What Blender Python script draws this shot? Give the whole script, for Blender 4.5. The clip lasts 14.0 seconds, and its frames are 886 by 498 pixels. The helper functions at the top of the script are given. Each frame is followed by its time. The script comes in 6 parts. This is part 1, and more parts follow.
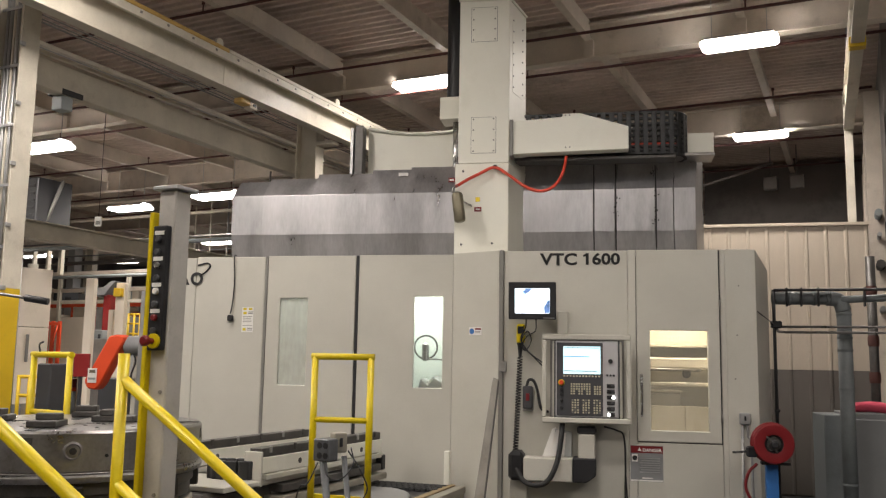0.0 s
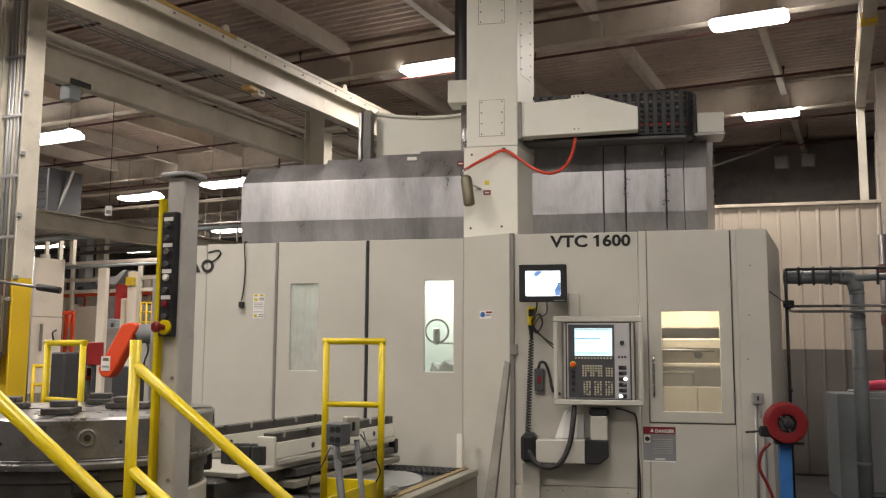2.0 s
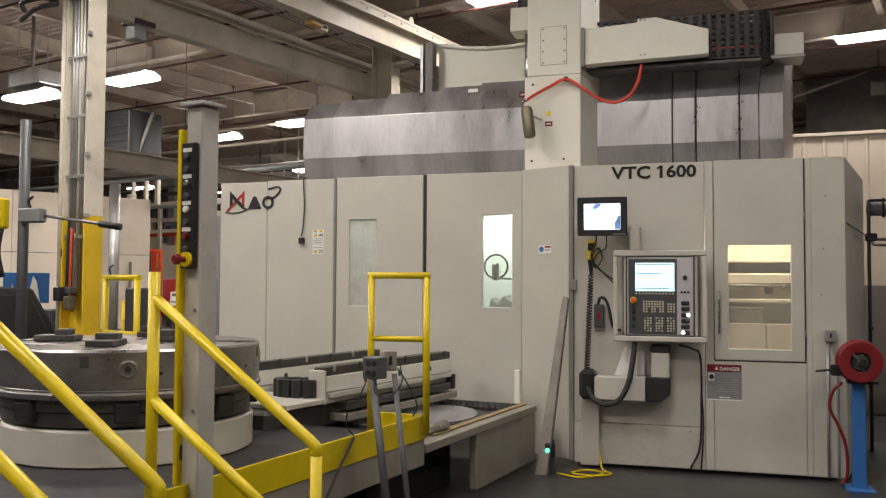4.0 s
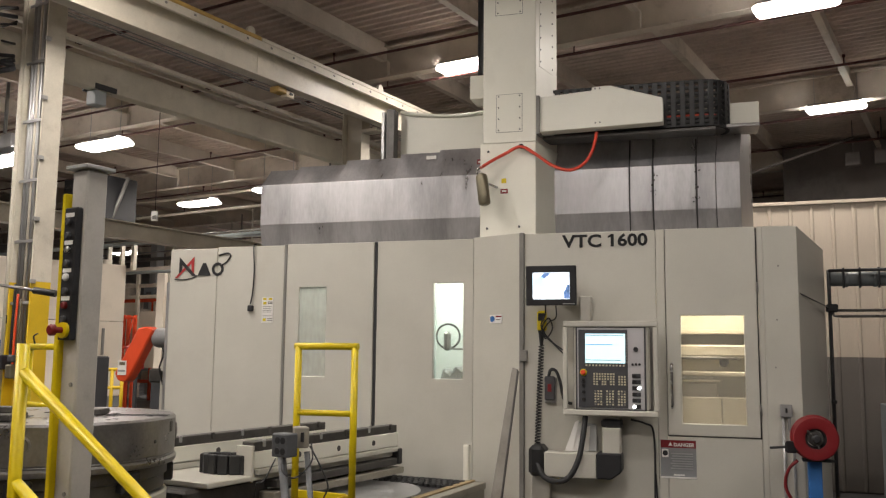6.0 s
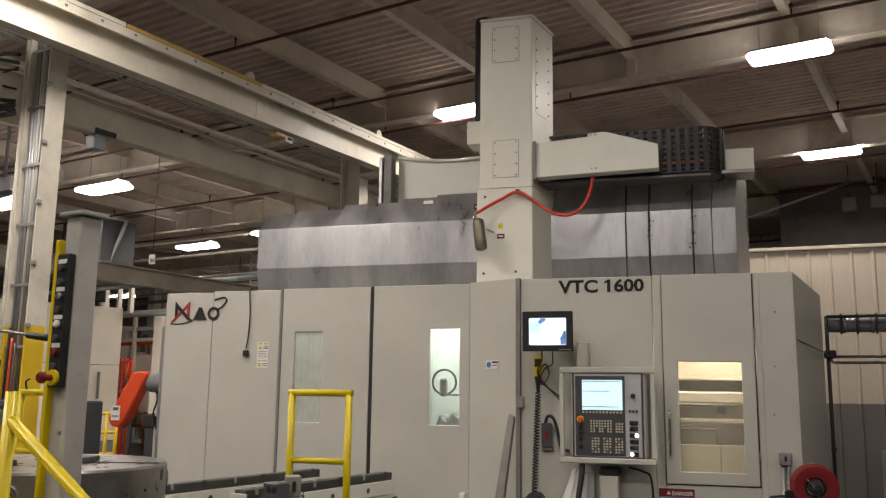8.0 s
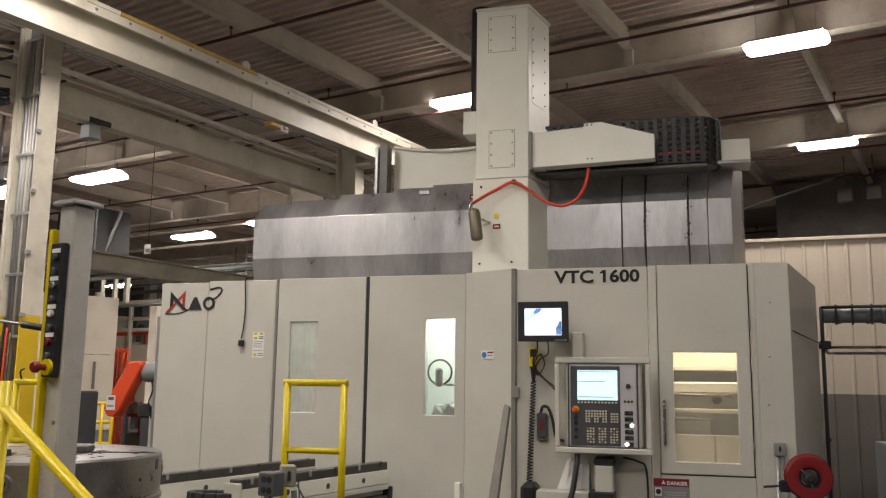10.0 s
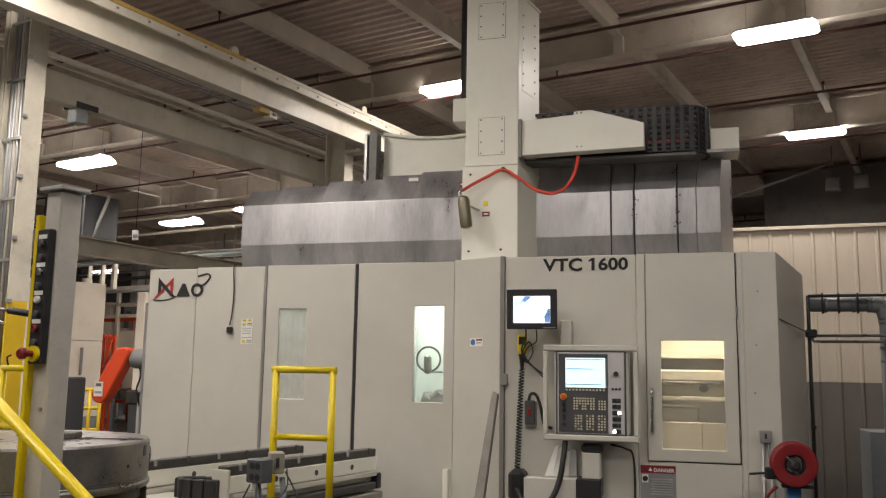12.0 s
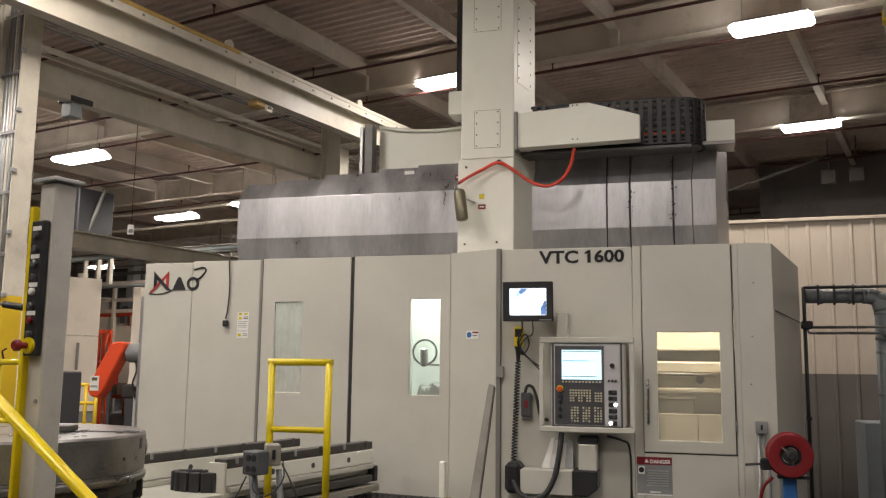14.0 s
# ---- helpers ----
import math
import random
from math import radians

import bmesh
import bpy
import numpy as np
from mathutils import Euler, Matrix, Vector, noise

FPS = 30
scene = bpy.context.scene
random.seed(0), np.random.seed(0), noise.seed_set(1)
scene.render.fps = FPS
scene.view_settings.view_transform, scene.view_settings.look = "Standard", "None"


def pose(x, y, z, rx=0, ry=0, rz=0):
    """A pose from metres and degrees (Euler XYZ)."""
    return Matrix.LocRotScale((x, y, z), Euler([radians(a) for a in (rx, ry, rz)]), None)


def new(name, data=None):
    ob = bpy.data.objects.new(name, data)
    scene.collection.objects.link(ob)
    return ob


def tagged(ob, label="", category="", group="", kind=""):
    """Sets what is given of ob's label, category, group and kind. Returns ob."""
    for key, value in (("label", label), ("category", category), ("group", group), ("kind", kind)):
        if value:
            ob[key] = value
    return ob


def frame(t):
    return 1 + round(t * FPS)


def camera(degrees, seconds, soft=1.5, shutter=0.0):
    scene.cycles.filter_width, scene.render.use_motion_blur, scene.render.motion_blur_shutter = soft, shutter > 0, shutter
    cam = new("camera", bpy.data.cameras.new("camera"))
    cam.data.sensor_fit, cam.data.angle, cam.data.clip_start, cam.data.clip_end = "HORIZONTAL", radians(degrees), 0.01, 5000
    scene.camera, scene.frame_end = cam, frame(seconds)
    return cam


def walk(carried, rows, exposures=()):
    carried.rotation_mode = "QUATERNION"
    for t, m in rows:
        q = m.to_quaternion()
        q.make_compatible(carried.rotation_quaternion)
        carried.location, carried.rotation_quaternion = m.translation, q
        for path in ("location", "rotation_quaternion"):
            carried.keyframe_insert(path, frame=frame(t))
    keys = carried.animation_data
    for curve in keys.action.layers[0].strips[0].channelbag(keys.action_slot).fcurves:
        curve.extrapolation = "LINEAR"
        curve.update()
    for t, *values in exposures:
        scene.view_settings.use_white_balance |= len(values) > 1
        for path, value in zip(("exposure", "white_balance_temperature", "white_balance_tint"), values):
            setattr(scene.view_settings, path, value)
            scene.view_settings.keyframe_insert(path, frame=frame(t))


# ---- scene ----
cam = camera(53.84, 14.0, soft=1.25, shutter=0.0)
# seconds, eye, yaw, pitch, roll
PATH = [
    (0, -1.811, -0.473, 1.485, 10.40, 7.45, 1.02),
    (0.5, -1.807, -0.466, 1.478, 10.56, 7.48, 0.88),
    (1, -1.809, -0.464, 1.477, 10.63, 7.42, 0.85),
    (1.5, -1.811, -0.461, 1.478, 10.69, 7.11, 0.74),
    (2, -1.810, -0.461, 1.476, 11.06, 6.46, 0.30),
    (2.5, -1.768, -0.471, 1.466, 13.02, 4.77, -0.10),
    (3, -1.672, -0.465, 1.452, 15.67, 3.42, 0.15),
    (3.2, -1.670, -0.428, 1.453, 15.91, 2.31, 0.07),
    (5.3, -1.340, -0.044, 1.455, 17.92, 4.33, 0.82),
    (5.5, -1.304, -0.012, 1.469, 17.72, 5.14, 0.97),
    (6, -1.281, 0.018, 1.483, 16.46, 6.78, 0.60),
    (6.5, -1.273, 0.024, 1.495, 16.57, 9.12, 0.18),
    (7, -1.266, 0.028, 1.498, 16.48, 10.02, 0.54),
    (7.5, -1.261, 0.025, 1.498, 16.38, 9.69, 0.62),
    (8, -1.261, 0.028, 1.501, 16.43, 9.60, 0.74),
    (10.5, -1.259, 0.037, 1.499, 16.07, 8.81, 0.77),
    (11, -1.260, 0.037, 1.498, 15.84, 8.66, 0.75),
    (11.5, -1.260, 0.039, 1.502, 15.50, 8.38, 0.94),
    (12, -1.261, 0.039, 1.503, 15.43, 8.14, 0.93),
    (12.5, -1.263, 0.040, 1.503, 15.36, 7.95, 0.85),
    (13, -1.262, 0.041, 1.501, 15.31, 7.73, 0.76),
    (13.5, -1.261, 0.042, 1.497, 15.26, 7.61, 0.72),
    (14, -1.260, 0.046, 1.488, 15.18, 7.79, 0.72),
]
walk(cam, [(t, pose(x, y, z, 90 + pitch, 0, yaw) @ pose(0, 0, 0, 0, 0, roll)) for t, x, y, z, yaw, pitch, roll in PATH],
     [(0, -0.07), (2, -0.09), (3, -0.15), (5.5, -0.13), (6.5, -0.18), (7, -0.35), (8.3, -0.36), (10.3, -0.21), (12, -0.18), (14, -0.13)])

# ---- world and light ----
world = bpy.data.worlds.new("hall_air")
world.use_nodes = True
world.node_tree.nodes["Background"].inputs[0].default_value = (0.9, 0.92, 1.0, 1)
world.node_tree.nodes["Background"].inputs[1].default_value = 0.02
scene.world = world
LAMP_WATTS, LAMP_COLOR = 112.0, (1.0, 0.905, 0.825)
LAMP_GLOW = 24.0

# the hall's own axes, turned against the machine
GRID = radians(-15.0)
UX, UY = math.cos(GRID), math.sin(GRID)


def hall(u, v, z=0.0):
    return Vector((u * UX - v * UY, u * UY + v * UX, z))


HALL = Matrix.Rotation(GRID, 4, "Z")

# ---- materials ----


def material(name, color, rough=0.5, metal=0.0, var=0.12, scale=3.0, fine=90.0, bump=0.03, stain=None, stain_amount=0.0,
             streak=None, coat=0.0, emit=0.0, each=0.0):
    m = bpy.data.materials.new(name)
    m.use_nodes = True
    nt = m.node_tree
    n, l = nt.nodes, nt.links
    b = n["Principled BSDF"]
    tc = n.new("ShaderNodeTexCoord")
    vec = tc.outputs["Object"]
    if streak:
        mp = n.new("ShaderNodeMapping")
        mp.inputs["Scale"].default_value = streak
        l.new(vec, mp.inputs["Vector"])
        vec = mp.outputs["Vector"]
    big = n.new("ShaderNodeTexNoise")
    big.inputs["Scale"].default_value, big.inputs["Detail"].default_value, big.inputs["Roughness"].default_value = scale, 6, 0.62
    l.new(vec, big.inputs["Vector"])
    small = n.new("ShaderNodeTexNoise")
    small.inputs["Scale"].default_value, small.inputs["Detail"].default_value = fine, 3
    l.new(vec, small.inputs["Vector"])
    add = n.new("ShaderNodeMath")
    add.operation = "MULTIPLY_ADD"
    l.new(small.outputs["Fac"], add.inputs[0])
    add.inputs[1].default_value = 0.3
    l.new(big.outputs["Fac"], add.inputs[2])
    ramp = n.new("ShaderNodeMapRange")
    ramp.inputs["From Min"].default_value, ramp.inputs["From Max"].default_value = 0.4, 0.9
    ramp.inputs["To Min"].default_value, ramp.inputs["To Max"].default_value = 1 - var, 1 + var
    l.new(add.outputs[0], ramp.inputs["Value"])
    mul = n.new("ShaderNodeMix")
    mul.data_type, mul.blend_type = "RGBA", "MULTIPLY"
    mul.inputs["Factor"].default_value = 1.0
    mul.inputs["A"].default_value = (*color, 1)
    l.new(ramp.outputs["Result"], mul.inputs["B"])
    out = mul.outputs["Result"]
    if each:  # every object a little lighter or darker than the next
        info = n.new("ShaderNodeObjectInfo")
        shade = n.new("ShaderNodeMapRange")
        shade.inputs["To Min"].default_value, shade.inputs["To Max"].default_value = 1 - each, 1 + each
        l.new(info.outputs["Random"], shade.inputs["Value"])
        tone = n.new("ShaderNodeMix")
        tone.data_type, tone.blend_type = "RGBA", "MULTIPLY"
        tone.inputs["Factor"].default_value = 1.0
        l.new(out, tone.inputs["A"])
        l.new(shade.outputs["Result"], tone.inputs["B"])
        out = tone.outputs["Result"]
    if stain:
        st = n.new("ShaderNodeTexNoise")
        st.inputs["Scale"].default_value, st.inputs["Detail"].default_value, st.inputs["Roughness"].default_value = scale * 1.7, 8, 0.7
        l.new(vec, st.inputs["Vector"])
        sr = n.new("ShaderNodeMapRange")
        sr.inputs["From Min"].default_value, sr.inputs["From Max"].default_value = 0.55, 0.75
        sr.inputs["To Max"].default_value = stain_amount
        l.new(st.outputs["Fac"], sr.inputs["Value"])
        mx = n.new("ShaderNodeMix")
        mx.data_type = "RGBA"
        l.new(sr.outputs["Result"], mx.inputs["Factor"])
        l.new(out, mx.inputs["A"])
        mx.inputs["B"].default_value = (*stain, 1)
        out = mx.outputs["Result"]
    l.new(out, b.inputs["Base Color"])
    rr = n.new("ShaderNodeMapRange")
    rr.inputs["From Min"].default_value, rr.inputs["From Max"].default_value = 0.4, 0.9
    rr.inputs["To Min"].default_value, rr.inputs["To Max"].default_value = max(0.03, rough - 0.12), min(1, rough + 0.12)
    l.new(add.outputs[0], rr.inputs["Value"])
    l.new(rr.outputs["Result"], b.inputs["Roughness"])
    b.inputs["Metallic"].default_value = metal
    b.inputs["Coat Weight"].default_value = coat
    if bump:
        bp = n.new("ShaderNodeBump")
        bp.inputs["Strength"].default_value, bp.inputs["Distance"].default_value = bump, 0.02
        l.new(add.outputs[0], bp.inputs["Height"])
        l.new(bp.outputs["Normal"], b.inputs["Normal"])
    if emit:
        l.new(out, b.inputs["Emission Color"])
        b.inputs["Emission Strength"].default_value = emit
    return m


PAINT = material("cream_machine_paint", (0.54, 0.525, 0.465), 0.42, var=0.07, scale=1.6, bump=0.015, stain=(0.40, 0.37, 0.31), stain_amount=0.2)
# pale cream, raised further for the strong lamp light on the column
LAMPLIT_PALE = material("lamplit_pale_paint", (0.80, 0.79, 0.70), 0.4, var=0.04, scale=2.0, bump=0.01, stain=(0.5, 0.46, 0.36), stain_amount=0.15)
GRIMY_PAINT = material("grimy_machine_paint", (0.52, 0.50, 0.44), 0.45, var=0.12, scale=2.4, bump=0.02, stain=(0.26, 0.23, 0.18), stain_amount=0.55)
TRIM = material("grey_trim", (0.22, 0.21, 0.195), 0.45, var=0.15, scale=4, bump=0.02)
ALU = material("brushed_way_cover", (0.42, 0.415, 0.425), 0.36, 0.85, var=0.26, scale=2.0, fine=20, bump=0.006, streak=(2.4, 2.4, 0.6), stain=(0.5, 0.495, 0.5), stain_amount=0.3, each=0.1)
STEEL = material("machined_steel", (0.30, 0.29, 0.285), 0.34, 0.85, var=0.3, scale=5, fine=60, bump=0.03, stain=(0.12, 0.10, 0.08), stain_amount=0.5)
STEEL_DARK = material("oily_dark_steel", (0.09, 0.085, 0.08), 0.45, 0.5, var=0.4, scale=6, bump=0.06)
GALV = material("galvanised_metal", (0.42, 0.42, 0.42), 0.45, 0.7, var=0.2, scale=5, bump=0.03)
YELLOW = material("safety_yellow_paint", (0.67, 0.515, 0.003), 0.36, var=0.1, scale=5, bump=0.02, stain=(0.35, 0.25, 0.03), stain_amount=0.35)
YELLOW_FAR = material("column_yellow_paint", (0.74, 0.50, 0.02), 0.5, var=0.1, scale=3, bump=0.02, stain=(0.42, 0.28, 0.05), stain_amount=0.3)
AMBER = material("worn_amber_paint", (0.52, 0.34, 0.10), 0.5, var=0.2, scale=3, bump=0.03, stain=(0.3, 0.18, 0.06), stain_amount=0.5)
RED = material("red_plastic", (0.19, 0.011, 0.014), 0.4, var=0.12, bump=0.02)
ORANGE = material("orange_red_paint", (0.72, 0.075, 0.02), 0.42, var=0.08, scale=4, bump=0.02)
BLACK = material("black_plastic", (0.018, 0.018, 0.02), 0.45, var=0.3, scale=8, bump=0.03)
CHAIN_BLACK = material("chain_black", (0.009, 0.009, 0.01), 0.5, var=0.3, scale=8, bump=0.02)
RUBBER = material("black_rubber", (0.022, 0.022, 0.023), 0.65, var=0.3, scale=9, bump=0.04)
DARKGREY = material("dark_grey_panel", (0.06, 0.062, 0.068), 0.5, var=0.15, scale=8, bump=0.02)
WHITE = material("white_label", (0.78, 0.77, 0.74), 0.5, var=0.05, bump=0.0)
PAPER = material("white_paper", (0.82, 0.81, 0.78), 0.8, var=0.05, bump=0.01)
HOSE_RED = material("red_air_hose", (0.62, 0.06, 0.03), 0.42, var=0.12, bump=0.02)
BLUE = material("blue_post_paint", (0.035, 0.15, 0.42), 0.45, var=0.15, scale=5, bump=0.03)
PINK = material("pink_plastic_sheet", (0.68, 0.08, 0.14), 0.5, var=0.15, scale=6, bump=0.06)
CONCRETE = material("worn_concrete", (0.038, 0.037, 0.037), 0.38, var=0.4, scale=0.9, fine=40, bump=0.05, stain=(0.03, 0.028, 0.026), stain_amount=0.6)
DECK_PLATE = material("dark_deck_plate", (0.042, 0.039, 0.043), 0.5, 0.2, var=0.3, scale=4, bump=0.06, stain=(0.06, 0.05, 0.04), stain_amount=0.5)
BEAM = material("pale_steel_paint", (0.63, 0.585, 0.49), 0.45, var=0.2, scale=1.8, bump=0.03, stain=(0.30, 0.24, 0.17), stain_amount=0.45)
GIRDER = material("dusty_roof_steel", (0.64, 0.57, 0.49), 0.6, var=0.2, scale=1.5, bump=0.04, stain=(0.2, 0.16, 0.11), stain_amount=0.5)
ROOF = material("dusty_roof_deck", (0.58, 0.475, 0.415), 0.75, var=0.25, scale=0.7, fine=25, bump=0.05, stain=(0.17, 0.13, 0.095), stain_amount=0.6)
WALL_DARK = material("dark_hall_wall", (0.20, 0.18, 0.165), 0.8, var=0.3, scale=0.6, bump=0.06, stain=(0.07, 0.06, 0.055), stain_amount=0.7)
SHEET_CREAM = material("cream_wall_sheet", (0.57, 0.495, 0.40), 0.5, var=0.1, scale=1.4, bump=0.03, streak=(1.5, 1.5, 0.4), stain=(0.34, 0.29, 0.22), stain_amount=0.35)
SHEET_BROWN = material("brown_wall_sheet", (0.165, 0.148, 0.13), 0.5, var=0.12, scale=1.4, bump=0.03, streak=(1.5, 1.5, 0.4))
PANEL_WHITE = material("off_white_panel", (0.78, 0.70, 0.59), 0.55, var=0.08, scale=1.0, bump=0.02, stain=(0.5, 0.42, 0.33), stain_amount=0.3)
PIPE_RED = material("sprinkler_pipe_red", (0.085, 0.03, 0.024), 0.6, var=0.2, scale=3, bump=0.03)
DUCT_GREY = material("dark_duct_paint", (0.15, 0.165, 0.17), 0.5, var=0.25, scale=3, bump=0.03, stain=(0.07, 0.07, 0.065), stain_amount=0.4)
PIPE_GREY = material("grey_duct_paint", (0.30, 0.33, 0.335), 0.5, var=0.15, scale=3, bump=0.03)
CABINET_GREY = material("grey_cabinet_paint", (0.24, 0.245, 0.25), 0.5, var=0.12, scale=2.5, bump=0.02)
CABINET_PALE = material("pale_blue_grey_paint", (0.46, 0.47, 0.47), 0.5, var=0.1, scale=2.5, bump=0.02)
BRASS = material("bronze_canister", (0.20, 0.18, 0.125), 0.4, 0.6, var=0.2, scale=6, bump=0.02)
CHROME = material("bright_metal", (0.6, 0.6, 0.6), 0.25, 1.0, var=0.1, bump=0.01)
WOOD = material("grey_metal_strip", (0.27, 0.25, 0.22), 0.5, 0.2, var=0.25, scale=4, bump=0.04, stain=(0.13, 0.11, 0.09), stain_amount=0.5)
# the machine's cream with dirt, darkened further for the shade low down
SHADED_DIRTY_PAINT = material("shaded_dirty_cream_paint", (0.27, 0.25, 0.205), 0.5, var=0.2, scale=3.5, bump=0.03, stain=(0.16, 0.14, 0.11), stain_amount=0.6)
BAY_GREY = material("grey_bay_sheet", (0.36, 0.34, 0.31), 0.5, var=0.15, scale=3, bump=0.02)
PRESS_RED = material("deep_red_paint", (0.33, 0.02, 0.02), 0.45, var=0.1, bump=0.02)
BAY_WHITE = material("white_bay_sheet", (0.66, 0.70, 0.68), 0.45, var=0.12, scale=3, bump=0.02, stain=(0.42, 0.43, 0.4), stain_amount=0.35)
STAND_GREY = material("dull_stand_steel", (0.11, 0.115, 0.12), 0.5, 0.3, var=0.3, scale=5, bump=0.04)
INTERIOR = material("cream_interior", (0.72, 0.68, 0.58), 0.4, var=0.1, scale=3, bump=0.02, stain=(0.45, 0.4, 0.3), stain_amount=0.3)
LENS = material("lamp_diffuser", (1.0, 0.95, 0.9), 0.4, var=0.02, bump=0.0, emit=LAMP_GLOW)
SCREEN = material("lit_screen", (0.62, 0.86, 0.92), 0.3, var=0.06, scale=4, bump=0.0, emit=1.1)
SCREEN_WHITE = material("lit_screen_white", (0.85, 0.92, 1.0), 0.3, var=0.12, scale=9, bump=0.0, emit=1.2)
SCREEN_BLUE = material("lit_screen_blue", (0.15, 0.27, 0.55), 0.3, var=0.5, scale=12, bump=0.0, emit=0.7)
BUTTON_LIT = material("lit_button", (1.0, 1.0, 0.95), 0.4, var=0.0, bump=0.0, emit=4.0)
GREEN_LIT = material("green_lit_lamp", (0.1, 0.9, 0.45), 0.4, var=0.0, bump=0.0, emit=3.0)
FAR_GLOW = material("far_yellow_glow", (1.0, 0.82, 0.5), 0.5, var=0.2, scale=5, bump=0.0, emit=2.0)


def glass_material(name, tint, alpha_mix):
    m = bpy.data.materials.new(name)
    m.use_nodes = True
    nt = m.node_tree
    n, l = nt.nodes, nt.links
    n.remove(n["Principled BSDF"])
    tr, gl, df, mx, m2 = (n.new(k) for k in ("ShaderNodeBsdfTransparent", "ShaderNodeBsdfGlossy", "ShaderNodeBsdfDiffuse", "ShaderNodeMixShader", "ShaderNodeMixShader"))
    tr.inputs["Color"].default_value = (*tint, 1)
    gl.inputs["Roughness"].default_value = 0.08
    df.inputs["Color"].default_value = (0.5, 0.5, 0.45, 1)
    noise_tex = n.new("ShaderNodeTexNoise")
    noise_tex.inputs["Scale"].default_value = 7
    rng = n.new("ShaderNodeMapRange")
    rng.inputs["To Min"].default_value, rng.inputs["To Max"].default_value = alpha_mix * 0.6, alpha_mix * 1.4
    l.new(noise_tex.outputs["Fac"], rng.inputs["Value"])
    l.new(rng.outputs["Result"], mx.inputs[0])
    l.new(tr.outputs[0], mx.inputs[1])
    l.new(df.outputs[0], mx.inputs[2])
    fr = n.new("ShaderNodeFresnel")
    fr.inputs["IOR"].default_value = 1.45
    l.new(fr.outputs[0], m2.inputs[0])
    l.new(mx.outputs[0], m2.inputs[1])
    l.new(gl.outputs[0], m2.inputs[2])
    l.new(m2.outputs[0], n["Material Output"].inputs["Surface"])
    return m


GLASS = glass_material("clear_window_pane", (0.95, 0.96, 0.93), 0.06)
# a larger grey diffuse share gives these two panes their haze
GLASS_DOOR = glass_material("hazy_door_pane", (0.93, 0.9, 0.84), 0.16)
GLASS_HAZY = glass_material("hazy_window_pane", (0.9, 0.94, 0.92), 0.6)

# ---- building blocks ----


def box(x0, x1, y0, y1, z0, z1, bevel=0.004, bm=None):
    """Adds a box to bm, with its edges rounded off."""
    one = bmesh.new()
    bmesh.ops.create_cube(one, size=1)
    for v in one.verts:
        v.co = Vector(((x0 + x1) / 2 + v.co.x * (x1 - x0), (y0 + y1) / 2 + v.co.y * (y1 - y0), (z0 + z1) / 2 + v.co.z * (z1 - z0)))
    if bevel:
        b = min(bevel, 0.3 * min(abs(x1 - x0), abs(y1 - y0), abs(z1 - z0)))
        bmesh.ops.bevel(one, geom=list(one.edges), offset=b, segments=1, affect="EDGES")
    return joined(bm, one)


def joined(bm, one):
    if bm is None:
        return one
    me = bpy.data.meshes.new("tmp")
    one.to_mesh(me)
    one.free()
    bm.from_mesh(me)
    bpy.data.meshes.remove(me)
    return bm


def moved(bm, m):
    bmesh.ops.transform(bm, matrix=m, verts=bm.verts)
    return bm


def tube(points, r, seg=10, bm=None, cap=True):
    """A round bar or hose swept along points."""
    pts = [Vector(p) for p in points]
    one = bmesh.new()
    rings, side = [], None
    for i, p in enumerate(pts):
        d = (pts[min(i + 1, len(pts) - 1)] - pts[max(i - 1, 0)]).normalized()
        if side is None:
            side = d.orthogonal().normalized()
        side = (side - d * side.dot(d)).normalized()
        other = d.cross(side)
        rings.append([one.verts.new(p + r * (math.cos(a) * side + math.sin(a) * other)) for a in (2 * math.pi * k / seg for k in range(seg))])
    for a, b in zip(rings, rings[1:]):
        for k in range(seg):
            f = one.faces.new((a[k], a[(k + 1) % seg], b[(k + 1) % seg], b[k]))
            f.smooth = True
    if cap:
        one.faces.new(list(reversed(rings[0])))
        one.faces.new(rings[-1])
    bmesh.ops.recalc_face_normals(one, faces=one.faces)
    return joined(bm, one)


def lathe(profile, seg=48, at=(0, 0, 0), bm=None, smooth=True):
    """Turns (radius, height) pairs round z."""
    one = bmesh.new()
    rings = []
    for r, z in profile:
        rings.append([one.verts.new((at[0] + r * math.cos(2 * math.pi * k / seg), at[1] + r * math.sin(2 * math.pi * k / seg), at[2] + z)) for k in range(seg)])
    for a, b in zip(rings, rings[1:]):
        for k in range(seg):
            f = one.faces.new((a[k], a[(k + 1) % seg], b[(k + 1) % seg], b[k]))
            f.smooth = smooth
    one.faces.new(list(reversed(rings[0])))
    one.faces.new(rings[-1])
    bmesh.ops.recalc_face_normals(one, faces=one.faces)
    for e in one.edges:
        if len(e.link_faces) == 2 and e.calc_face_angle() > radians(35):
            e.smooth = False
    return joined(bm, one)


def ring(profile, seg=32):
    """A hollow turned ring: the profile is closed on itself."""
    one = bmesh.new()
    loops = [[one.verts.new((rr * math.cos(2 * math.pi * k / seg), rr * math.sin(2 * math.pi * k / seg), z)) for k in range(seg)] for rr, z in profile]
    for a, b in zip(loops, loops[1:] + loops[:1]):
        for k in range(seg):
            one.faces.new((a[k], a[(k + 1) % seg], b[(k + 1) % seg], b[k])).smooth = True
    bmesh.ops.recalc_face_normals(one, faces=one.faces)
    for e in one.edges:
        if len(e.link_faces) == 2 and e.calc_face_angle() > radians(35):
            e.smooth = False
    return one


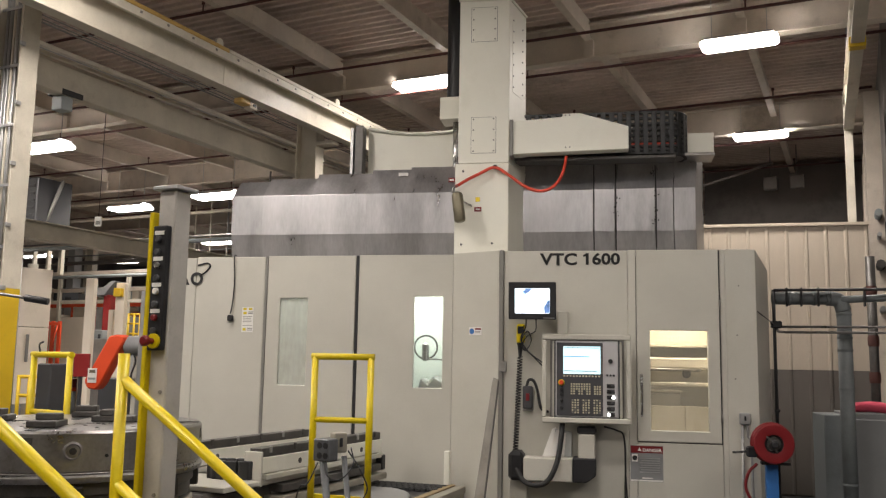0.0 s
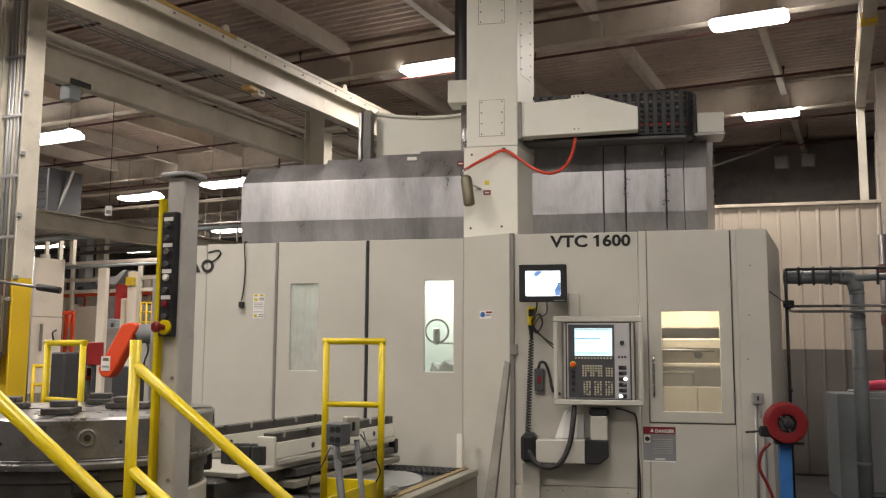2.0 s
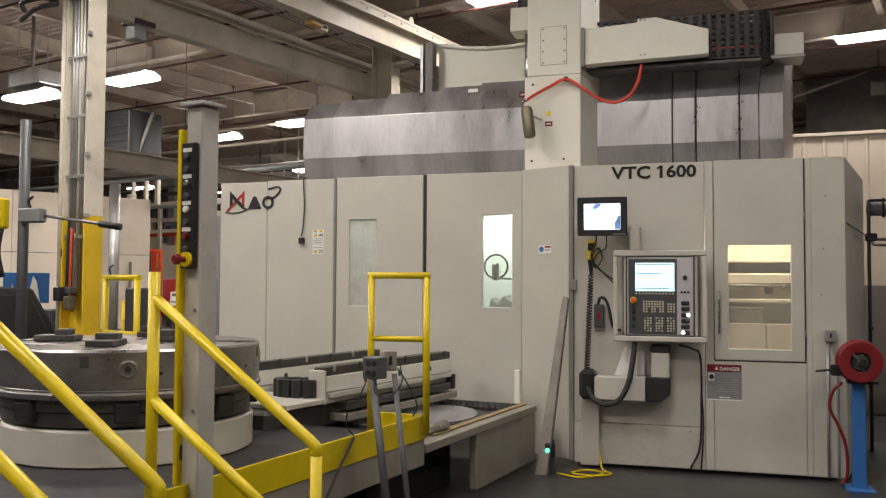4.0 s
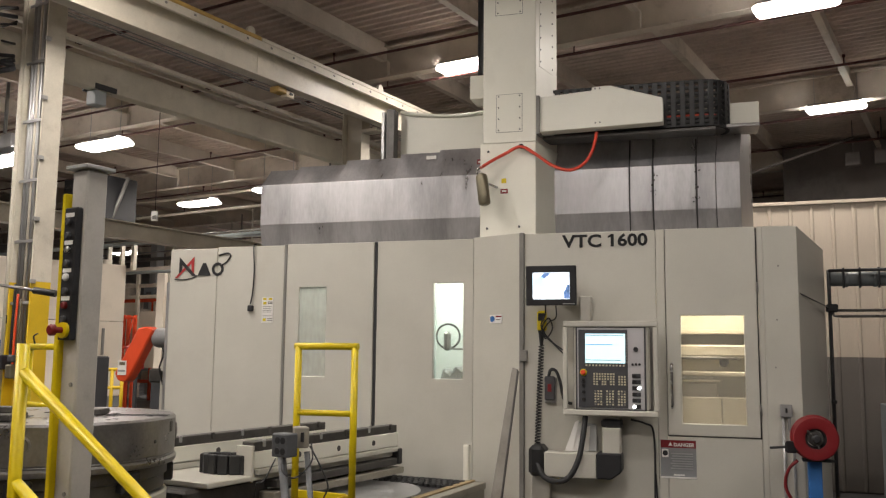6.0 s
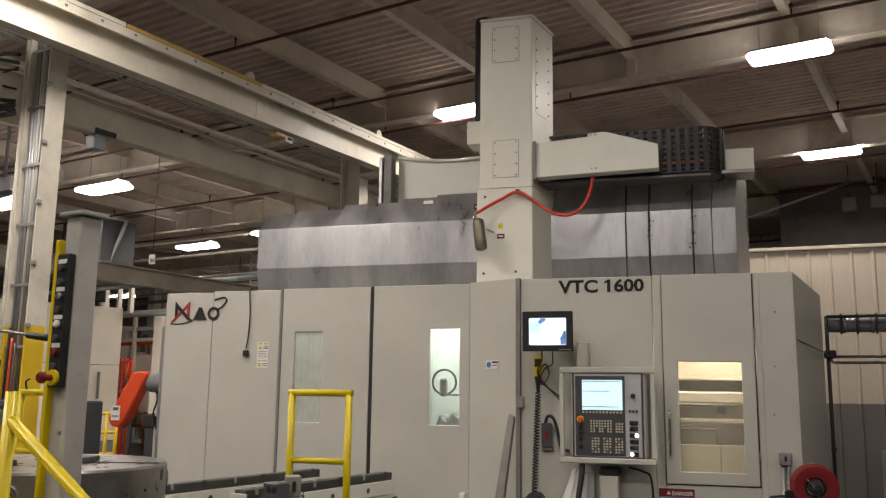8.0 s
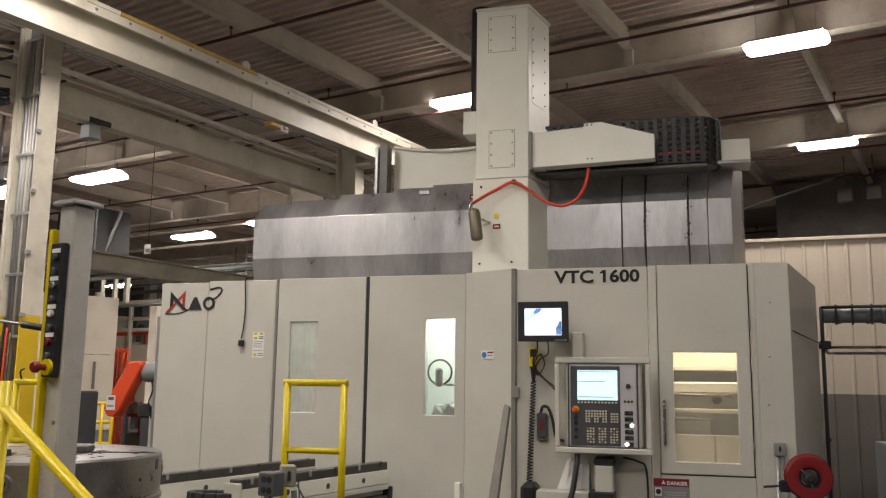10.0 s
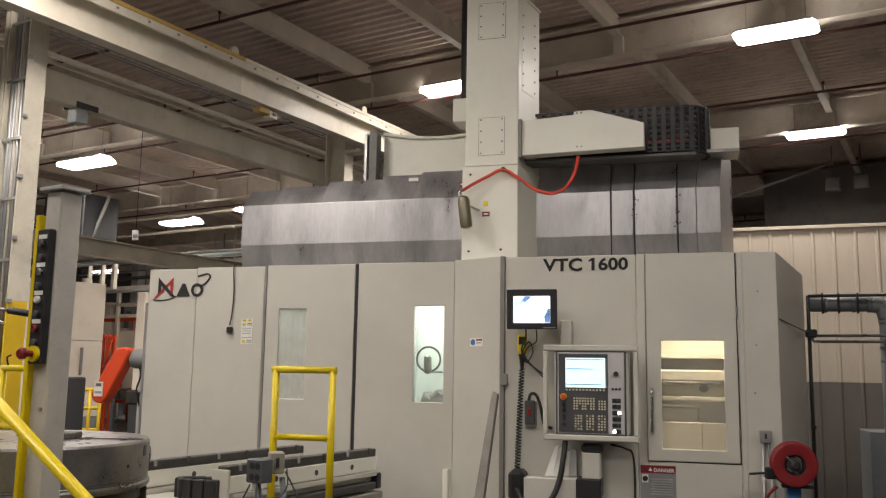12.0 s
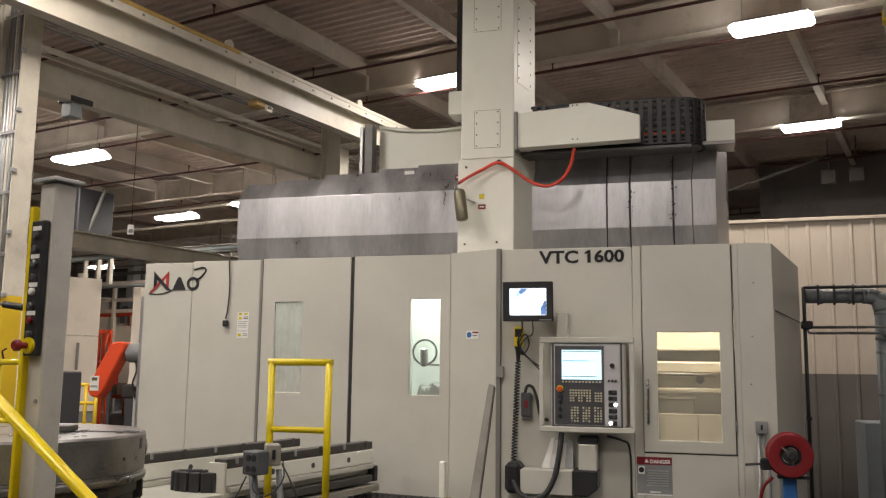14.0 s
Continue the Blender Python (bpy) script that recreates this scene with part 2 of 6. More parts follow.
def prism(outline, d0, d1, axis="y", bevel=0.0, bm=None):
    """A plate cut to an outline: (x, z) swept along y, (x, y) along z, or (y, z) along x."""
    one = bmesh.new()

    def at(a, b, d):
        return (a, d, b) if axis == "y" else (a, b, d) if axis == "z" else (d, a, b)
    lo = [one.verts.new(at(a, b, d0)) for a, b in outline]
    hi = [one.verts.new(at(a, b, d1)) for a, b in outline]
    one.faces.new(lo)
    one.faces.new(list(reversed(hi)))
    for i in range(len(lo)):
        j = (i + 1) % len(lo)
        one.faces.new((lo[i], hi[i], hi[j], lo[j]))
    bmesh.ops.recalc_face_normals(one, faces=one.faces)
    if bevel:
        bmesh.ops.bevel(one, geom=list(one.edges), offset=bevel, segments=1, affect="EDGES")
    return joined(bm, one)


def arc(points, n=8):
    """A smooth line through points (Catmull-Rom)."""
    p = [Vector(q) for q in points]
    p = [2 * p[0] - p[1]] + p + [2 * p[-1] - p[-2]]
    out = []
    for i in range(1, len(p) - 2):
        for k in range(n):
            t = k / n
            out.append(0.5 * (2 * p[i] + (p[i + 1] - p[i - 1]) * t + (2 * p[i - 1] - 5 * p[i] + 4 * p[i + 1] - p[i + 2]) * t * t
                              + (3 * p[i] - p[i - 1] - 3 * p[i + 1] + p[i + 2]) * t ** 3))
    return out + [p[-2]]


HOME = {}


def thing(name, label, category, at=(0, 0, 0), group="", kind=""):
    ob = new(name)
    ob.empty_display_size = 0.1
    ob.matrix_basis = Matrix.Translation(at)
    HOME[ob.name] = Matrix.Translation(at)
    return tagged(ob, label, category, group, kind)


def part(name, bm, mat, parent=None, label=""):
    me = bpy.data.meshes.new(name)
    bm.to_mesh(me)
    bm.free()
    me.materials.append(mat)
    ob = new(name, me)
    if parent is not None:
        ob.parent = parent
        if parent.name in HOME:
            ob.matrix_parent_inverse = HOME[parent.name].inverted()
    return tagged(ob, label)


def solid(name, bm, mat, label="", category="", kind="", group=""):
    """A thing that is one mesh."""
    return tagged(part(name, bm, mat), label, category, group, kind)


def piece(name, me, parent, m, mat=None):
    """One of many alike pieces on a shared mesh."""
    ob = new(name, me)
    ob.parent = parent
    if parent.name in HOME:
        ob.matrix_parent_inverse = HOME[parent.name].inverted()
    ob.matrix_basis = m
    return ob


def mesh_of(name, bm, mat):
    me = bpy.data.meshes.new(name)
    bm.to_mesh(me)
    bm.free()
    me.materials.append(mat)
    return me


def lettering(name, words, size, mat, parent, m, bold=0.0, depth=0.002):
    cu = bpy.data.curves.new(name, "FONT")
    cu.body, cu.size, cu.extrude, cu.offset = words, size, depth, bold
    cu.resolution_u = 3
    tmp = bpy.data.objects.new(name, cu)
    me = bpy.data.meshes.new_from_object(tmp)
    bpy.data.objects.remove(tmp)
    me.transform(m)
    me.materials.clear()
    me.materials.append(mat)
    ob = new(name, me)
    ob.parent = parent
    if parent.name in HOME:
        ob.matrix_parent_inverse = HOME[parent.name].inverted()
    return ob


FRONT = Matrix(((1, 0, 0, 0), (0, 0, -1, 0), (0, 1, 0, 0), (0, 0, 0, 1)))

# ---- the hall ----


def hall_box(u0, u1, v0, v1, z0, z1, bevel=0.0, bm=None):
    one = box(u0, u1, v0, v1, z0, z1, bevel)
    return joined(bm, moved(one, HALL))


def i_beam(u, v0, v1, z0, z1, wide, web=0.012, flange=0.02, bm=None):
    bm = hall_box(u - wide / 2, u + wide / 2, v0, v1, z0, z0 + flange, 0.002, bm)
    hall_box(u - wide / 2, u + wide / 2, v0, v1, z1 - flange, z1, 0.002, bm)
    return hall_box(u - web / 2, u + web / 2, v0, v1, z0 + flange, z1 - flange, 0, bm)


def i_girder(v, u0, u1, z0, z1, wide, web=0.012, flange=0.02, bm=None):
    bm = hall_box(u0, u1, v - wide / 2, v + wide / 2, z0, z0 + flange, 0.002, bm)
    hall_box(u0, u1, v - wide / 2, v + wide / 2, z1 - flange, z1, 0.002, bm)
    return hall_box(u0, u1, v - web / 2, v + web / 2, z0 + flange, z1 - flange, 0, bm)


FLOOR = solid("floor", hall_box(-34, 7, -9, 34, -0.2, 0.0), CONCRETE, "dark worn concrete shop floor", "floor", "structure")
# outer walls are added to close the hall; most stand out of view
for nm, b in (("wall_north", (-34, 7, 34, 34.2, 0, 6.2)), ("wall_south", (-34, 7, -9.2, -9, 0, 6.2)), ("wall_west", (-34.2, -34, -9, 34, 0, 6.2)),
              ("wall_east", (7, 7.2, -9, 11.2, 0, 6.2)), ("wall_east_inner", (-1.2, -1.0, 11.4, 34, 0, 6.2)), ("wall_return", (-1.0, 7, 11.2, 11.4, 0, 6.2)),
              ("wall_back", (-4.6, -1.2, 19.0, 19.2, 0, 5.9))):
    solid(nm, hall_box(*b), WALL_DARK, "dark dusty hall wall", "wall", "structure")

# corrugated roof deck: one mesh of ribs
DECK_Z = 6.0
roof = bmesh.new()
pitch = 0.16
prof = [(0, 0), (0.05, 0), (0.07, 0.04), (0.14, 0.04), (0.16, 0)]
rows_v = []
v = -9.0
while v < 34:
    for dv, dz in prof[:-1]:
        rows_v.append((v + dv, DECK_Z + dz))
    v += pitch
ribs = [(roof.verts.new(hall(-34, a, b)), roof.verts.new(hall(7, a, b))) for a, b in rows_v]
for (a, b), (c, d) in zip(ribs, ribs[1:]):
    roof.faces.new((a, b, d, c))
hall_box(-34, 7, -9, 34, DECK_Z + 0.06, DECK_Z + 0.2, 0, roof)
solid("ceiling", roof, ROOF, "dusty corrugated steel roof deck", "ceiling", "structure")

# roof steel
GIRDERS_V = (-5.2, -0.2, 5.05, 9.83, 14.4, 19.3, 24.3)
for gv in GIRDERS_V:
    ob = thing("roof_girder", "pale dusty steel roof girder under the deck", "girder", hall(-6, gv, 5.46), "roof girders")
    u1 = -1.25 if gv > 11.4 else 6.9
    part("bottom_flange", hall_box(-33.9, u1, gv - 0.085, gv + 0.085, 5.46, 5.48, 0.002), GIRDER, ob)
    part("top_flange", hall_box(-33.9, u1, gv - 0.085, gv + 0.085, 5.92, 5.94, 0.002), GIRDER, ob)
    part("web", hall_box(-33.9, u1, gv - 0.006, gv + 0.006, 5.48, 5.92, 0), GIRDER, ob)
    for k in range(18):
        uu = -33.15 + 1.9 * k
        if uu < u1:
            part("clip_plate", hall_box(uu - 0.06, uu + 0.06, gv - 0.075, gv - 0.007, 5.485, 5.7, 0.002), GIRDER, ob)
PURLIN_U = [-4.65 + 1.9 * k for k in range(-14, 6)]
for pu in PURLIN_U:
    ob = thing("roof_purlin", "pale dusty steel purlin under the roof deck", "purlin", hall(pu, 9, 5.7), "roof purlins")
    v1 = 33.9 if pu < -1.3 else 11.1
    part("bottom_flange", hall_box(pu - 0.05, pu + 0.05, -8.9, v1, 5.7, 5.715, 0.002), GIRDER, ob)
    part("web", hall_box(pu - 0.005, pu + 0.005, -8.9, v1, 5.715, 5.985, 0), GIRDER, ob)

# sprinkler pipes with drops
for pv, pz in ((1.9, 5.6), (6.9, 5.62), (8.79, 5.42), (10.07, 5.42), (12.27, 5.42), (14.9, 5.42), (17.0, 5.42), (22.0, 5.4)):
    b = tube([hall(-33, pv, pz), hall(-1.3 if pv > 11 else 5, pv, pz)], 0.02, 8)
    for k in range(-30, -1, 3):
        tube([hall(k + 0.4, pv, pz), hall(k + 0.4, pv, pz + 0.13)], 0.01, 6, b)
        tube([hall(k + 0.4, pv, pz + 0.1), hall(k + 0.4, pv, pz + 0.14)], 0.022, 6, b)
    tagged(part("sprinkler_pipe", b, PIPE_RED), "dull red sprinkler pipe under the roof", "pipe", "sprinkler pipes")

# electric conduits along the columns
for cu, cz in ((-10.9, 5.4), (-12.1, 5.4)):
    b = tube([hall(cu, -2, cz), hall(cu, 20, cz)], 0.022, 6)
    tagged(part("ceiling_conduit", b, GALV), "thin pale conduit run under the roof", "conduit", "ceiling conduits")


def hall_column(u, v, yellow_to, top, name="hall_column"):
    at = hall(u, v)
    ob = thing(name, "cream steel building column with yellow lower part" if yellow_to else "cream steel building column", "column", at, "hall columns")
    su, sv = 0.18, 0.105
    for z0, z1, mt, nm in ((0, yellow_to, YELLOW_FAR, "lower_shaft"), (yellow_to, top, BEAM, "upper_shaft")):
        if z1 - z0 < 0.01:
            continue
        b = hall_box(u - su, u - su + 0.02, v - sv, v + sv, z0, z1, 0.003)
        hall_box(u + su - 0.02, u + su, v - sv, v + sv, z0, z1, 0.003, b)
        hall_box(u - su + 0.02, u + su - 0.02, v - 0.008, v + 0.008, z0, z1, 0, b)
        part(nm, b, mt, ob)
    return ob


COL_U, COL_V = -9.1, 4.823
left_column = hall_column(COL_U, COL_V, 2.12, 5.45)
mid_column = hall_column(-9.0, 9.85, 2.12, 5.45)
for cv in (14.85, 19.6):
    hall_column(-9.0, cv, 2.12, 5.45)
for cu, cv in ((-16.5, 9.85), (-16.5, 19.6), (-24.0, 14.85), (-24.0, 19.6), (-24, 25)):
    hall_column(cu, cv, 0.0, 5.45)

# conduits and cables strapped to the near column
cond = thing("conduit_bundle", "vertical pale conduits strapped into the yellow and cream column", "conduit", hall(COL_U, COL_V - 0.1))
for k, (du, r) in enumerate(((-0.09, 0.018), (-0.04, 0.018), (0.01, 0.014), (0.06, 0.018))):
    part("conduit", tube([hall(COL_U + du, COL_V - 0.06, 1.25 + 0.05 * k), hall(COL_U + du, COL_V - 0.06, 5.35)], r, 8), GALV if k != 2 else BEAM, cond)
part("conduit", tube([hall(COL_U - 0.21, COL_V - 0.1, 0.4), hall(COL_U - 0.21, COL_V - 0.1, 5.3)], 0.022, 8), BEAM, cond)
for z in (1.9, 2.5, 3.1, 3.7, 4.3, 4.9):
    part("strap", hall_box(COL_U - 0.159, COL_U + 0.159, COL_V - 0.088, COL_V - 0.08, z, z + 0.03, 0.002), GALV, cond)
    part("clamp", hall_box(COL_U + 0.18, COL_U + 0.205, COL_V - 0.13, COL_V - 0.07, z + 0.2, z + 0.24, 0.004), GALV, cond)
for du, z0, z1, mt in ((-0.02, 1.22, 2.0, ORANGE), (0.035, 1.18, 1.95, BRASS), (-0.07, 1.3, 2.1, BLACK)):
    part("cable", tube(arc([hall(COL_U + du, COL_V - 0.1, z1), hall(COL_U + du + 0.02, COL_V - 0.12, (z0 + z1) / 2), hall(COL_U + du, COL_V - 0.11, z0)]), 0.012, 6), mt, cond)
part("switch_box", hall_box(COL_U - 0.16, COL_U - 0.07, COL_V - 0.2, COL_V - 0.106, 1.28, 1.42, 0.01), BLACK, cond)
part("switch_box", hall_box(COL_U - 0.0, COL_U + 0.09, COL_V - 0.2, COL_V - 0.106, 1.2, 1.33, 0.01), BRASS, cond)
part("switch_box", hall_box(COL_U + 0.02, COL_U + 0.1, COL_V - 0.2, COL_V - 0.106, 1.35, 1.42, 0.01), DARKGREY, cond)
part("number_bar", hall_box(COL_U - 0.178, COL_U - 0.162, COL_V - 0.1085, COL_V - 0.1055, 1.72, 1.8, 0), BLACK, cond)
junction = thing("cable_cluster", "dark cable and pipe clutter at the column's top", "cables", hall(COL_U - 0.4, COL_V - 0.2, 4.5))
random.seed(5)
for k in range(9):
    z = 4.15 + 0.09 * k
    p = [hall(COL_U - 0.75 + random.uniform(-0.1, 0.1), COL_V - 0.25, z), hall(COL_U - 0.45, COL_V - 0.3 + random.uniform(-0.1, 0.1), z + random.uniform(-0.08, 0.12)),
         hall(COL_U - 0.16, COL_V - 0.22, z + random.uniform(-0.12, 0.1))]
    part("cable", tube(arc(p, 5), random.choice((0.012, 0.02, 0.028)), 6), random.choice((BLACK, GALV, DARKGREY)), junction)

# crane runways
RUN_U = -8.45
runway = thing("crane_runway", "cream painted crane runway beam with yellow rail on top", "runway beam", hall(RUN_U, 4, 4.62))
web = hall_box(RUN_U - 0.08, RUN_U + 0.08, -8, 22, 4.735, 4.757, 0.003)
hall_box(RUN_U - 0.009, RUN_U + 0.009, -8, 22, 4.757, 5.085, 0, web)
hall_box(RUN_U - 0.12, RUN_U + 0.13, -8, 22, 5.085, 5.12, 0.003, web)
part("runway_beam", web, BEAM, runway)
for vv in (-2.6, 2.3, 7.3, 12.2):
    part("splice_plate", hall_box(RUN_U + 0.009, RUN_U + 0.017, vv - 0.16, vv + 0.16, 4.78, 5.06, 0.002), BEAM, runway)
part("channel_cap", hall_box(RUN_U + 0.13, RUN_U + 0.16, -8, 22, 5.03, 5.12, 0.003), BEAM, runway)
part("conductor_rail", hall_box(RUN_U + 0.1, RUN_U + 0.165, 5.1, 7.05, 5.121, 5.17, 0.006), AMBER, runway, "amber crane rail, worn")
part("conductor_rail", hall_box(RUN_U + 0.1, RUN_U + 0.165, -8, 5.095, 5.121, 5.17, 0.006), BEAM, runway, "pale crane rail")
part("conductor_rail", hall_box(RUN_U + 0.1, RUN_U + 0.165, 7.055, 22, 5.121, 5.17, 0.006), BEAM, runway, "pale crane rail")
for k in range(34):
    part("rail_clip", hall_box(RUN_U + 0.161, RUN_U + 0.172, -2 + 0.4 * k, -1.97 + 0.4 * k, 5.07, 5.095, 0.003), TRIM, runway)
for vv in (6.9, 9.5):
    b = lathe([(0.02, -0.02), (0.06, -0.02), (0.06, 0.02), (0.02, 0.02)], 16)
    part("lug", moved(b, Matrix.Translation(hall(RUN_U + 0.12, vv, 5.2)) @ HALL @ Matrix.Rotation(radians(90), 4, "Y")), BEAM, runway)
for vv in (9.85, 14.85):
    part("bracket", hall_box(-8.86, RUN_U - 0.1, vv - 0.1, vv + 0.1, 4.685, 4.735, 0.005), BEAM, runway)

warning_light = thing("runway_beacon", "small yellow beacon under the crane runway", "beacon", (-6.44, 9.96, 4.78))
part("beacon_body", hall_box(-8.57, -8.43, 7.5, 7.68, 4.66, 4.733, 0.015), AMBER, warning_light)
part("beacon_face", hall_box(-8.55, -8.44, 7.683, 7.82, 4.635, 4.72, 0.006), PANEL_WHITE, warning_light)
part("beacon_lens", hall_box(-8.435, -8.42, 7.72, 7.78, 4.665, 4.695, 0.004), BLACK, warning_light)
part("mount", hall_box(-8.54, -8.46, 7.6, 7.8, 4.7215, 4.734, 0.002), BLACK, warning_light)

part("tie_beam", hall_box(-9.53, -9.37, -6, 14.6, 4.33, 4.655, 0.012), BEAM)
tagged(bpy.data.objects["tie_beam"], "cream painted steel tie beam between the columns", "beam")
sensor = thing("junction_box", "small grey junction box under the tie beam", "junction box", (-7.7, 8.05, 4.2))
part("box_body", hall_box(-9.56, -9.4, 5.65, 5.8, 4.17, 4.33, 0.008), PIPE_GREY, sensor)
for cu, cz, wd, tall in ((-10.17, 5.1, 0.07, 0.05), (-10.37, 5.1, 0.05, 0.04)):
    tagged(part("roof_bar", hall_box(cu - wd / 2, cu + wd / 2, -4, 20, cz, cz + tall, 0.004), BEAM), "thin pale steel bar above the tie beam", "bar", "roof bars")
for cu, cz in ((-9.47, 5.1), (-9.55, 5.1), (-9.62, 5.14), (-9.28, 5.06)):
    tagged(part("roof_conduit", tube([hall(cu, -4, cz), hall(cu, 16, cz)], 0.008, 6), TRIM), "thin dark conduit beside the crane runway", "conduit", "roof conduits")
for k in range(4):
    part("clamp", hall_box(-9.6 + 0.07 * k, -9.57 + 0.07 * k, 5.62, 5.9, 4.33, 4.37 + 0.02 * (k % 2), 0.003), BLACK, sensor)
east_run = thing("crane_runway", "cream painted crane runway beam with yellow stop", "runway beam", (0.36, 7.07, 4.55))
ER = Matrix.Translation((0.36, 7.07, 0)) @ Matrix.Rotation(radians(-13.1), 4, "Z")
for nm, x0, x1, z0, z1 in (("bottom_flange", -0.06, 0.06, 4.55, 4.575), ("web", -0.01, 0.01, 4.576, 4.9), ("top_flange", -0.06, 0.06, 4.901, 4.93)):
    part(nm, moved(box(x0, x1, -7, 4.25, z0, z1, 0.002), ER), BEAM, east_run)
for v in (-1.5, 1.0, 3.4):
    part("stiffener", moved(box(-0.055, -0.011, v, v + 0.02, 4.577, 4.9, 0.002), ER), BEAM, east_run)
    part("hanger", moved(tube([(0, v, 4.93), (0, v, 5.99)], 0.02, 8), ER), GALV, east_run)
part("yellow_clip", moved(box(-0.075, 0.075, 0.95, 1.08, 4.52, 4.62, 0.006), ER), YELLOW_FAR, east_run)
part("end_post", moved(box(-0.05, 0.05, 4.252, 4.35, 0, 4.93, 0.005), ER), BEAM, east_run)
low_beam = i_beam(-13.0, 2, 22, 3.26, 3.54, 0.22)
tagged(part("low_beam", low_beam, BEAM), "cream steel beam over the far work area", "beam")
low_beam2 = i_girder(18.5, -30, -9.2, 3.0, 3.25, 0.2)
tagged(part("low_beam", low_beam2, GIRDER), "dull steel beam over the far work area", "beam")


def high_bay(m, hang):
    ob = thing("ceiling_lamp", "lit white fluorescent high bay lamp hung under the roof", "ceiling lamp", (0, 0, 0), "high bay lamps")
    part("housing", prism([(-0.12, 0.07), (-0.225, 0.0), (-0.22, -0.006), (-0.11, 0.06), (0.11, 0.06), (0.22, -0.006), (0.225, 0.0), (0.12, 0.07)], -0.5, 0.5, "x", 0.0), GALV, ob)
    rim = [(sx * 0.46 + 0.1 * math.cos(a), sy * 0.135 + 0.09 * math.sin(a)) for sx, sy, q in ((1, 1, 0), (-1, 1, 1), (-1, -1, 2), (1, -1, 3)) for a in (math.pi / 2 * (q + k / 5) for k in range(6))]
    part("diffuser", prism(rim, -0.06, 0.0, "z", 0.018), LENS, ob, "glowing white lens")
    for s in (-0.4, 0.4):
        part("hanger", tube([(s, 0, 0.06), (s, 0, hang)], 0.006, 6), GALV, ob)
    ob.matrix_basis = m
    return ob


def lamp_light(p, watts):
    li = bpy.data.lights.new("lamp_light", "AREA")
    li.shape, li.size, li.size_y, li.energy, li.color = "RECTANGLE", 1.1, 0.44, watts, LAMP_COLOR
    ob = new("lamp_light", li)
    ob.matrix_basis = Matrix.Translation(p) @ HALL


# place and share of the usual wattage
# ADDED_LAMPS go beyond the seen ones, placed and weighted to balance the light
SHOWN = [(-0.2, 9.88, 5.32, 1), (0.85, 14.65, 5.42, 1), (-4.21, 11.44, 5.5, 0.8), (-11.2, 12.65, 5.05, 0.7), (-12.65, 18.0, 4.97, 0.6), (-9.55, 16.0, 4.82, 0.7), (-12.3, 11.55, 4.58, 0.7),
         (-19.1, 28.8, 5.0, 1), (-21.5, 27.2, 5.0, 1)]
ADDED_LAMPS = [(-3.0, 2.9, 5.5, 0.46), (-7.2, 3.7, 5.5, 0.95), (-3.0, -0.6, 5.5, 0.5), (-7.6, -0.6, 5.5, 1.3), (1.9, 4.4, 5.5, 0.65), (1.7, 0.3, 5.5, 0.6), (-12.6, 3.6, 5.5, 1.2), (-12.2, 0.3, 5.5, 1.4),
        (-18.5, 7, 5.2, 0.8), (-20, 21, 5.2, 0.8), (-16.8, 3.4, 5.5, 1.0), (-3, -5, 5.5, 1), (-9, -5, 5.5, 1)]
for x, y, z, share in SHOWN + [(hall(u, v).x, hall(u, v).y, z, w) for u, v, z, w in ADDED_LAMPS]:
    small = Matrix.Diagonal((0.78, 0.85, 0.8, 1)) if x > -1 and y > 9 else Matrix.Identity(4)
    high_bay(Matrix.Translation((x, y, z)) @ HALL @ small, (5.99 - z) / small[2][2])
    lamp_light(Vector((x, y, z - 0.07)), LAMP_WATTS * share)
cord = thing("lamp_stem", "pale conduit stem of a hanging lamp", "conduit", (-12.3, 11.55, 4.7))
part("stem", tube([(-12.3, 11.55, 5.03), (-12.3, 11.55, 5.9)], 0.03, 8), GALV, cord)
part("ballast_box", moved(box(-0.35, 0.5, -0.2, 0.2, 0.125, 0.36, 0.01), Matrix.Translation((-12.3, 11.55, 4.58)) @ HALL), GALV, cord)

# ---- corrugated partition behind the machine ----
P0 = Vector((-3.6, 10.95, 0))
PDIR = Vector((4.95, -0.33, 0)).normalized()
PART = Matrix.Translation(P0) @ Matrix.Rotation(math.atan2(PDIR.y, PDIR.x), 4, "Z")
partition = thing("wall_partition", "cream over brown ribbed sheet metal partition wall", "wall", P0, kind="structure")
part("core", moved(box(0, 4.95, 0.03, 0.1, 0, 3.2, 0), PART), SHEET_BROWN, partition)
sheet_w = 0.225
for nm, z0, z1, mt in (("upper_sheet", 1.48, 3.22, SHEET_CREAM), ("lower_sheet", 0.02, 1.48, SHEET_BROWN)):
    b = prism([(0, 0.028), (0, 0.012), (sheet_w - 0.05, 0.012), (sheet_w - 0.036, 0.002), (sheet_w - 0.014, 0.002), (sheet_w - 0.001, 0.012), (sheet_w - 0.001, 0.028)], z0, z1 - 0.003, "z")
    me = mesh_of(nm, b, mt)
    for k in range(22):
        piece(nm, me, partition, PART @ Matrix.Translation((k * sheet_w, 0, 0)))
part("top_rail", moved(box(-0.02, 4.96, -0.02, 0.11, 3.22, 3.26, 0.004), PART), SHEET_CREAM, partition)

# ---- the machine ----
SKX = 0.24  # how far its sides lean outwards for each metre of depth
machine = thing("machining_center", "large cream painted vertical turning machine with sliding doors and way covers", "machine tool", (-3.2, 7.6, 0))
PY, FY, TOP = 7.11, 6.90, 2.446


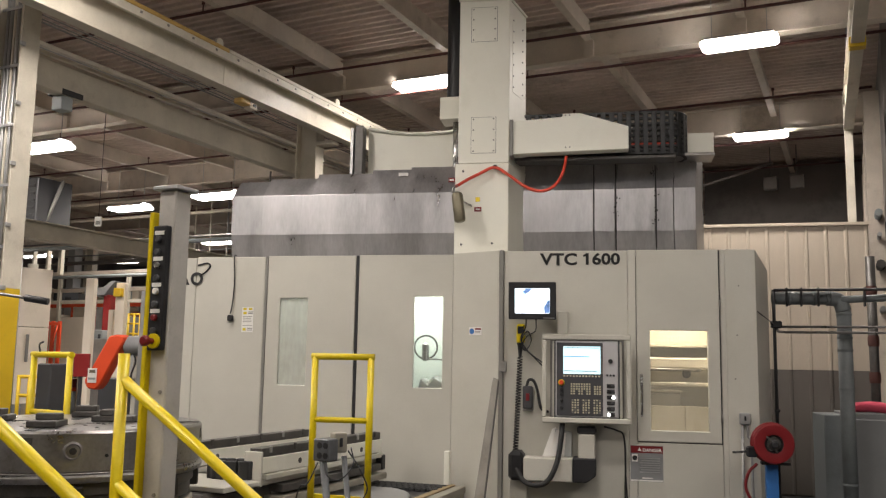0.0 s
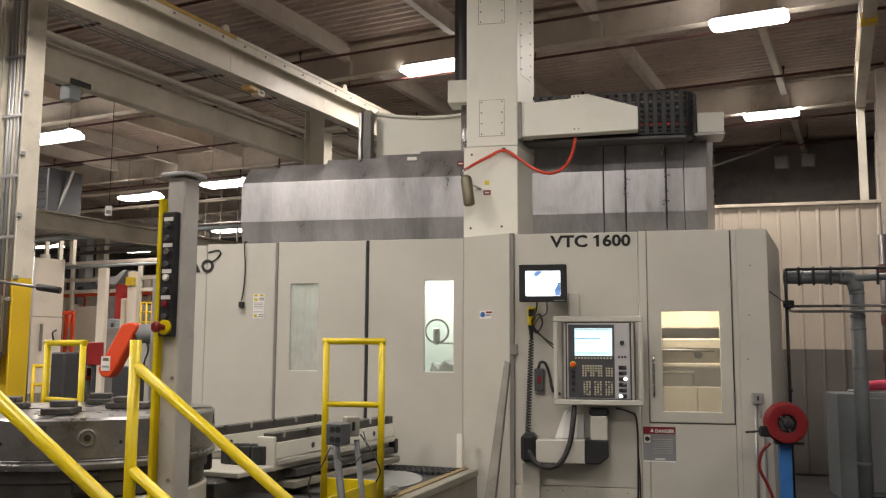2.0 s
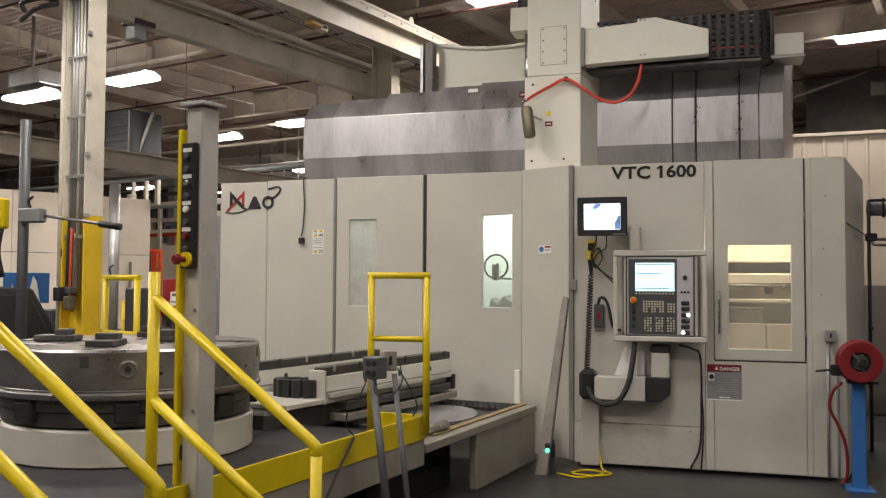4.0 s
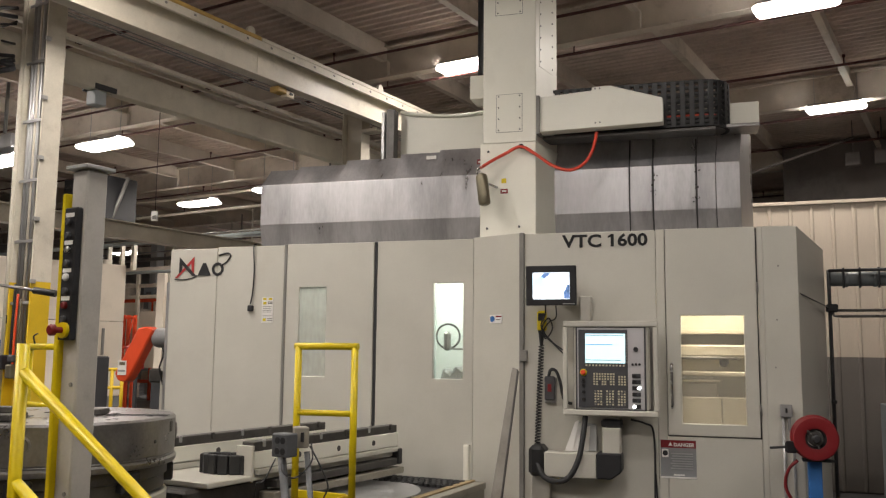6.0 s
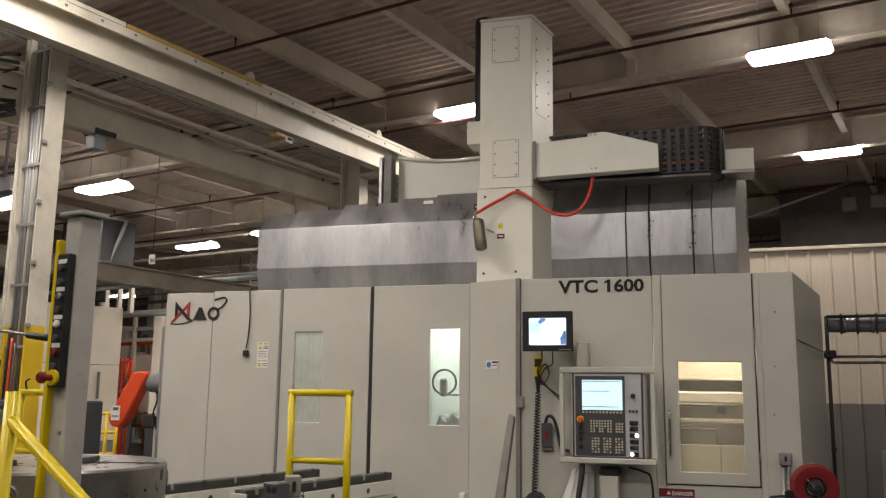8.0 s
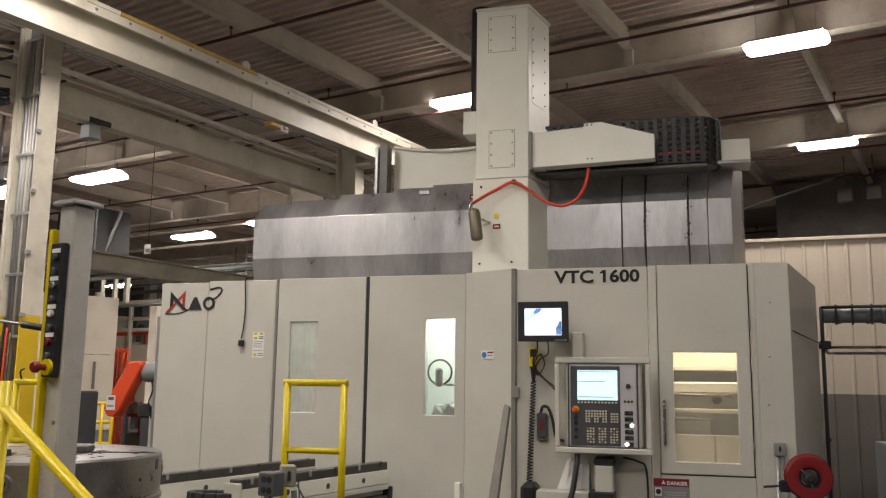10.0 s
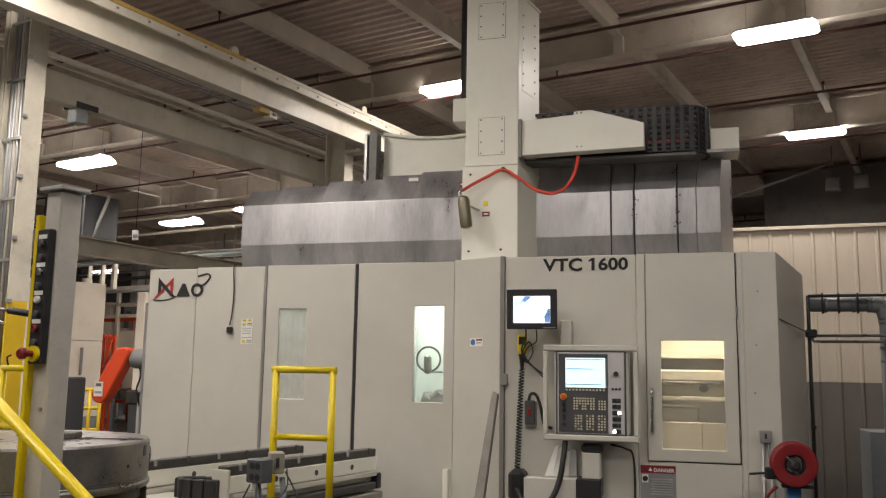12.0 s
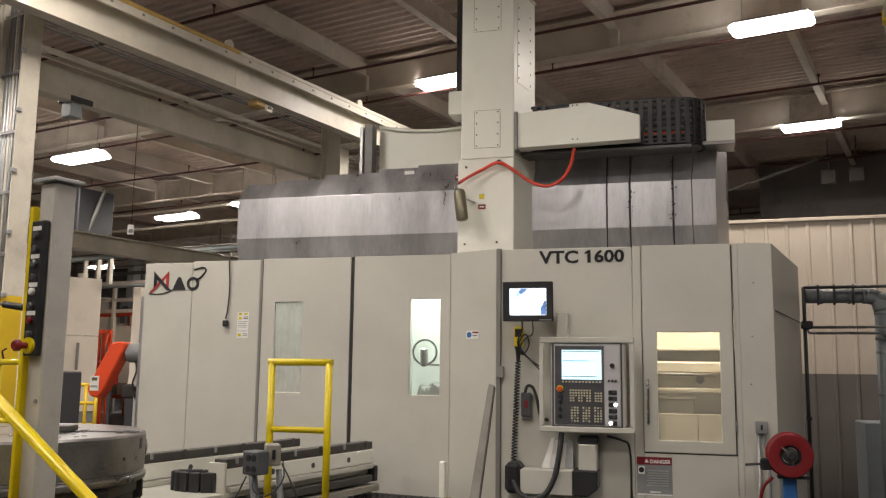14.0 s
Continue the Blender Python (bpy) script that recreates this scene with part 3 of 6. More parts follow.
def plate_with_hole(x0, x1, z0, z1, hole, y0, y1, bevel=0.004):
    hx0, hx1, hz0, hz1 = hole
    one = bmesh.new()
    out = [(x0, z0), (x1, z0), (x1, z1), (x0, z1)]
    inn = [(hx0, hz0), (hx1, hz0), (hx1, hz1), (hx0, hz1)]
    vs = {}
    for tag, loop in (("o", out), ("i", inn)):
        for y in (y0, y1):
            vs[tag, y] = [one.verts.new((a, y, b)) for a, b in loop]
    for i in range(4):
        j = (i + 1) % 4
        one.faces.new((vs["o", y0][i], vs["o", y0][j], vs["i", y0][j], vs["i", y0][i]))
        one.faces.new((vs["o", y1][j], vs["o", y1][i], vs["i", y1][i], vs["i", y1][j]))
        one.faces.new((vs["o", y0][j], vs["o", y0][i], vs["o", y1][i], vs["o", y1][j]))
        one.faces.new((vs["i", y0][i], vs["i", y0][j], vs["i", y1][j], vs["i", y1][i]))
    bmesh.ops.recalc_face_normals(one, faces=one.faces)
    bmesh.ops.bevel(one, geom=[e for e in one.edges if abs(e.calc_face_angle(0)) > 1], offset=bevel, segments=1, affect="EDGES")
    return one


part("left_panel", box(-6.04, -5.545, PY, PY + 0.04, 0.05, 2.42, 0.006), PAINT, machine)
part("left_panel", box(-5.542, -4.862, PY, PY + 0.04, 0.05, 2.43, 0.006), PAINT, machine)
part("left_side", prism([(-6.04, PY + 0.045), (-6.0, PY + 0.045), (-5.65, 8.6), (-5.69, 8.6)], 0.05, 2.42, "z"), PAINT, machine)
part("edge_strip", box(-6.2, -6.09, 7.3, 7.36, 0.05, 2.13, 0.006), GALV, machine)
part("door_track", box(-4.859, -4.835, PY - 0.012, PY + 0.04, 0.05, 2.436, 0.004), TRIM, machine)
W1, W2 = (-4.706, -4.443, 1.265, 2.05), (-3.452, -3.192, 1.266, 2.069)
dl = part("sliding_door", plate_with_hole(-4.832, -3.998, 0.3, 2.436, W1, PY - 0.008, PY + 0.035), PAINT, machine)
part("pane", box(W1[0] + 0.002, W1[1] - 0.002, PY + 0.006, PY + 0.014, W1[2] + 0.002, W1[3] - 0.002, 0), GLASS_HAZY, dl).visible_shadow = False
part("door_seal", box(-3.996, -3.968, PY - 0.004, PY + 0.04, 0.3, 2.438, 0.004), RUBBER, machine)
dr = part("sliding_door", plate_with_hole(-3.966, -3.105, 0.3, 2.44, W2, PY - 0.008, PY + 0.035), PAINT, machine)
part("pane", box(W2[0] + 0.002, W2[1] - 0.002, PY + 0.012, PY + 0.02, W2[2] + 0.002, W2[3] - 0.002, 0), GLASS, dr).visible_shadow = False
part("corner_panel", prism([(-3.103, PY - 0.008), (-2.672, FY - 0.0), (-2.672, FY + 0.045), (-3.103, PY + 0.035)], 0.05, 2.45, "z", 0.003), PAINT, machine)
part("edge_channel", box(-2.669, -2.632, FY - 0.018, FY + 0.04, 0.04, 2.45, 0.004), TRIM, machine, "scuffed grey metal edge channel")
for z in (1.42,):
    part("latch", box(-2.66, -2.6, FY - 0.045, FY - 0.019, z, z + 0.09, 0.006), TRIM, machine)
part("front_panel", box(-2.63, -1.604, FY, FY + 0.04, 0.36, 2.442, 0.005), PAINT, machine)
part("lower_panel", box(-2.63, -1.604, FY - 0.006, FY + 0.04, 0.03, 0.356, 0.005), GRIMY_PAINT, machine)
part("door_post", box(-1.601, -1.538, FY - 0.003, FY + 0.04, 0.03, 2.446, 0.004), PAINT, machine)
part("lower_panel", box(-1.535, -0.868, FY, FY + 0.04, 0.03, 0.878, 0.005), PAINT, machine)
WD = (-1.427, -0.972, 0.976, 1.781)
ad = part("access_door", plate_with_hole(-1.532, -0.878, 0.887, 2.446, WD, FY - 0.012, FY + 0.03, 0.005), PAINT, machine)
part("pane", box(WD[0] + 0.002, WD[1] - 0.002, FY + 0.01, FY + 0.018, WD[2] + 0.002, WD[3] - 0.002, 0), GLASS_DOOR, ad).visible_shadow = False
part("door_gap", box(-0.877, -0.869, FY + 0.004, FY + 0.04, 0.88, 2.44, 0), BLACK, machine)
part("door_gap", box(-1.532, -0.868, FY + 0.004, FY + 0.04, 0.8785, 0.8865, 0), BLACK, machine)
# hidden strip added so the bay lamp doesn't shine through the door gap
part("gap_light_block", box(-1.56, -1.505, FY + 0.0305, FY + 0.044, 0.88, 2.4, 0.002), TRIM, machine)
part("door_handle", tube(arc([(-1.5, FY - 0.013, 1.095), (-1.5, FY - 0.05, 1.12), (-1.5, FY - 0.05, 1.39), (-1.5, FY - 0.013, 1.415)], 4), 0.011, 8), CHROME, ad, "straight bright metal handle")
for z in (1.05, 1.95):
    part("hinge", tube([(-0.873, FY - 0.016, z), (-0.873, FY - 0.016, z + 0.08)], 0.008, 8), TRIM, ad)
part("right_panel", box(-0.866, -0.826, FY, FY + 0.04, 0.03, 2.447, 0.004), PAINT, machine)
part("right_panel", prism([(-0.8255, FY), (-0.585, FY + 0.022), (-0.585, FY + 0.06), (-0.8255, FY + 0.04)], 0.03, 2.449, "z", 0.003), PAINT, machine)
part("right_side", prism([(-0.584, FY + 0.022), (-0.2, 8.55), (-0.24, 8.55), (-0.624, FY + 0.062)], 0.03, 2.449, "z", 0.002), PAINT, machine)
part("roof_sheet", prism([(-6.0, PY + 0.05), (-3.1, PY + 0.05), (-2.63, FY + 0.05), (-0.64, FY + 0.07), (-0.42, 7.72), (-5.85, 7.72)], 2.39, 2.41, "z"), PAINT, machine)
part("plinth", prism([(-2.6, FY + 0.05), (-0.66, FY + 0.08), (-0.3, 8.5), (-2.6, 8.5)], 0.0, 0.06, "z"), BLACK, machine)
for x, z in ((-0.74, 1.75), (-0.72, 2.15), (-0.76, 1.4)):
    b = lathe([(0.007, 0), (0.007, 0.004), (0.004, 0.006)], 8)
    part("screw", moved(b, Matrix.Translation((x, FY + 0.008, z)) @ Matrix.Rotation(radians(90), 4, "X")), TRIM, machine)
for x in (-2.36, -2.24, -2.05, -1.72):
    for z in (0.32, 0.06):
        b = lathe([(0.006, 0), (0.006, 0.004), (0.003, 0.006)], 8)
        part("screw", moved(b, Matrix.Translation((x, FY - 0.006, z)) @ Matrix.Rotation(radians(90), 4, "X")), TRIM, machine)

# inside the machine, seen through its windows
def cavity(x0, x1, y0, y1, z0, z1, name, mt):
    b = box(x0, x1, y1, y1 + 0.03, z0, z1, 0)
    box(x0 - 0.03, x0, y0, y1, z0, z1, 0, b)
    box(x1, x1 + 0.03, y0, y1, z0, z1, 0, b)
    box(x0, x1, y0, y1, z0 - 0.03, z0, 0, b)
    box(x0, x1, y0, y1, z1, z1 + 0.03, 0, b)
    return part(name, b, mt, machine)


def work_lamp(x, y, z, w, watts, color=(1, 0.9, 0.72)):
    part("work_lamp", box(x - w / 2, x + w / 2, y - 0.03, y + 0.03, z, z + 0.03, 0.006), LENS, machine, "small lit work lamp inside the enclosure")
    li = bpy.data.lights.new("work_light", "AREA")
    li.shape, li.size, li.size_y, li.energy, li.color = "RECTANGLE", w, 0.05, watts, color
    ob = new("work_light", li)
    ob.matrix_basis = Matrix.Translation((x, y, z - 0.01))


cavity(-1.62, -0.78, FY + 0.045, 7.7, 0.78, 2.02, "tool_bay", INTERIOR)
part("bay_back", box(-1.61, -0.79, 7.6, 7.63, 0.8, 2.0, 0), BAY_GREY, machine)
part("bay_sheet", box(-1.61, -0.79, 7.36, 7.4, 1.69, 2.0, 0.004), INTERIOR, machine)
part("bay_rail", box(-1.61, -0.79, 7.3, 7.4, 1.655, 1.69, 0.006), INTERIOR, machine)
part("bay_rail", box(-1.61, -0.79, 7.14, 7.3, 1.475, 1.565, 0.012), INTERIOR, machine)
part("bay_sheet", box(-1.61, -0.79, 7.3, 7.33, 1.36, 1.475, 0.004), INTERIOR, machine)
part("bay_rail", box(-1.61, -0.79, 7.16, 7.34, 1.325, 1.36, 0.008), INTERIOR, machine)
part("bay_bar", tube([(-1.6, 7.12, 1.468), (-1.0, 7.12, 1.462)], 0.011, 8), STEEL, machine)
b = lathe([(0.035, 0), (0.035, 0.03), (0.028, 0.036)], 20)
part("bay_knob", moved(b, Matrix.Translation((-1.115, 7.2, 1.43)) @ Matrix.Rotation(radians(90), 4, "X")), STEEL_DARK, machine)
part("tool_box", box(-1.6, -1.16, 7.2, 7.5, 1.0, 1.275, 0.012), BAY_GREY, machine)
part("tool_box_lid", box(-1.6, -1.15, 7.19, 7.51, 1.276, 1.29, 0.004), INTERIOR, machine)
part("bay_sheet", box(-1.6, -1.142, 7.1, 7.13, 0.8, 1.165, 0.004), INTERIOR, machine)
part("bay_sheet", box(-1.137, -0.8, 7.1, 7.13, 0.8, 1.165, 0.004), INTERIOR, machine)
work_lamp(-1.2, 7.02, 1.96, 0.6, 2.3)
cavity(-3.6, -3.04, PY + 0.05, 7.68, 1.1, 2.3, "chuck_bay", BAY_WHITE)
b = tube([(-3.378 + 0.105 * math.cos(a), 7.3, 1.625 + 0.105 * math.sin(a)) for a in (2 * math.pi * k / 28 for k in range(29))], 0.009, 8)
part("handwheel", b, STEEL_DARK, machine, "dark steel handwheel ring")
part("wheel_grip", box(-3.4, -3.345, 7.22, 7.3, 1.5, 1.66, 0.022), STEEL, machine)
part("wheel_axle", tube([(-3.38, 7.28, 1.52), (-3.06, 7.28, 1.51)], 0.008, 8), STEEL, machine)
part("swarf_heap", prism([(-3.5, 1.1), (-3.42, 1.36), (-3.36, 1.31), (-3.3, 1.38), (-3.22, 1.32), (-3.16, 1.12)], 7.3, 7.5, "y", 0.02), GALV, machine)
work_lamp(-3.32, 7.3, 2.24, 0.4, 5.5, (0.92, 1.0, 0.95))
cavity(-4.85, -4.3, PY + 0.05, 7.68, 1.1, 2.3, "left_bay", BAY_WHITE)
# white plate added for the pale lower part behind this pane
part("pale_inner_shape", prism([(-4.74, 1.15), (-4.42, 1.15), (-4.45, 1.4), (-4.58, 1.52), (-4.74, 1.75)], 7.28, 7.3, "y"), WHITE, machine)
part("inner_post", box(-4.5, -4.45, 7.32, 7.4, 1.11, 2.29, 0.004), TRIM, machine)
work_lamp(-4.57, 7.24, 2.24, 0.3, 1.3, (0.92, 1.0, 0.95))

# name plates, labels
INK = material("matt_black_letters", (0.008, 0.008, 0.009), 0.75, var=0.1, bump=0.0)
WIDE = Matrix.Diagonal((1.17, 1, 1, 1))
lettering("type_lettering", "VTC", 0.137, INK, machine, Matrix.Translation((-2.32, FY - 0.003, 2.325)) @ FRONT @ WIDE, 0.004, 0.002)
digits = lettering("number_lettering", "1600", 0.132, INK, machine, Matrix.Translation((-1.97, FY - 0.003, 2.328)) @ FRONT @ WIDE, 0.004, 0.002)
d0, d1 = min(v.co.x for v in digits.data.vertices), max(v.co.z for v in digits.data.vertices)
part("digit_flag", prism([(d0 - 0.022, d1 - 0.034), (d0 - 0.022, d1 - 0.02), (d0 + 0.003, d1 - 0.004), (d0 + 0.003, d1 - 0.026)], FY - 0.005, FY - 0.003, "y"), INK, machine)
logo = thing("maker_sign", "red and dark maker's sign of plain shapes on the cream panel", "sign", (-5.7, PY, 2.15))
YL = PY - 0.004


def flat(name, outline, mt, parent, y=YL, t=0.003):
    return part(name, prism(outline, y - t, y, "y"), mt, parent)


flat("red_blade", [(-5.985, 2.148), (-5.955, 2.148), (-5.812, 2.285), (-5.812, 2.205), (-5.785, 2.18), (-5.785, 2.345)], PRESS_RED, logo)
flat("dark_blade", [(-5.94, 2.19), (-5.94, 2.345), (-5.77, 2.178), (-5.74, 2.165), (-5.8, 2.165), (-5.91, 2.27), (-5.91, 2.215)], BLACK, logo, YL - 0.001)
flat("dark_wedge", [(-5.745, 2.168), (-5.69, 2.285), (-5.66, 2.285), (-5.605, 2.168)], BLACK, logo)
part("dark_ring", moved(ring([(0.036, 0.0), (0.062, 0.0), (0.062, 0.003), (0.036, 0.003)], 28), Matrix.Translation((-5.535, YL, 2.226)) @ Matrix.Rotation(radians(90), 4, "X")), BLACK, logo)
sw = [(-5.53, 2.352, 0), (-5.44, 2.372, 0), (-5.408, 2.345, 0), (-5.45, 2.29, 0), (-5.5, 2.262, 0)]
part("dark_swoosh", tube([(a, YL, b) for a, b, _ in arc(sw, 6)], 0.008, 6), BLACK, logo)
part("dark_swoosh", tube([(a, YL, b) for a, b, _ in arc([(-5.985, 2.138, 0), (-5.89, 2.133, 0), (-5.8, 2.148, 0), (-5.75, 2.17, 0)], 6)], 0.005, 6), BLACK, logo)


def label(parent, x0, x1, z0, z1, y, bars, back=WHITE, name="warning_label"):
    ob = part(name, box(x0, x1, y - 0.003, y - 0.0005, z0, z1, 0), back, parent)
    for a0, a1, b0, b1, mt in bars:
        part("print_bar", box(x0 + a0 * (x1 - x0), x0 + a1 * (x1 - x0), y - 0.005, y - 0.0035, z0 + b0 * (z1 - z0), z0 + b1 * (z1 - z0), 0), mt, ob)
    return ob


tri_bars = [(0.1, 0.4, 0.9, 0.98, YELLOW), (0.6, 0.9, 0.9, 0.98, YELLOW), (0.12, 0.4, 0.72, 0.82, YELLOW), (0.55, 0.95, 0.74, 0.77, DARKGREY), (0.55, 0.95, 0.8, 0.83, DARKGREY),
            (0.1, 0.9, 0.62, 0.64, TRIM), (0.1, 0.8, 0.55, 0.57, TRIM), (0.1, 0.9, 0.48, 0.5, TRIM), (0.1, 0.85, 0.41, 0.43, TRIM), (0.1, 0.9, 0.26, 0.28, TRIM),
            (0.12, 0.38, 0.06, 0.17, YELLOW), (0.52, 0.95, 0.07, 0.1, TRIM), (0.52, 0.95, 0.14, 0.17, TRIM)]
label(machine, -5.072, -4.961, 1.735, 1.961, PY, tri_bars)
sl = Matrix.Translation((-2.885, 7.0, 1.762)) @ Matrix.Rotation(math.atan2(FY - PY, 0.431), 4, "Z")
lb = part("notice_label", moved(box(-0.065, 0.065, -0.005, -0.002, -0.034, 0.034, 0), sl), WHITE, machine)
part("print_dot", moved(lathe([(0.024, 0), (0.024, 0.002)], 16), sl @ Matrix.Translation((-0.035, -0.005, 0)) @ Matrix.Rotation(radians(90), 4, "X")), BLUE, lb)
part("print_bar", moved(box(0.0, 0.06, -0.007, -0.0055, 0.012, 0.026, 0), sl), RED, lb)
part("print_bar", moved(box(0.0, 0.05, -0.007, -0.0055, -0.01, -0.002, 0), sl), TRIM, lb)
sign = part("danger_sign", box(-1.592, -1.335, FY - 0.004, FY - 0.0005, 0.57, 0.853, 0), CABINET_GREY, machine, "grey danger sign with a red heading")
part("red_heading", box(-1.59, -1.337, FY - 0.006, FY - 0.0045, 0.795, 0.85, 0), RED, sign)
lettering("danger_lettering", "DANGER", 0.037, WHITE, machine, Matrix.Translation((-1.497, FY - 0.0075, 0.806)) @ FRONT, 0.001, 0.001)
flat("heading_triangle", [(-1.535, 0.81), (-1.505, 0.81), (-1.52, 0.838)], WHITE, sign, FY - 0.0065, 0.001)
part("picture_square", box(-1.582, -1.535, FY - 0.006, FY - 0.0045, 0.725, 0.785, 0.0), WHITE, sign)
part("picture_dot", moved(lathe([(0.02, 0), (0.02, 0.002)], 14), Matrix.Translation((-1.558, FY - 0.0065, 0.755)) @ Matrix.Rotation(radians(90), 4, "X")), BLACK, sign)
for k in range(7):
    part("print_bar", box(-1.52 + 0.012 * (k % 2), -1.36, FY - 0.006, FY - 0.0045, 0.64 + 0.018 * k, 0.649 + 0.018 * k, 0), GALV, sign)
part("print_bar", box(-1.5, -1.42, FY - 0.006, FY - 0.0045, 0.592, 0.602, 0), WHITE, sign)
part("print_bar", box(-1.59, -1.337, FY - 0.006, FY - 0.0045, 0.572, 0.584, 0), WHITE, sign)

plug = thing("hanging_cable", "thin black cable with plug hanging down the cream panel", "cable", (-5.17, PY, 1.85))
part("cord", tube(arc([(-5.16, PY + 0.02, 2.45), (-5.165, PY - 0.02, 2.42), (-5.155, PY - 0.015, 2.2), (-5.165, PY - 0.015, 2.0), (-5.18, PY - 0.02, 1.9)], 6), 0.006, 6), BLACK, plug)
part("plug", box(-5.205, -5.15, PY - 0.035, PY - 0.003, 1.835, 1.89, 0.008), BLACK, plug)

# telescopic way covers: (x0, x1, growth)
def cover(x0, x1, top, g):
    y = 8.2 - g
    outline = [(y + 0.07, 2.35), (y, 2.80), (y, 3.22), (y + 0.14, top + 0.034), (8.7, top + 0.038), (8.7, 2.35)]
    one = bmesh.new()
    a = [one.verts.new((x0 + SKX * (p - 8.2), p, q)) for p, q in outline]
    b = [one.verts.new((x1 + SKX * (p - 8.2), p, q)) for p, q in outline]
    one.faces.new(a)
    one.faces.new(list(reversed(b)))
    for i in range(len(a)):
        j = (i + 1) % len(a)
        one.faces.new((a[i], b[i], b[j], a[j]))
    bmesh.ops.recalc_face_normals(one, faces=one.faces)
    bmesh.ops.bevel(one, geom=list(one.edges), offset=0.0015, segments=1, affect="EDGES")
    return one


for x0, x1, top, g in ((-5.71, -5.36, 3.368, 0.0), (-5.36, -4.82, 3.395, 0.006), (-4.82, -4.22, 3.435, 0.012), (-4.22, -3.8, 3.467, 0.018), (-3.8, -2.98, 3.488, 0.024),
                       (-2.98, -1.887, 3.512, 0.024), (-1.88, -1.675, 3.526, 0.034), (-1.664, -1.287, 3.532, 0.04), (-1.28, -1.112, 3.54, 0.046), (-1.105, -0.9, 3.546, 0.052)):
    part("way_cover", cover(x0, x1, top, g), ALU, machine, "brushed aluminium telescopic way cover")
for x in (-1.884, -1.67, -1.284, -1.109):
    part("cover_wiper", box(x - 0.006, x + 0.004, 8.15, 8.19, 2.8, 3.22, 0.002), RUBBER, machine)
    part("cover_wiper", prism([(8.15, 3.22), (8.19, 3.22), (8.33, 3.54), (8.292, 3.54)], x - 0.006, x + 0.004, "x"), RUBBER, machine)
    part("cover_wiper", prism([(8.15, 2.8), (8.19, 2.8), (8.26, 2.4), (8.222, 2.4)], x - 0.006, x + 0.004, "x"), RUBBER, machine)
random.seed(11)
for k in range(26):
    x = random.choice((-1.3, -1.67, -1.32, -1.29)) + random.uniform(-0.03, 0.03)
    z = random.uniform(2.85, 3.2)
    part("chip_mark", box(x, x + random.uniform(0.006, 0.018), 8.147, 8.162, z, z + random.uniform(0.006, 0.02), 0.002), STEEL_DARK, machine)
label(machine, -3.9, -3.8, 3.42, 3.455, 8.262, [], WHITE, "white_tag")
label(machine, -3.36, -3.29, 3.33, 3.38, 8.21, [(0.2, 0.8, 0.35, 0.65, WHITE)], RED, "red_tag")

# ram column
def skew_block(x0, x1, y0, y1, z0, z1, bevel=0.006):
    return prism([(x0, y0), (x1, y0), (x1 + SKX * (y1 - y0), y1), (x0 + SKX * (y1 - y0), y1)], z0, z1, "z", bevel)


CX = -3.215
part("column_base", skew_block(CX, CX + 0.525, 7.75, 8.3, 2.3, 3.415), LAMPLIT_PALE, machine)
part("column_shaft", skew_block(CX + 0.025, CX + 0.525, 7.756, 8.25, 3.42, 5.07), LAMPLIT_PALE, machine)
part("column_cap", skew_block(CX + 0.015, CX + 0.535, 7.746, 8.26, 5.072, 5.1), LAMPLIT_PALE, machine)


def bolted_plate(x0, x1, z0, z1, y, nx, nz):
    ob = part("cover_plate", box(x0, x1, y - 0.004, y, z0, z1, 0.0015), LAMPLIT_PALE, machine)
    # thin grey sheet drawn as the shadow line round the plate
    part("plate_shadow_rim", box(x0 - 0.004, x1 + 0.004, y - 0.0012, y - 0.0005, z0 - 0.004, z1 + 0.004, 0), TRIM, ob)
    pts = [(x0 + 0.02 + (x1 - x0 - 0.04) * i / (nx - 1), z) for i in range(nx) for z in (z0 + 0.018, z1 - 0.018)] + [(x, z0 + 0.018 + (z1 - z0 - 0.036) * i / (nz - 1)) for i in range(1, nz - 1) for x in (x0 + 0.02, x1 - 0.02)]
    for x, z in pts:
        part("bolt", moved(lathe([(0.007, 0), (0.007, 0.005), (0.004, 0.007)], 8), Matrix.Translation((x, y - 0.004, z)) @ Matrix.Rotation(radians(90), 4, "X")), DARKGREY, ob)


bolted_plate(CX + 0.155, CX + 0.395, 3.52, 3.875, 7.756, 2, 4)
bolted_plate(CX + 0.145, CX + 0.4, 4.65, 5.0, 7.756, 2, 4)
SIDE = Matrix.Translation((CX + 0.525, 7.756, 0)) @ Matrix.Rotation(math.atan2(1, SKX), 4, "Z")
sp = part("side_cover", moved(box(0.08, 0.4, -0.004, 0.0, 4.15, 4.95, 0.002), SIDE), LAMPLIT_PALE, machine)
for k in range(7):
    for s in (0.1, 0.38):
        part("bolt", moved(lathe([(0.008, 0), (0.008, 0.005), (0.004, 0.007)], 8), SIDE @ Matrix.Translation((s, -0.004, 4.2 + 0.115 * k)) @ Matrix.Rotation(radians(90), 4, "X")), DARKGREY, sp)
for x, z in ((CX + 0.07, 2.62), (CX + 0.37, 2.63), (CX + 0.08, 3.34), (CX + 0.41, 3.37)):
    part("bolt", moved(lathe([(0.011, 0), (0.011, 0.006), (0.007, 0.01)], 10), Matrix.Translation((x, 7.75, z)) @ Matrix.Rotation(radians(90), 4, "X")), DARKGREY, machine)
b = tube([(CX + 0.3 + 0.05 * math.cos(a), 8.05, 5.15 + 0.05 * math.sin(a)) for a in (2 * math.pi * k / 16 for k in range(17))], 0.013, 8)
part("lifting_eye", b, STEEL_DARK, machine)

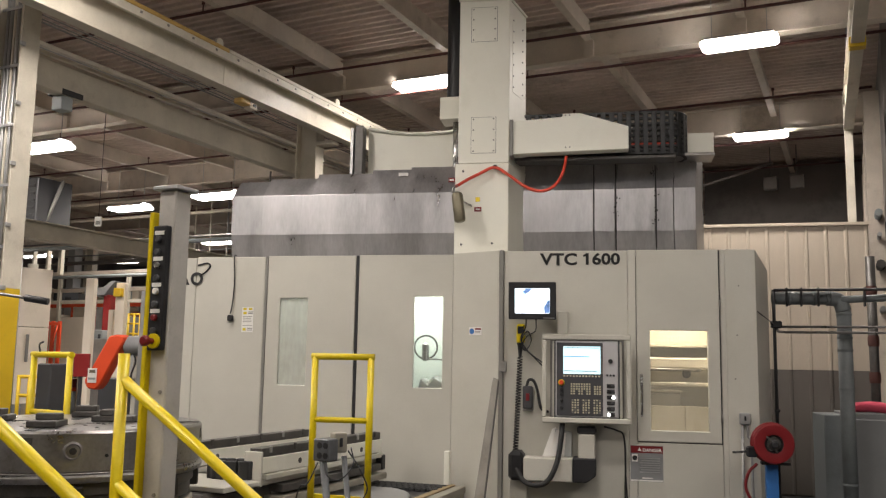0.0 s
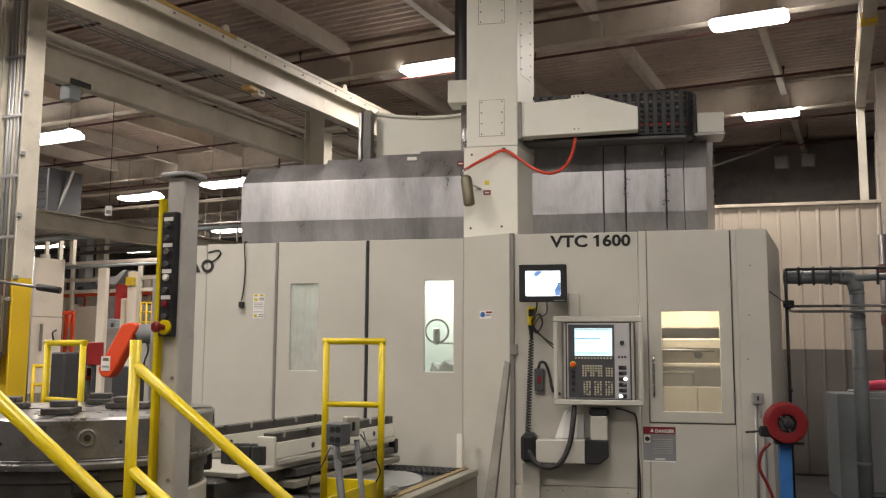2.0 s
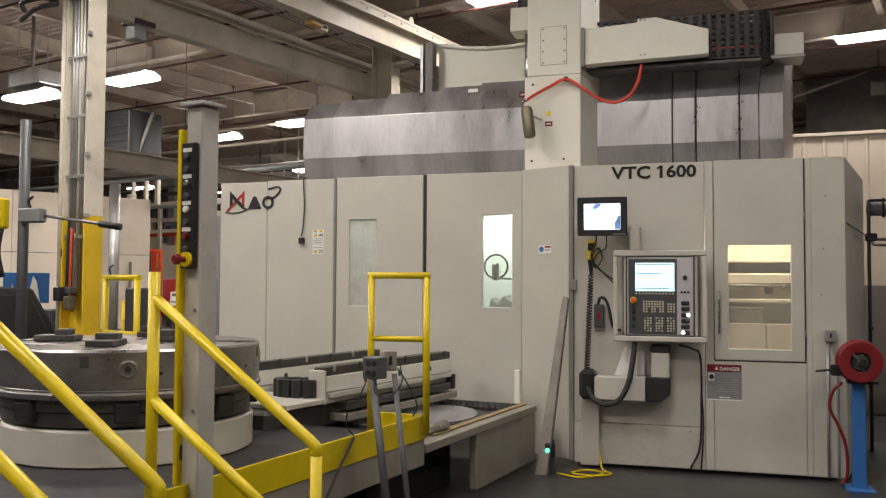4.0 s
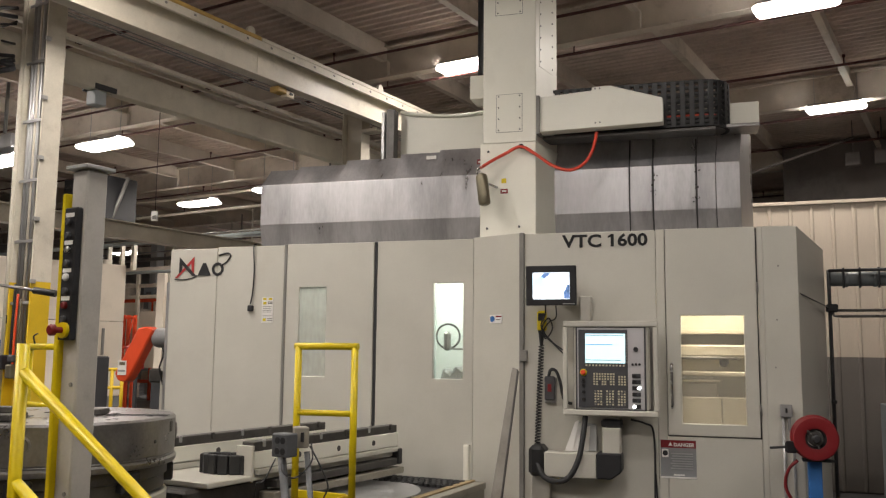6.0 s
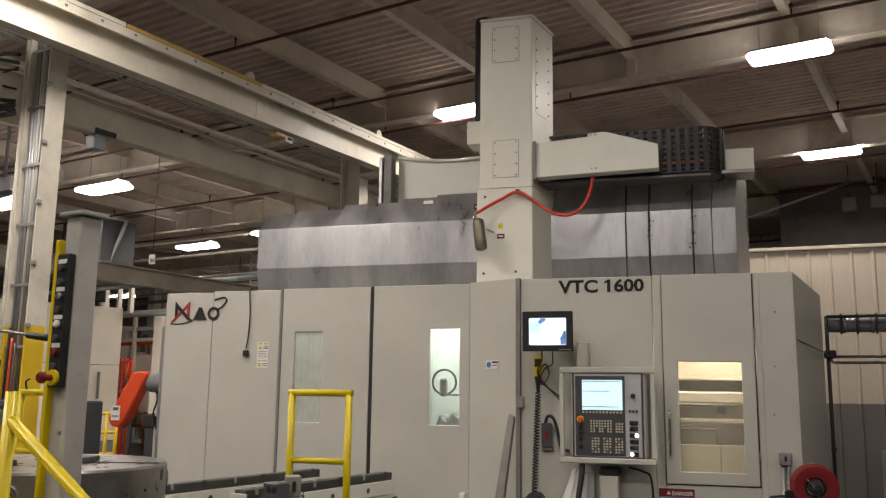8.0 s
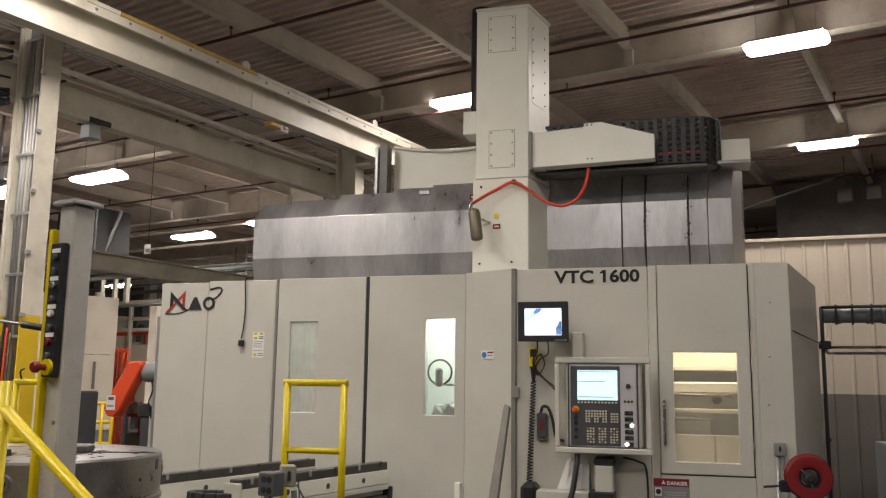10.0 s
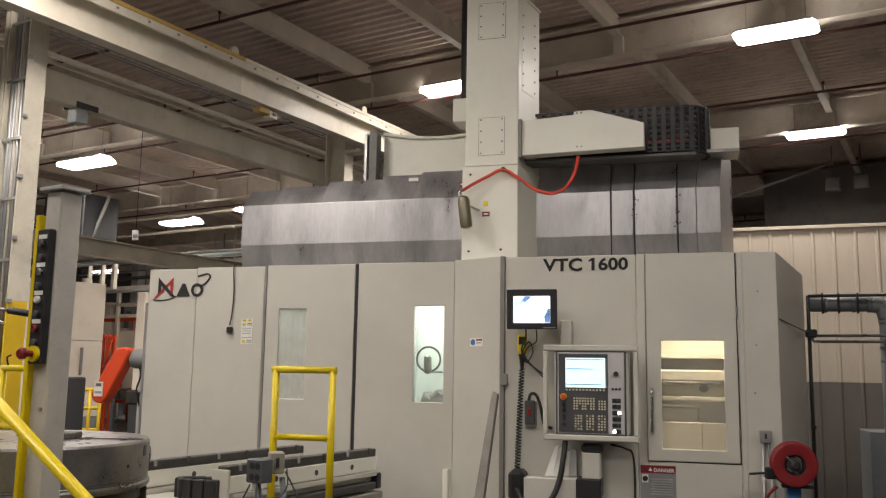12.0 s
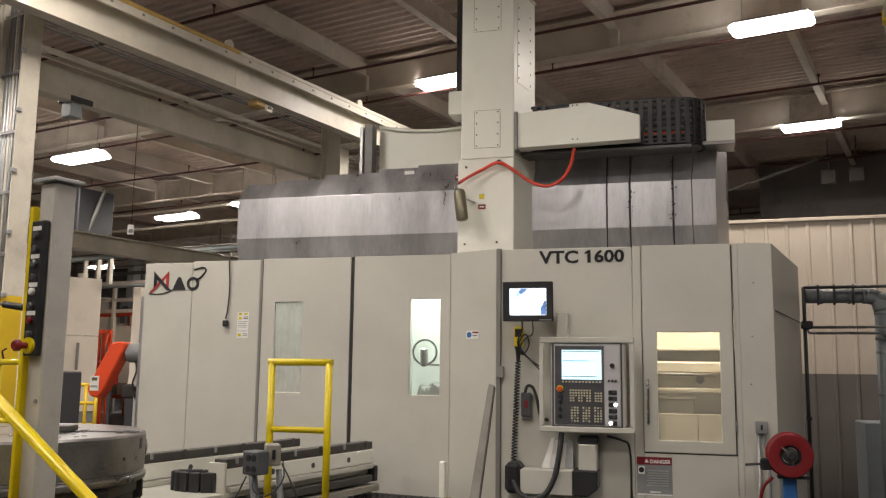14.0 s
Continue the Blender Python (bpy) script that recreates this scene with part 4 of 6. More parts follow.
# carrier arm and energy chain
part("carrier_arm", prism([(CX + 0.56, 3.49), (CX + 0.56, 3.815), (CX + 1.04, 3.845), (CX + 1.04, 3.875), (CX + 1.2, 3.88), (CX + 1.66, 3.735), (CX + 1.66, 3.515)], 7.72, 7.86, "y", 0.005), LAMPLIT_PALE, machine)
part("arm_joint", box(CX + 0.535, CX + 0.57, 7.7, 8.0, 3.47, 3.83, 0.005), TRIM, machine)
part("arm_base", box(CX + 0.57, CX + 2.1, 7.86, 8.1, 3.455, 3.485, 0.004), STEEL_DARK, machine)
for x in (CX + 1.07, CX + 1.11):
    for z in (3.858, 3.545):
        part("bolt", moved(lathe([(0.007, 0), (0.007, 0.005)], 8), Matrix.Translation((x, 7.72, z)) @ Matrix.Rotation(radians(90), 4, "X")), DARKGREY, machine)
chain = thing("cable_chain", "black plastic energy chain looped on the cover top", "cable chain", (-1.4, 8.1, 3.5))

b = box(-0.024, 0.024, -0.026, 0.004, -0.212, 0.212, 0.004)
for z in (-0.2, -0.165, -0.125, -0.075, -0.02, 0.035, 0.09, 0.145, 0.2):
    box(-0.042, 0.042, -0.018, 0.014, z - 0.013, z + 0.013, 0.003, b)
link_mesh = mesh_of("link", b, CHAIN_BLACK)
R_CH, X_END = 0.22, -1.23
xs = -2.55
route = []
PITCH_CH = 0.08
n_front = int((X_END - xs) / PITCH_CH)
for k in range(n_front):
    route.append((X_END - PITCH_CH * (n_front - k), 7.9, 0.0))
for k in range(10):
    a = -math.pi / 2 + math.pi * k / 9
    route.append((X_END + R_CH * math.cos(a), 7.9 + R_CH + R_CH * math.sin(a), a + math.pi / 2))
for k in range(n_front + 4):
    route.append((X_END - PITCH_CH * (k + 1), 7.9 + 2 * R_CH, math.pi))
for x, y, a in route:
    piece("link", link_mesh, chain, Matrix.Translation((x, y, 3.71)) @ Matrix.Rotation(a, 4, "Z"))
b = tube([(xs, 7.885, 3.6)] + [(X_END - 0.1 + 0.05 * k, 7.885, 3.6) for k in range(2)] + [(X_END + 0.2 * math.cos(a), 8.12 + 0.235 * math.sin(a), 3.6) for a in (-math.pi / 2 + math.pi * k / 8 for k in range(9))], 0.01, 6)
part("red_cable", b, HOSE_RED, chain)
part("end_bracket", box(-1.1, -0.735, 8.12, 8.2, 3.56, 3.755, 0.004), LAMPLIT_PALE, machine, "pale chain end bracket")
part("cover_ledge", box(-2.5, -0.74, 7.99, 8.3, 3.5, 3.53, 0.003), STEEL, machine)

# air hose and canister
hose = thing("air_hose", "red coiled air hose looped across the column to a canister", "hose", (-2.8, 7.7, 3.2))
part("hose", tube(arc([(-3.19, 7.66, 3.17), (-3.1, 7.68, 3.23), (-2.97, 7.7, 3.3), (-2.82, 7.7, 3.36), (-2.68, 7.7, 3.28), (-2.53, 7.7, 3.17), (-2.38, 7.7, 3.12), (-2.25, 7.7, 3.17), (-2.17, 7.72, 3.3), (-2.14, 7.78, 3.47)], 6), 0.015, 8), HOSE_RED, hose)
part("fitting", tube(arc([(-3.17, 7.66, 3.18), (-3.21, 7.66, 3.16), (-3.22, 7.66, 3.11)], 5), 0.013, 8), CHROME, hose)
part("canister", moved(lathe([(0.03, 0.0), (0.052, 0.012), (0.055, 0.03), (0.055, 0.26), (0.045, 0.285), (0.02, 0.3)], 20), Matrix.Translation((-3.135, 7.62, 2.815)) @ Matrix.Rotation(radians(-7), 4, "Y")), BRASS, hose, "bronze coloured air canister")
part("bracket", tube([(-3.12, 7.64, 3.02), (-3.05, 7.75, 3.0)], 0.012, 6), CHROME, hose)
part("clip", box(-2.835, -2.8, 7.69, 7.75, 3.35, 3.385, 0.004), BLACK, hose)
label(machine, CX + 0.2, CX + 0.255, 3.03, 3.09, 7.75, [(0.1, 0.9, 0.1, 0.85, YELLOW)], WHITE, "warning_label")
label(machine, CX + 0.195, CX + 0.265, 2.94, 2.985, 7.75, [(0.2, 0.8, 0.35, 0.65, WHITE)], RED, "red_tag")

# balance cylinder and curved guard behind the column
part("balance_cylinder", lathe([(0.105, 0), (0.11, 0.02), (0.11, 1.15), (0.105, 1.17)], 24, (-3.37, 8.7, 4.35)), BLACK, machine, "black balance cylinder")
part("cylinder_block", box(-3.53, -3.22, 8.55, 8.85, 4.1, 4.35, 0.008), LAMPLIT_PALE, machine)
part("piston_rod", tube([(-3.37, 8.7, 3.4), (-3.37, 8.7, 4.1)], 0.035, 12), CHROME, machine)
gx0, gx1 = -4.46, -3.1
out = [(gx0, 3.2), (gx1, 3.2)] + [(gx1 + (gx0 - gx1) * k / 12, 4.09 + 0.075 * (2 * k / 12 - 1) ** 2) for k in range(13)]
gd = part("rear_guard", prism(out, 9.07, 9.1, "y"), LAMPLIT_PALE, machine, "pale rear guard sheet with dipped top edge")
part("guard_lip", tube([(gx1 + (gx0 - gx1) * k / 12, 9.05, 4.085 + 0.075 * (2 * k / 12 - 1) ** 2) for k in range(13)], 0.02, 8), LAMPLIT_PALE, gd)
part("guard_post", box(-4.56, -4.47, 8.86, 9.0, 3.3, 4.15, 0.004), STEEL_DARK, machine)
part("guard_post", box(-4.61, -4.575, 8.84, 8.92, 3.3, 4.12, 0.004), GALV, machine)

# ---- on the machine's front ----
monitor = thing("monitor", "black framed flat monitor showing a bright picture", "monitor", (-2.37, 6.72, 2.0))
MT = Matrix.Translation((-2.368, 6.6, 2.0)) @ Matrix.Rotation(radians(3), 4, "X")
frame_bm = plate_with_hole(-0.192, 0.192, -0.152, 0.15, (-0.142, 0.142, -0.105, 0.1), 0.0, 0.035, 0.006)
part("bezel", moved(frame_bm, MT), BLACK, monitor)
part("casing", moved(box(-0.18, 0.18, 0.035, 0.08, -0.14, 0.14, 0.012), MT), BLACK, monitor)
scr = part("screen", moved(box(-0.143, 0.143, 0.012, 0.02, -0.106, 0.101, 0), MT), SCREEN_WHITE, monitor)
part("picture_shape", moved(prism([(0.1, -0.1), (0.14, -0.1), (0.14, 0.0), (0.125, 0.005), (0.11, -0.03), (0.095, -0.05)], 0.0095, 0.0115, "y"), MT), SCREEN_BLUE, scr)
part("picture_shape", moved(prism([(-0.09, 0.03), (-0.02, 0.075), (-0.005, 0.095), (-0.05, 0.098), (-0.085, 0.06)], 0.0095, 0.0115, "y"), MT), SCREEN_BLUE, scr)
part("picture_shape", moved(prism([(-0.14, -0.02), (-0.05, -0.03), (-0.03, 0.0), (-0.06, 0.06), (-0.11, 0.085), (-0.14, 0.07)], 0.0095, 0.0115, "y"), MT), SCREEN, scr)
part("maker_bar", moved(box(0.09, 0.18, -0.002, 0.001, -0.144, -0.137, 0), MT), GALV, monitor)
part("wall_bracket", box(-2.42, -2.31, 6.68, 6.9, 1.95, 2.05, 0.006), BLACK, monitor)
part("cord", tube(arc([(-2.42, 6.66, 1.85), (-2.43, 6.7, 1.78), (-2.47, 6.75, 1.7), (-2.44, 6.78, 1.6), (-2.39, 6.8, 1.68), (-2.42, 6.8, 1.76), (-2.47, 6.8, 1.68), (-2.4, 6.82, 1.58), (-2.29, 6.8, 1.5)], 6), 0.006, 6), BLACK, monitor)
part("cord", tube(arc([(-2.34, 6.66, 1.85), (-2.35, 6.72, 1.76), (-2.42, 6.78, 1.72), (-2.46, 6.8, 1.64), (-2.38, 6.8, 1.56), (-2.29, 6.8, 1.47)], 6), 0.005, 6), BLACK, monitor)

PANEL_GREY = material("pale_panel_face", (0.50, 0.49, 0.50), 0.45, var=0.06, scale=5, bump=0.0)
KEY_PALE = material("pale_key_caps", (0.58, 0.54, 0.40), 0.5, var=0.15, scale=30, bump=0.0)
pend = thing("control_pendant", "cream operator control panel with lit screen on a swivel arm", "control panel", (-1.94, 6.7, 0.6))
PP = Matrix.Translation((-1.938, 6.68, 1.383))
part("housing", moved(box(-0.272, 0.282, 0.012, 0.2, -0.311, 0.304, 0.01), PP), PAINT, pend)
part("back_plate", moved(box(-0.3, 0.3, 0.2, 0.216, -0.335, 0.33, 0.004), PP), TRIM, pend)
part("top_bar", moved(box(-0.352, 0.352, -0.012, 0.05, 0.305, 0.352, 0.008), PP), PAINT, pend)
part("bottom_bar", moved(box(-0.352, 0.352, -0.012, 0.05, -0.356, -0.312, 0.008), PP), PAINT, pend)
for s in (-0.335, 0.335):
    part("grab_bar", moved(box(s - 0.017, s + 0.017, -0.015, 0.02, -0.311, 0.304, 0.006), PP), PAINT, pend)
part("face_frame", moved(plate_with_hole(-0.256, 0.262, -0.316, 0.31, (-0.246, 0.251, -0.306, 0.301), 0.0, 0.011, 0.001), PP), DARKGREY, pend)
face = part("face_plate", moved(box(-0.245, 0.25, 0.002, 0.02, -0.305, 0.3, 0.004), PP), PANEL_GREY, pend)
part("key_panel", moved(box(-0.235, 0.13, -0.004, 0.003, -0.295, 0.285, 0.003), PP), DARKGREY, pend)
scr2 = part("screen", moved(box(-0.183, 0.112, -0.008, -0.003, 0.035, 0.255, 0.001), PP), SCREEN, pend)
for z, w in ((0.24, 0.28), (0.17, 0.2), (0.055, 0.26)):
    part("screen_line", moved(box(-0.178, -0.178 + w, -0.0095, -0.0082, z, z + 0.006, 0), PP), SCREEN_BLUE if w < 0.25 else PIPE_GREY, scr2)
key = mesh_of("key", box(-0.0068, 0.0068, -0.004, 0.0, -0.0062, 0.0062, 0.001), TRIM)
keyw = mesh_of("key", box(-0.0068, 0.0068, -0.004, 0.0, -0.0062, 0.0062, 0.001), KEY_PALE)
for i in range(12):
    piece("key", keyw, pend, PP @ Matrix.Translation((-0.175 + 0.025 * i, -0.005, 0.018)))
for r in range(10):
    piece("key", key, pend, PP @ Matrix.Translation((0.122, -0.005, 0.045 + 0.022 * r)))
# letter block, number block and cursor keys above; machine keys in three columns of three below
for r in range(5):
    for i in range(12):
        if i != 8 and not (r == 0 and i > 8) and not (r > 2 and i in (2, 5)):
            piece("key", keyw, pend, PP @ Matrix.Translation((-0.118 + 0.0205 * i, -0.005, -0.045 - 0.019 * r)))
for r in range(6):
    for i in range(11):
        if i not in (3, 7):
            piece("key", keyw if (r + i) % 5 else key, pend, PP @ Matrix.Translation((-0.11 + 0.0215 * i, -0.005, -0.172 - 0.0195 * r)))


def knob(parent, name, m, r, h, mt, seg=16):
    return part(name, moved(lathe([(r, 0), (r, h * 0.7), (r * 0.8, h)], seg), m @ Matrix.Rotation(radians(90), 4, "X")), mt, parent)


knob(pend, "stop_ring", PP @ Matrix.Translation((-0.198, -0.004, -0.035)), 0.026, 0.008, YELLOW)
knob(pend, "stop_button", PP @ Matrix.Translation((-0.198, -0.01, -0.035)), 0.019, 0.025, ORANGE)
for z in (-0.09, -0.13, -0.18, -0.235):
    knob(pend, "selector", PP @ Matrix.Translation((-0.198, -0.004, z)), 0.015, 0.018, BLACK)
knob(pend, "selector", PP @ Matrix.Translation((0.19, 0.001, 0.14)), 0.018, 0.02, BLACK)
for x in (0.165, 0.19, 0.215):
    part("rocker", moved(box(x - 0.008, x + 0.008, -0.006, 0.003, 0.02, 0.036, 0.002), PP), BLACK, pend)
for k, z in enumerate((-0.055, -0.1, -0.145, -0.19, -0.235, -0.28)):
    part("switch", moved(box(0.16, 0.222, -0.01, 0.003, z - 0.016, z + 0.014, 0.003), PP), BLACK, pend)
    if k in (2, 5):
        knob(pend, "lit_button", PP @ Matrix.Translation((0.212 if k == 2 else 0.175, -0.01, z)), 0.014, 0.01, BUTTON_LIT)
    else:
        knob(pend, "selector", PP @ Matrix.Translation((0.205, -0.01, z)), 0.011, 0.014, DARKGREY)
part("neck", box(-2.015, -1.86, 6.72, 6.86, 0.94, 1.0, 0.015), BLACK, pend)
part("arm_post", box(-2.008, -1.872, 6.72, 6.86, 0.74, 0.94, 0.01), PAINT, pend)
part("arm_elbow", prism([(-2.05, 0.565), (-1.94, 0.565), (-1.865, 0.62), (-1.865, 0.755), (-2.05, 0.755)], 6.68, 6.88, "y", 0.01), BLACK, pend)
part("arm_beam", box(-2.44, -2.05, 6.69, 6.87, 0.565, 0.745, 0.006), PAINT, pend)
part("arm_pivot", box(-2.565, -2.44, 6.7, 6.899, 0.56, 0.79, 0.03), BLACK, pend)
part("cable", tube(arc([(-2.13, 6.72, 1.02), (-2.14, 6.68, 0.9), (-2.17, 6.64, 0.72), (-2.24, 6.62, 0.58), (-2.34, 6.63, 0.54), (-2.44, 6.67, 0.57), (-2.5, 6.72, 0.66)], 6), 0.021, 8), RUBBER, pend)
part("wall_mount", box(-2.175, -2.09, 6.78, 6.898, 1.72, 1.93, 0.008), PAINT, pend)
part("side_cable", tube(arc([(-1.8, 6.8, 1.0), (-1.7, 6.85, 0.97), (-1.64, 6.88, 0.9), (-1.635, 6.885, 0.5), (-1.65, 6.885, 0.2), (-1.72, 6.86, 0.04)], 5), 0.008, 6), BLACK, pend)
part("side_cable", tube(arc([(-1.63, 6.886, 0.6), (-1.62, 6.885, 0.35), (-1.64, 6.88, 0.03)], 5), 0.006, 6), BLACK, pend)
sheet = thing("paper_holder", "white paper sheets in a holder under the control panel", "papers", (-2.2, 6.85, 0.76))
for k, (dx, lean) in enumerate(((0.0, 0.05), (0.035, 0.045), (0.075, 0.03), (0.115, 0.015))):
    part("sheet", prism([(-2.295 + dx, 0.752), (-2.235 + dx, 0.752), (-2.235 + dx + lean, 0.985 - 0.015 * k), (-2.265 + dx + lean, 0.972 - 0.012 * k)], 6.775 + 0.012 * k, 6.779 + 0.012 * k, "y"), PAPER, sheet)
part("holder", prism([(-2.25, 0.75), (-2.06, 0.75), (-2.06, 0.95), (-2.2, 0.97)], 6.84, 6.87, "y", 0.004), CABINET_PALE, sheet)

hand = thing("hand_controller", "yellow hand controller with coiled black cord", "hand controller", (-2.48, 6.86, 1.55))
part("body", box(-2.515, -2.445, 6.82, 6.88, 1.66, 1.82, 0.012), YELLOW, hand)
part("dial", moved(lathe([(0.024, 0), (0.024, 0.012), (0.018, 0.016)], 16), Matrix.Translation((-2.48, 6.82, 1.705)) @ Matrix.Rotation(radians(90), 4, "X")), YELLOW, hand)
part("key_field", box(-2.505, -2.455, 6.814, 6.821, 1.74, 1.8, 0.002), BLACK, hand)
part("strain_relief", moved(lathe([(0.012, 0), (0.024, 0.1), (0.03, 0.12)], 12), Matrix.Translation((-2.485, 6.85, 1.545))), BLACK, hand)
coil = []
for k in range(430):
    a = k * 0.5
    coil.append((-2.485 + 0.019 * math.cos(a) - 0.035 * (k / 430), 6.85 + 0.019 * math.sin(a), 1.55 - 0.78 * k / 430))
part("coiled_cord", tube(coil, 0.0052, 5), BLACK, hand)
remote = thing("wall_remote", "dark keypad in a grey holder on the panel", "keypad", (-2.42, 6.88, 1.12))
part("holder", box(-2.465, -2.375, 6.86, 6.899, 1.105, 1.3, 0.006), GALV, remote)
part("keypad", box(-2.46, -2.38, 6.835, 6.862, 1.125, 1.31, 0.01), DARKGREY, remote)
part("key_cross", box(-2.435, -2.405, 6.83, 6.836, 1.19, 1.25, 0.004), RED, remote)
part("cord", tube(arc([(-2.43, 6.85, 1.31), (-2.41, 6.84, 1.36), (-2.37, 6.84, 1.35), (-2.34, 6.85, 1.27), (-2.31, 6.86, 1.13), (-2.25, 6.87, 1.1)], 6), 0.012, 7), RUBBER, remote)

strip = thing("leaning_strip", "long grey metal strip leaning against the machine corner", "metal strip", (-2.79, 6.48, 0))
LEAN = Matrix(((1, 0, 0, 0), (0, 1, 0.22, 6.45), (0, 0, 1, 0), (0, 0, 0, 1)))
part("strip", moved(prism([(-2.865, 0.0), (-2.775, 0.0), (-2.655, 1.36), (-2.695, 1.375), (-2.705, 1.33)], 0.0, 0.012, "y", 0.002), LEAN), WOOD, strip)
part("folded_edge", moved(prism([(-2.775, 0.0), (-2.762, 0.0), (-2.645, 1.34), (-2.655, 1.36)], -0.02, 0.012, "y", 0.002), LEAN), STEEL_DARK, strip)
beacon = thing("floor_sensor", "small dark sensor with a green light by the machine foot", "sensor", (-2.74, 6.5, 0))
part("post", box(-2.76, -2.73, 6.52, 6.55, 0, 0.26, 0.004), DARKGREY, beacon)
part("head", box(-2.8, -2.72, 6.49, 6.53, 0.13, 0.24, 0.01), BLACK, beacon)
part("light", moved(lathe([(0.017, 0), (0.017, 0.008), (0.01, 0.012)], 12), Matrix.Translation((-2.775, 6.489, 0.185)) @ Matrix.Rotation(radians(90), 4, "X")), GREEN_LIT, beacon)
ycord = thing("extension_cable", "yellow cord hanging down and lying on the floor", "cable", (-2.4, 6.7, 0))
part("cord", tube(arc([(-2.47, 6.88, 0.55), (-2.44, 6.88, 0.3), (-2.42, 6.85, 0.1), (-2.38, 6.75, 0.012), (-2.3, 6.6, 0.012), (-2.42, 6.5, 0.012), (-2.6, 6.55, 0.012), (-2.5, 6.68, 0.014), (-2.36, 6.6, 0.016), (-2.5, 6.42, 0.012), (-2.7, 6.5, 0.012)], 7), 0.008, 6), YELLOW, ycord)
foot = thing("base_foot", "cream sheet metal foot under the arm", "machine foot", (-2.5, 6.85, 0))
part("foot", box(-2.57, -2.42, 6.84, 6.892, 0.02, 0.55, 0.006), GRIMY_PAINT, foot)

outlet = thing("outlet_box", "grey outlet box with conduits down the machine front", "outlet box", (-0.7, 6.9, 1.08))
part("box_body", box(-0.742, -0.66, 6.86, 6.905, 1.045, 1.135, 0.006), GALV, outlet)
part("socket", box(-0.708, -0.694, 6.855, 6.861, 1.075, 1.11, 0.002), BLACK, outlet)
part("conduit", tube([(-0.722, 6.885, 0.03), (-0.722, 6.885, 1.045)], 0.011, 8), GALV, outlet)
part("conduit", tube(arc([(-0.68, 6.885, 1.045), (-0.68, 6.885, 0.95), (-0.66, 6.88, 0.9), (-0.655, 6.88, 0.5), (-0.655, 6.88, 0.03)], 4), 0.011, 8), GALV, outlet)
reel = thing("hose_reel", "red hose reel on a blue post beside the machine", "hose reel", (-0.545, 6.62, 0))
part("post", box(-0.59, -0.5, 6.66, 6.72, 0.0, 0.78, 0.005), BLUE, reel, "blue steel post")
part("base_plate", box(-0.64, -0.45, 6.58, 6.82, 0.0, 0.012, 0.003), BLUE, reel)
RM = Matrix.Translation((-0.545, 6.6, 0.925)) @ Matrix.Rotation(radians(90), 4, "X")
for s in (-0.05, 0.04):
    part("flange", moved(ring([(0.07, 0), (0.14, -0.004), (0.148, 0.004), (0.142, 0.012), (0.11, 0.016), (0.07, 0.008)], 36), RM @ Matrix.Translation((0, 0, s))), RED, reel)
part("drum", moved(lathe([(0.05, -0.045), (0.05, 0.035)], 24), RM), STEEL_DARK, reel)
part("wound_hose", moved(ring([(0.055, -0.03), (0.12, -0.03), (0.13, 0.0), (0.12, 0.025), (0.055, 0.02)], 28), RM), RUBBER, reel)
part("hub", moved(lathe([(0.03, 0), (0.03, 0.04), (0.02, 0.05)], 16), RM @ Matrix.Translation((0, 0, 0.045))), BLACK, reel)
part("spoke", tube(arc([(-0.6, 6.54, 0.98), (-0.57, 6.53, 0.95), (-0.545, 6.53, 0.9), (-0.53, 6.53, 0.86)], 4), 0.008, 6), STEEL_DARK, reel)
part("frame", box(-0.63, -0.42, 6.6, 6.68, 0.765, 0.785, 0.004), BLACK, reel)
part("guide", box(-0.74, -0.66, 6.58, 6.64, 0.82, 0.9, 0.012), BLACK, reel)
part("nozzle", tube([(-0.84, 6.6, 0.85), (-0.7, 6.6, 0.865)], 0.009, 6), BLACK, reel)
part("rim_guard", tube([(-0.545 + 0.15 * math.cos(a), 6.66, 0.925 + 0.15 * math.sin(a)) for a in (2 * math.pi * k / 24 for k in range(25))], 0.008, 6), RED, reel)
part("tail_hose", tube(arc([(-0.66, 6.62, 0.77), (-0.72, 6.64, 0.7), (-0.74, 6.66, 0.58), (-0.68, 6.68, 0.45), (-0.63, 6.7, 0.3), (-0.62, 6.72, 0.1), (-0.66, 6.72, 0.02)], 6), 0.012, 7), RED, reel)

# ---- pipes and cabinet behind the machine ----
duct = thing("grey_duct", "grey painted pipe run with elbow beside the partition", "pipe", (0.4, 8.4, 0))
part("horizontal_run", tube([(-0.19, 8.4, 2.165), (0.34, 8.4, 2.165)], 0.062, 16), DUCT_GREY, duct)
part("elbow", tube(arc([(0.33, 8.4, 2.165), (0.42, 8.4, 2.14), (0.455, 8.4, 2.04)], 6), 0.07, 16), DUCT_GREY, duct)
part("down_run", tube([(0.455, 8.4, 2.05), (0.455, 8.4, 0.0)], 0.066, 16), DUCT_GREY, duct)
part("side_run", tube([(0.42, 8.36, 2.15), (0.9, 8.3, 2.17), (2.5, 8.1, 2.2)], 0.035, 12), DUCT_GREY, duct)
for z in (2.0, 1.78, 1.66, 1.3, 0.42):
    part("coupling", lathe([(0.07, 0), (0.072, 0.01), (0.07, 0.022)], 16, (0.455, 8.4, z)), DUCT_GREY, duct)
for x in (-0.05, 0.18, 0.3):
    part("coupling", moved(lathe([(0.07, 0), (0.072, 0.01), (0.07, 0.024)], 16), Matrix.Translation((x, 8.4, 2.165)) @ Matrix.Rotation(radians(90), 4, "Y")), DUCT_GREY, duct)
blackpipe = thing("black_pipe", "thin black pipe frame with clamps behind the machine", "pipe", (-0.2, 8.34, 0))
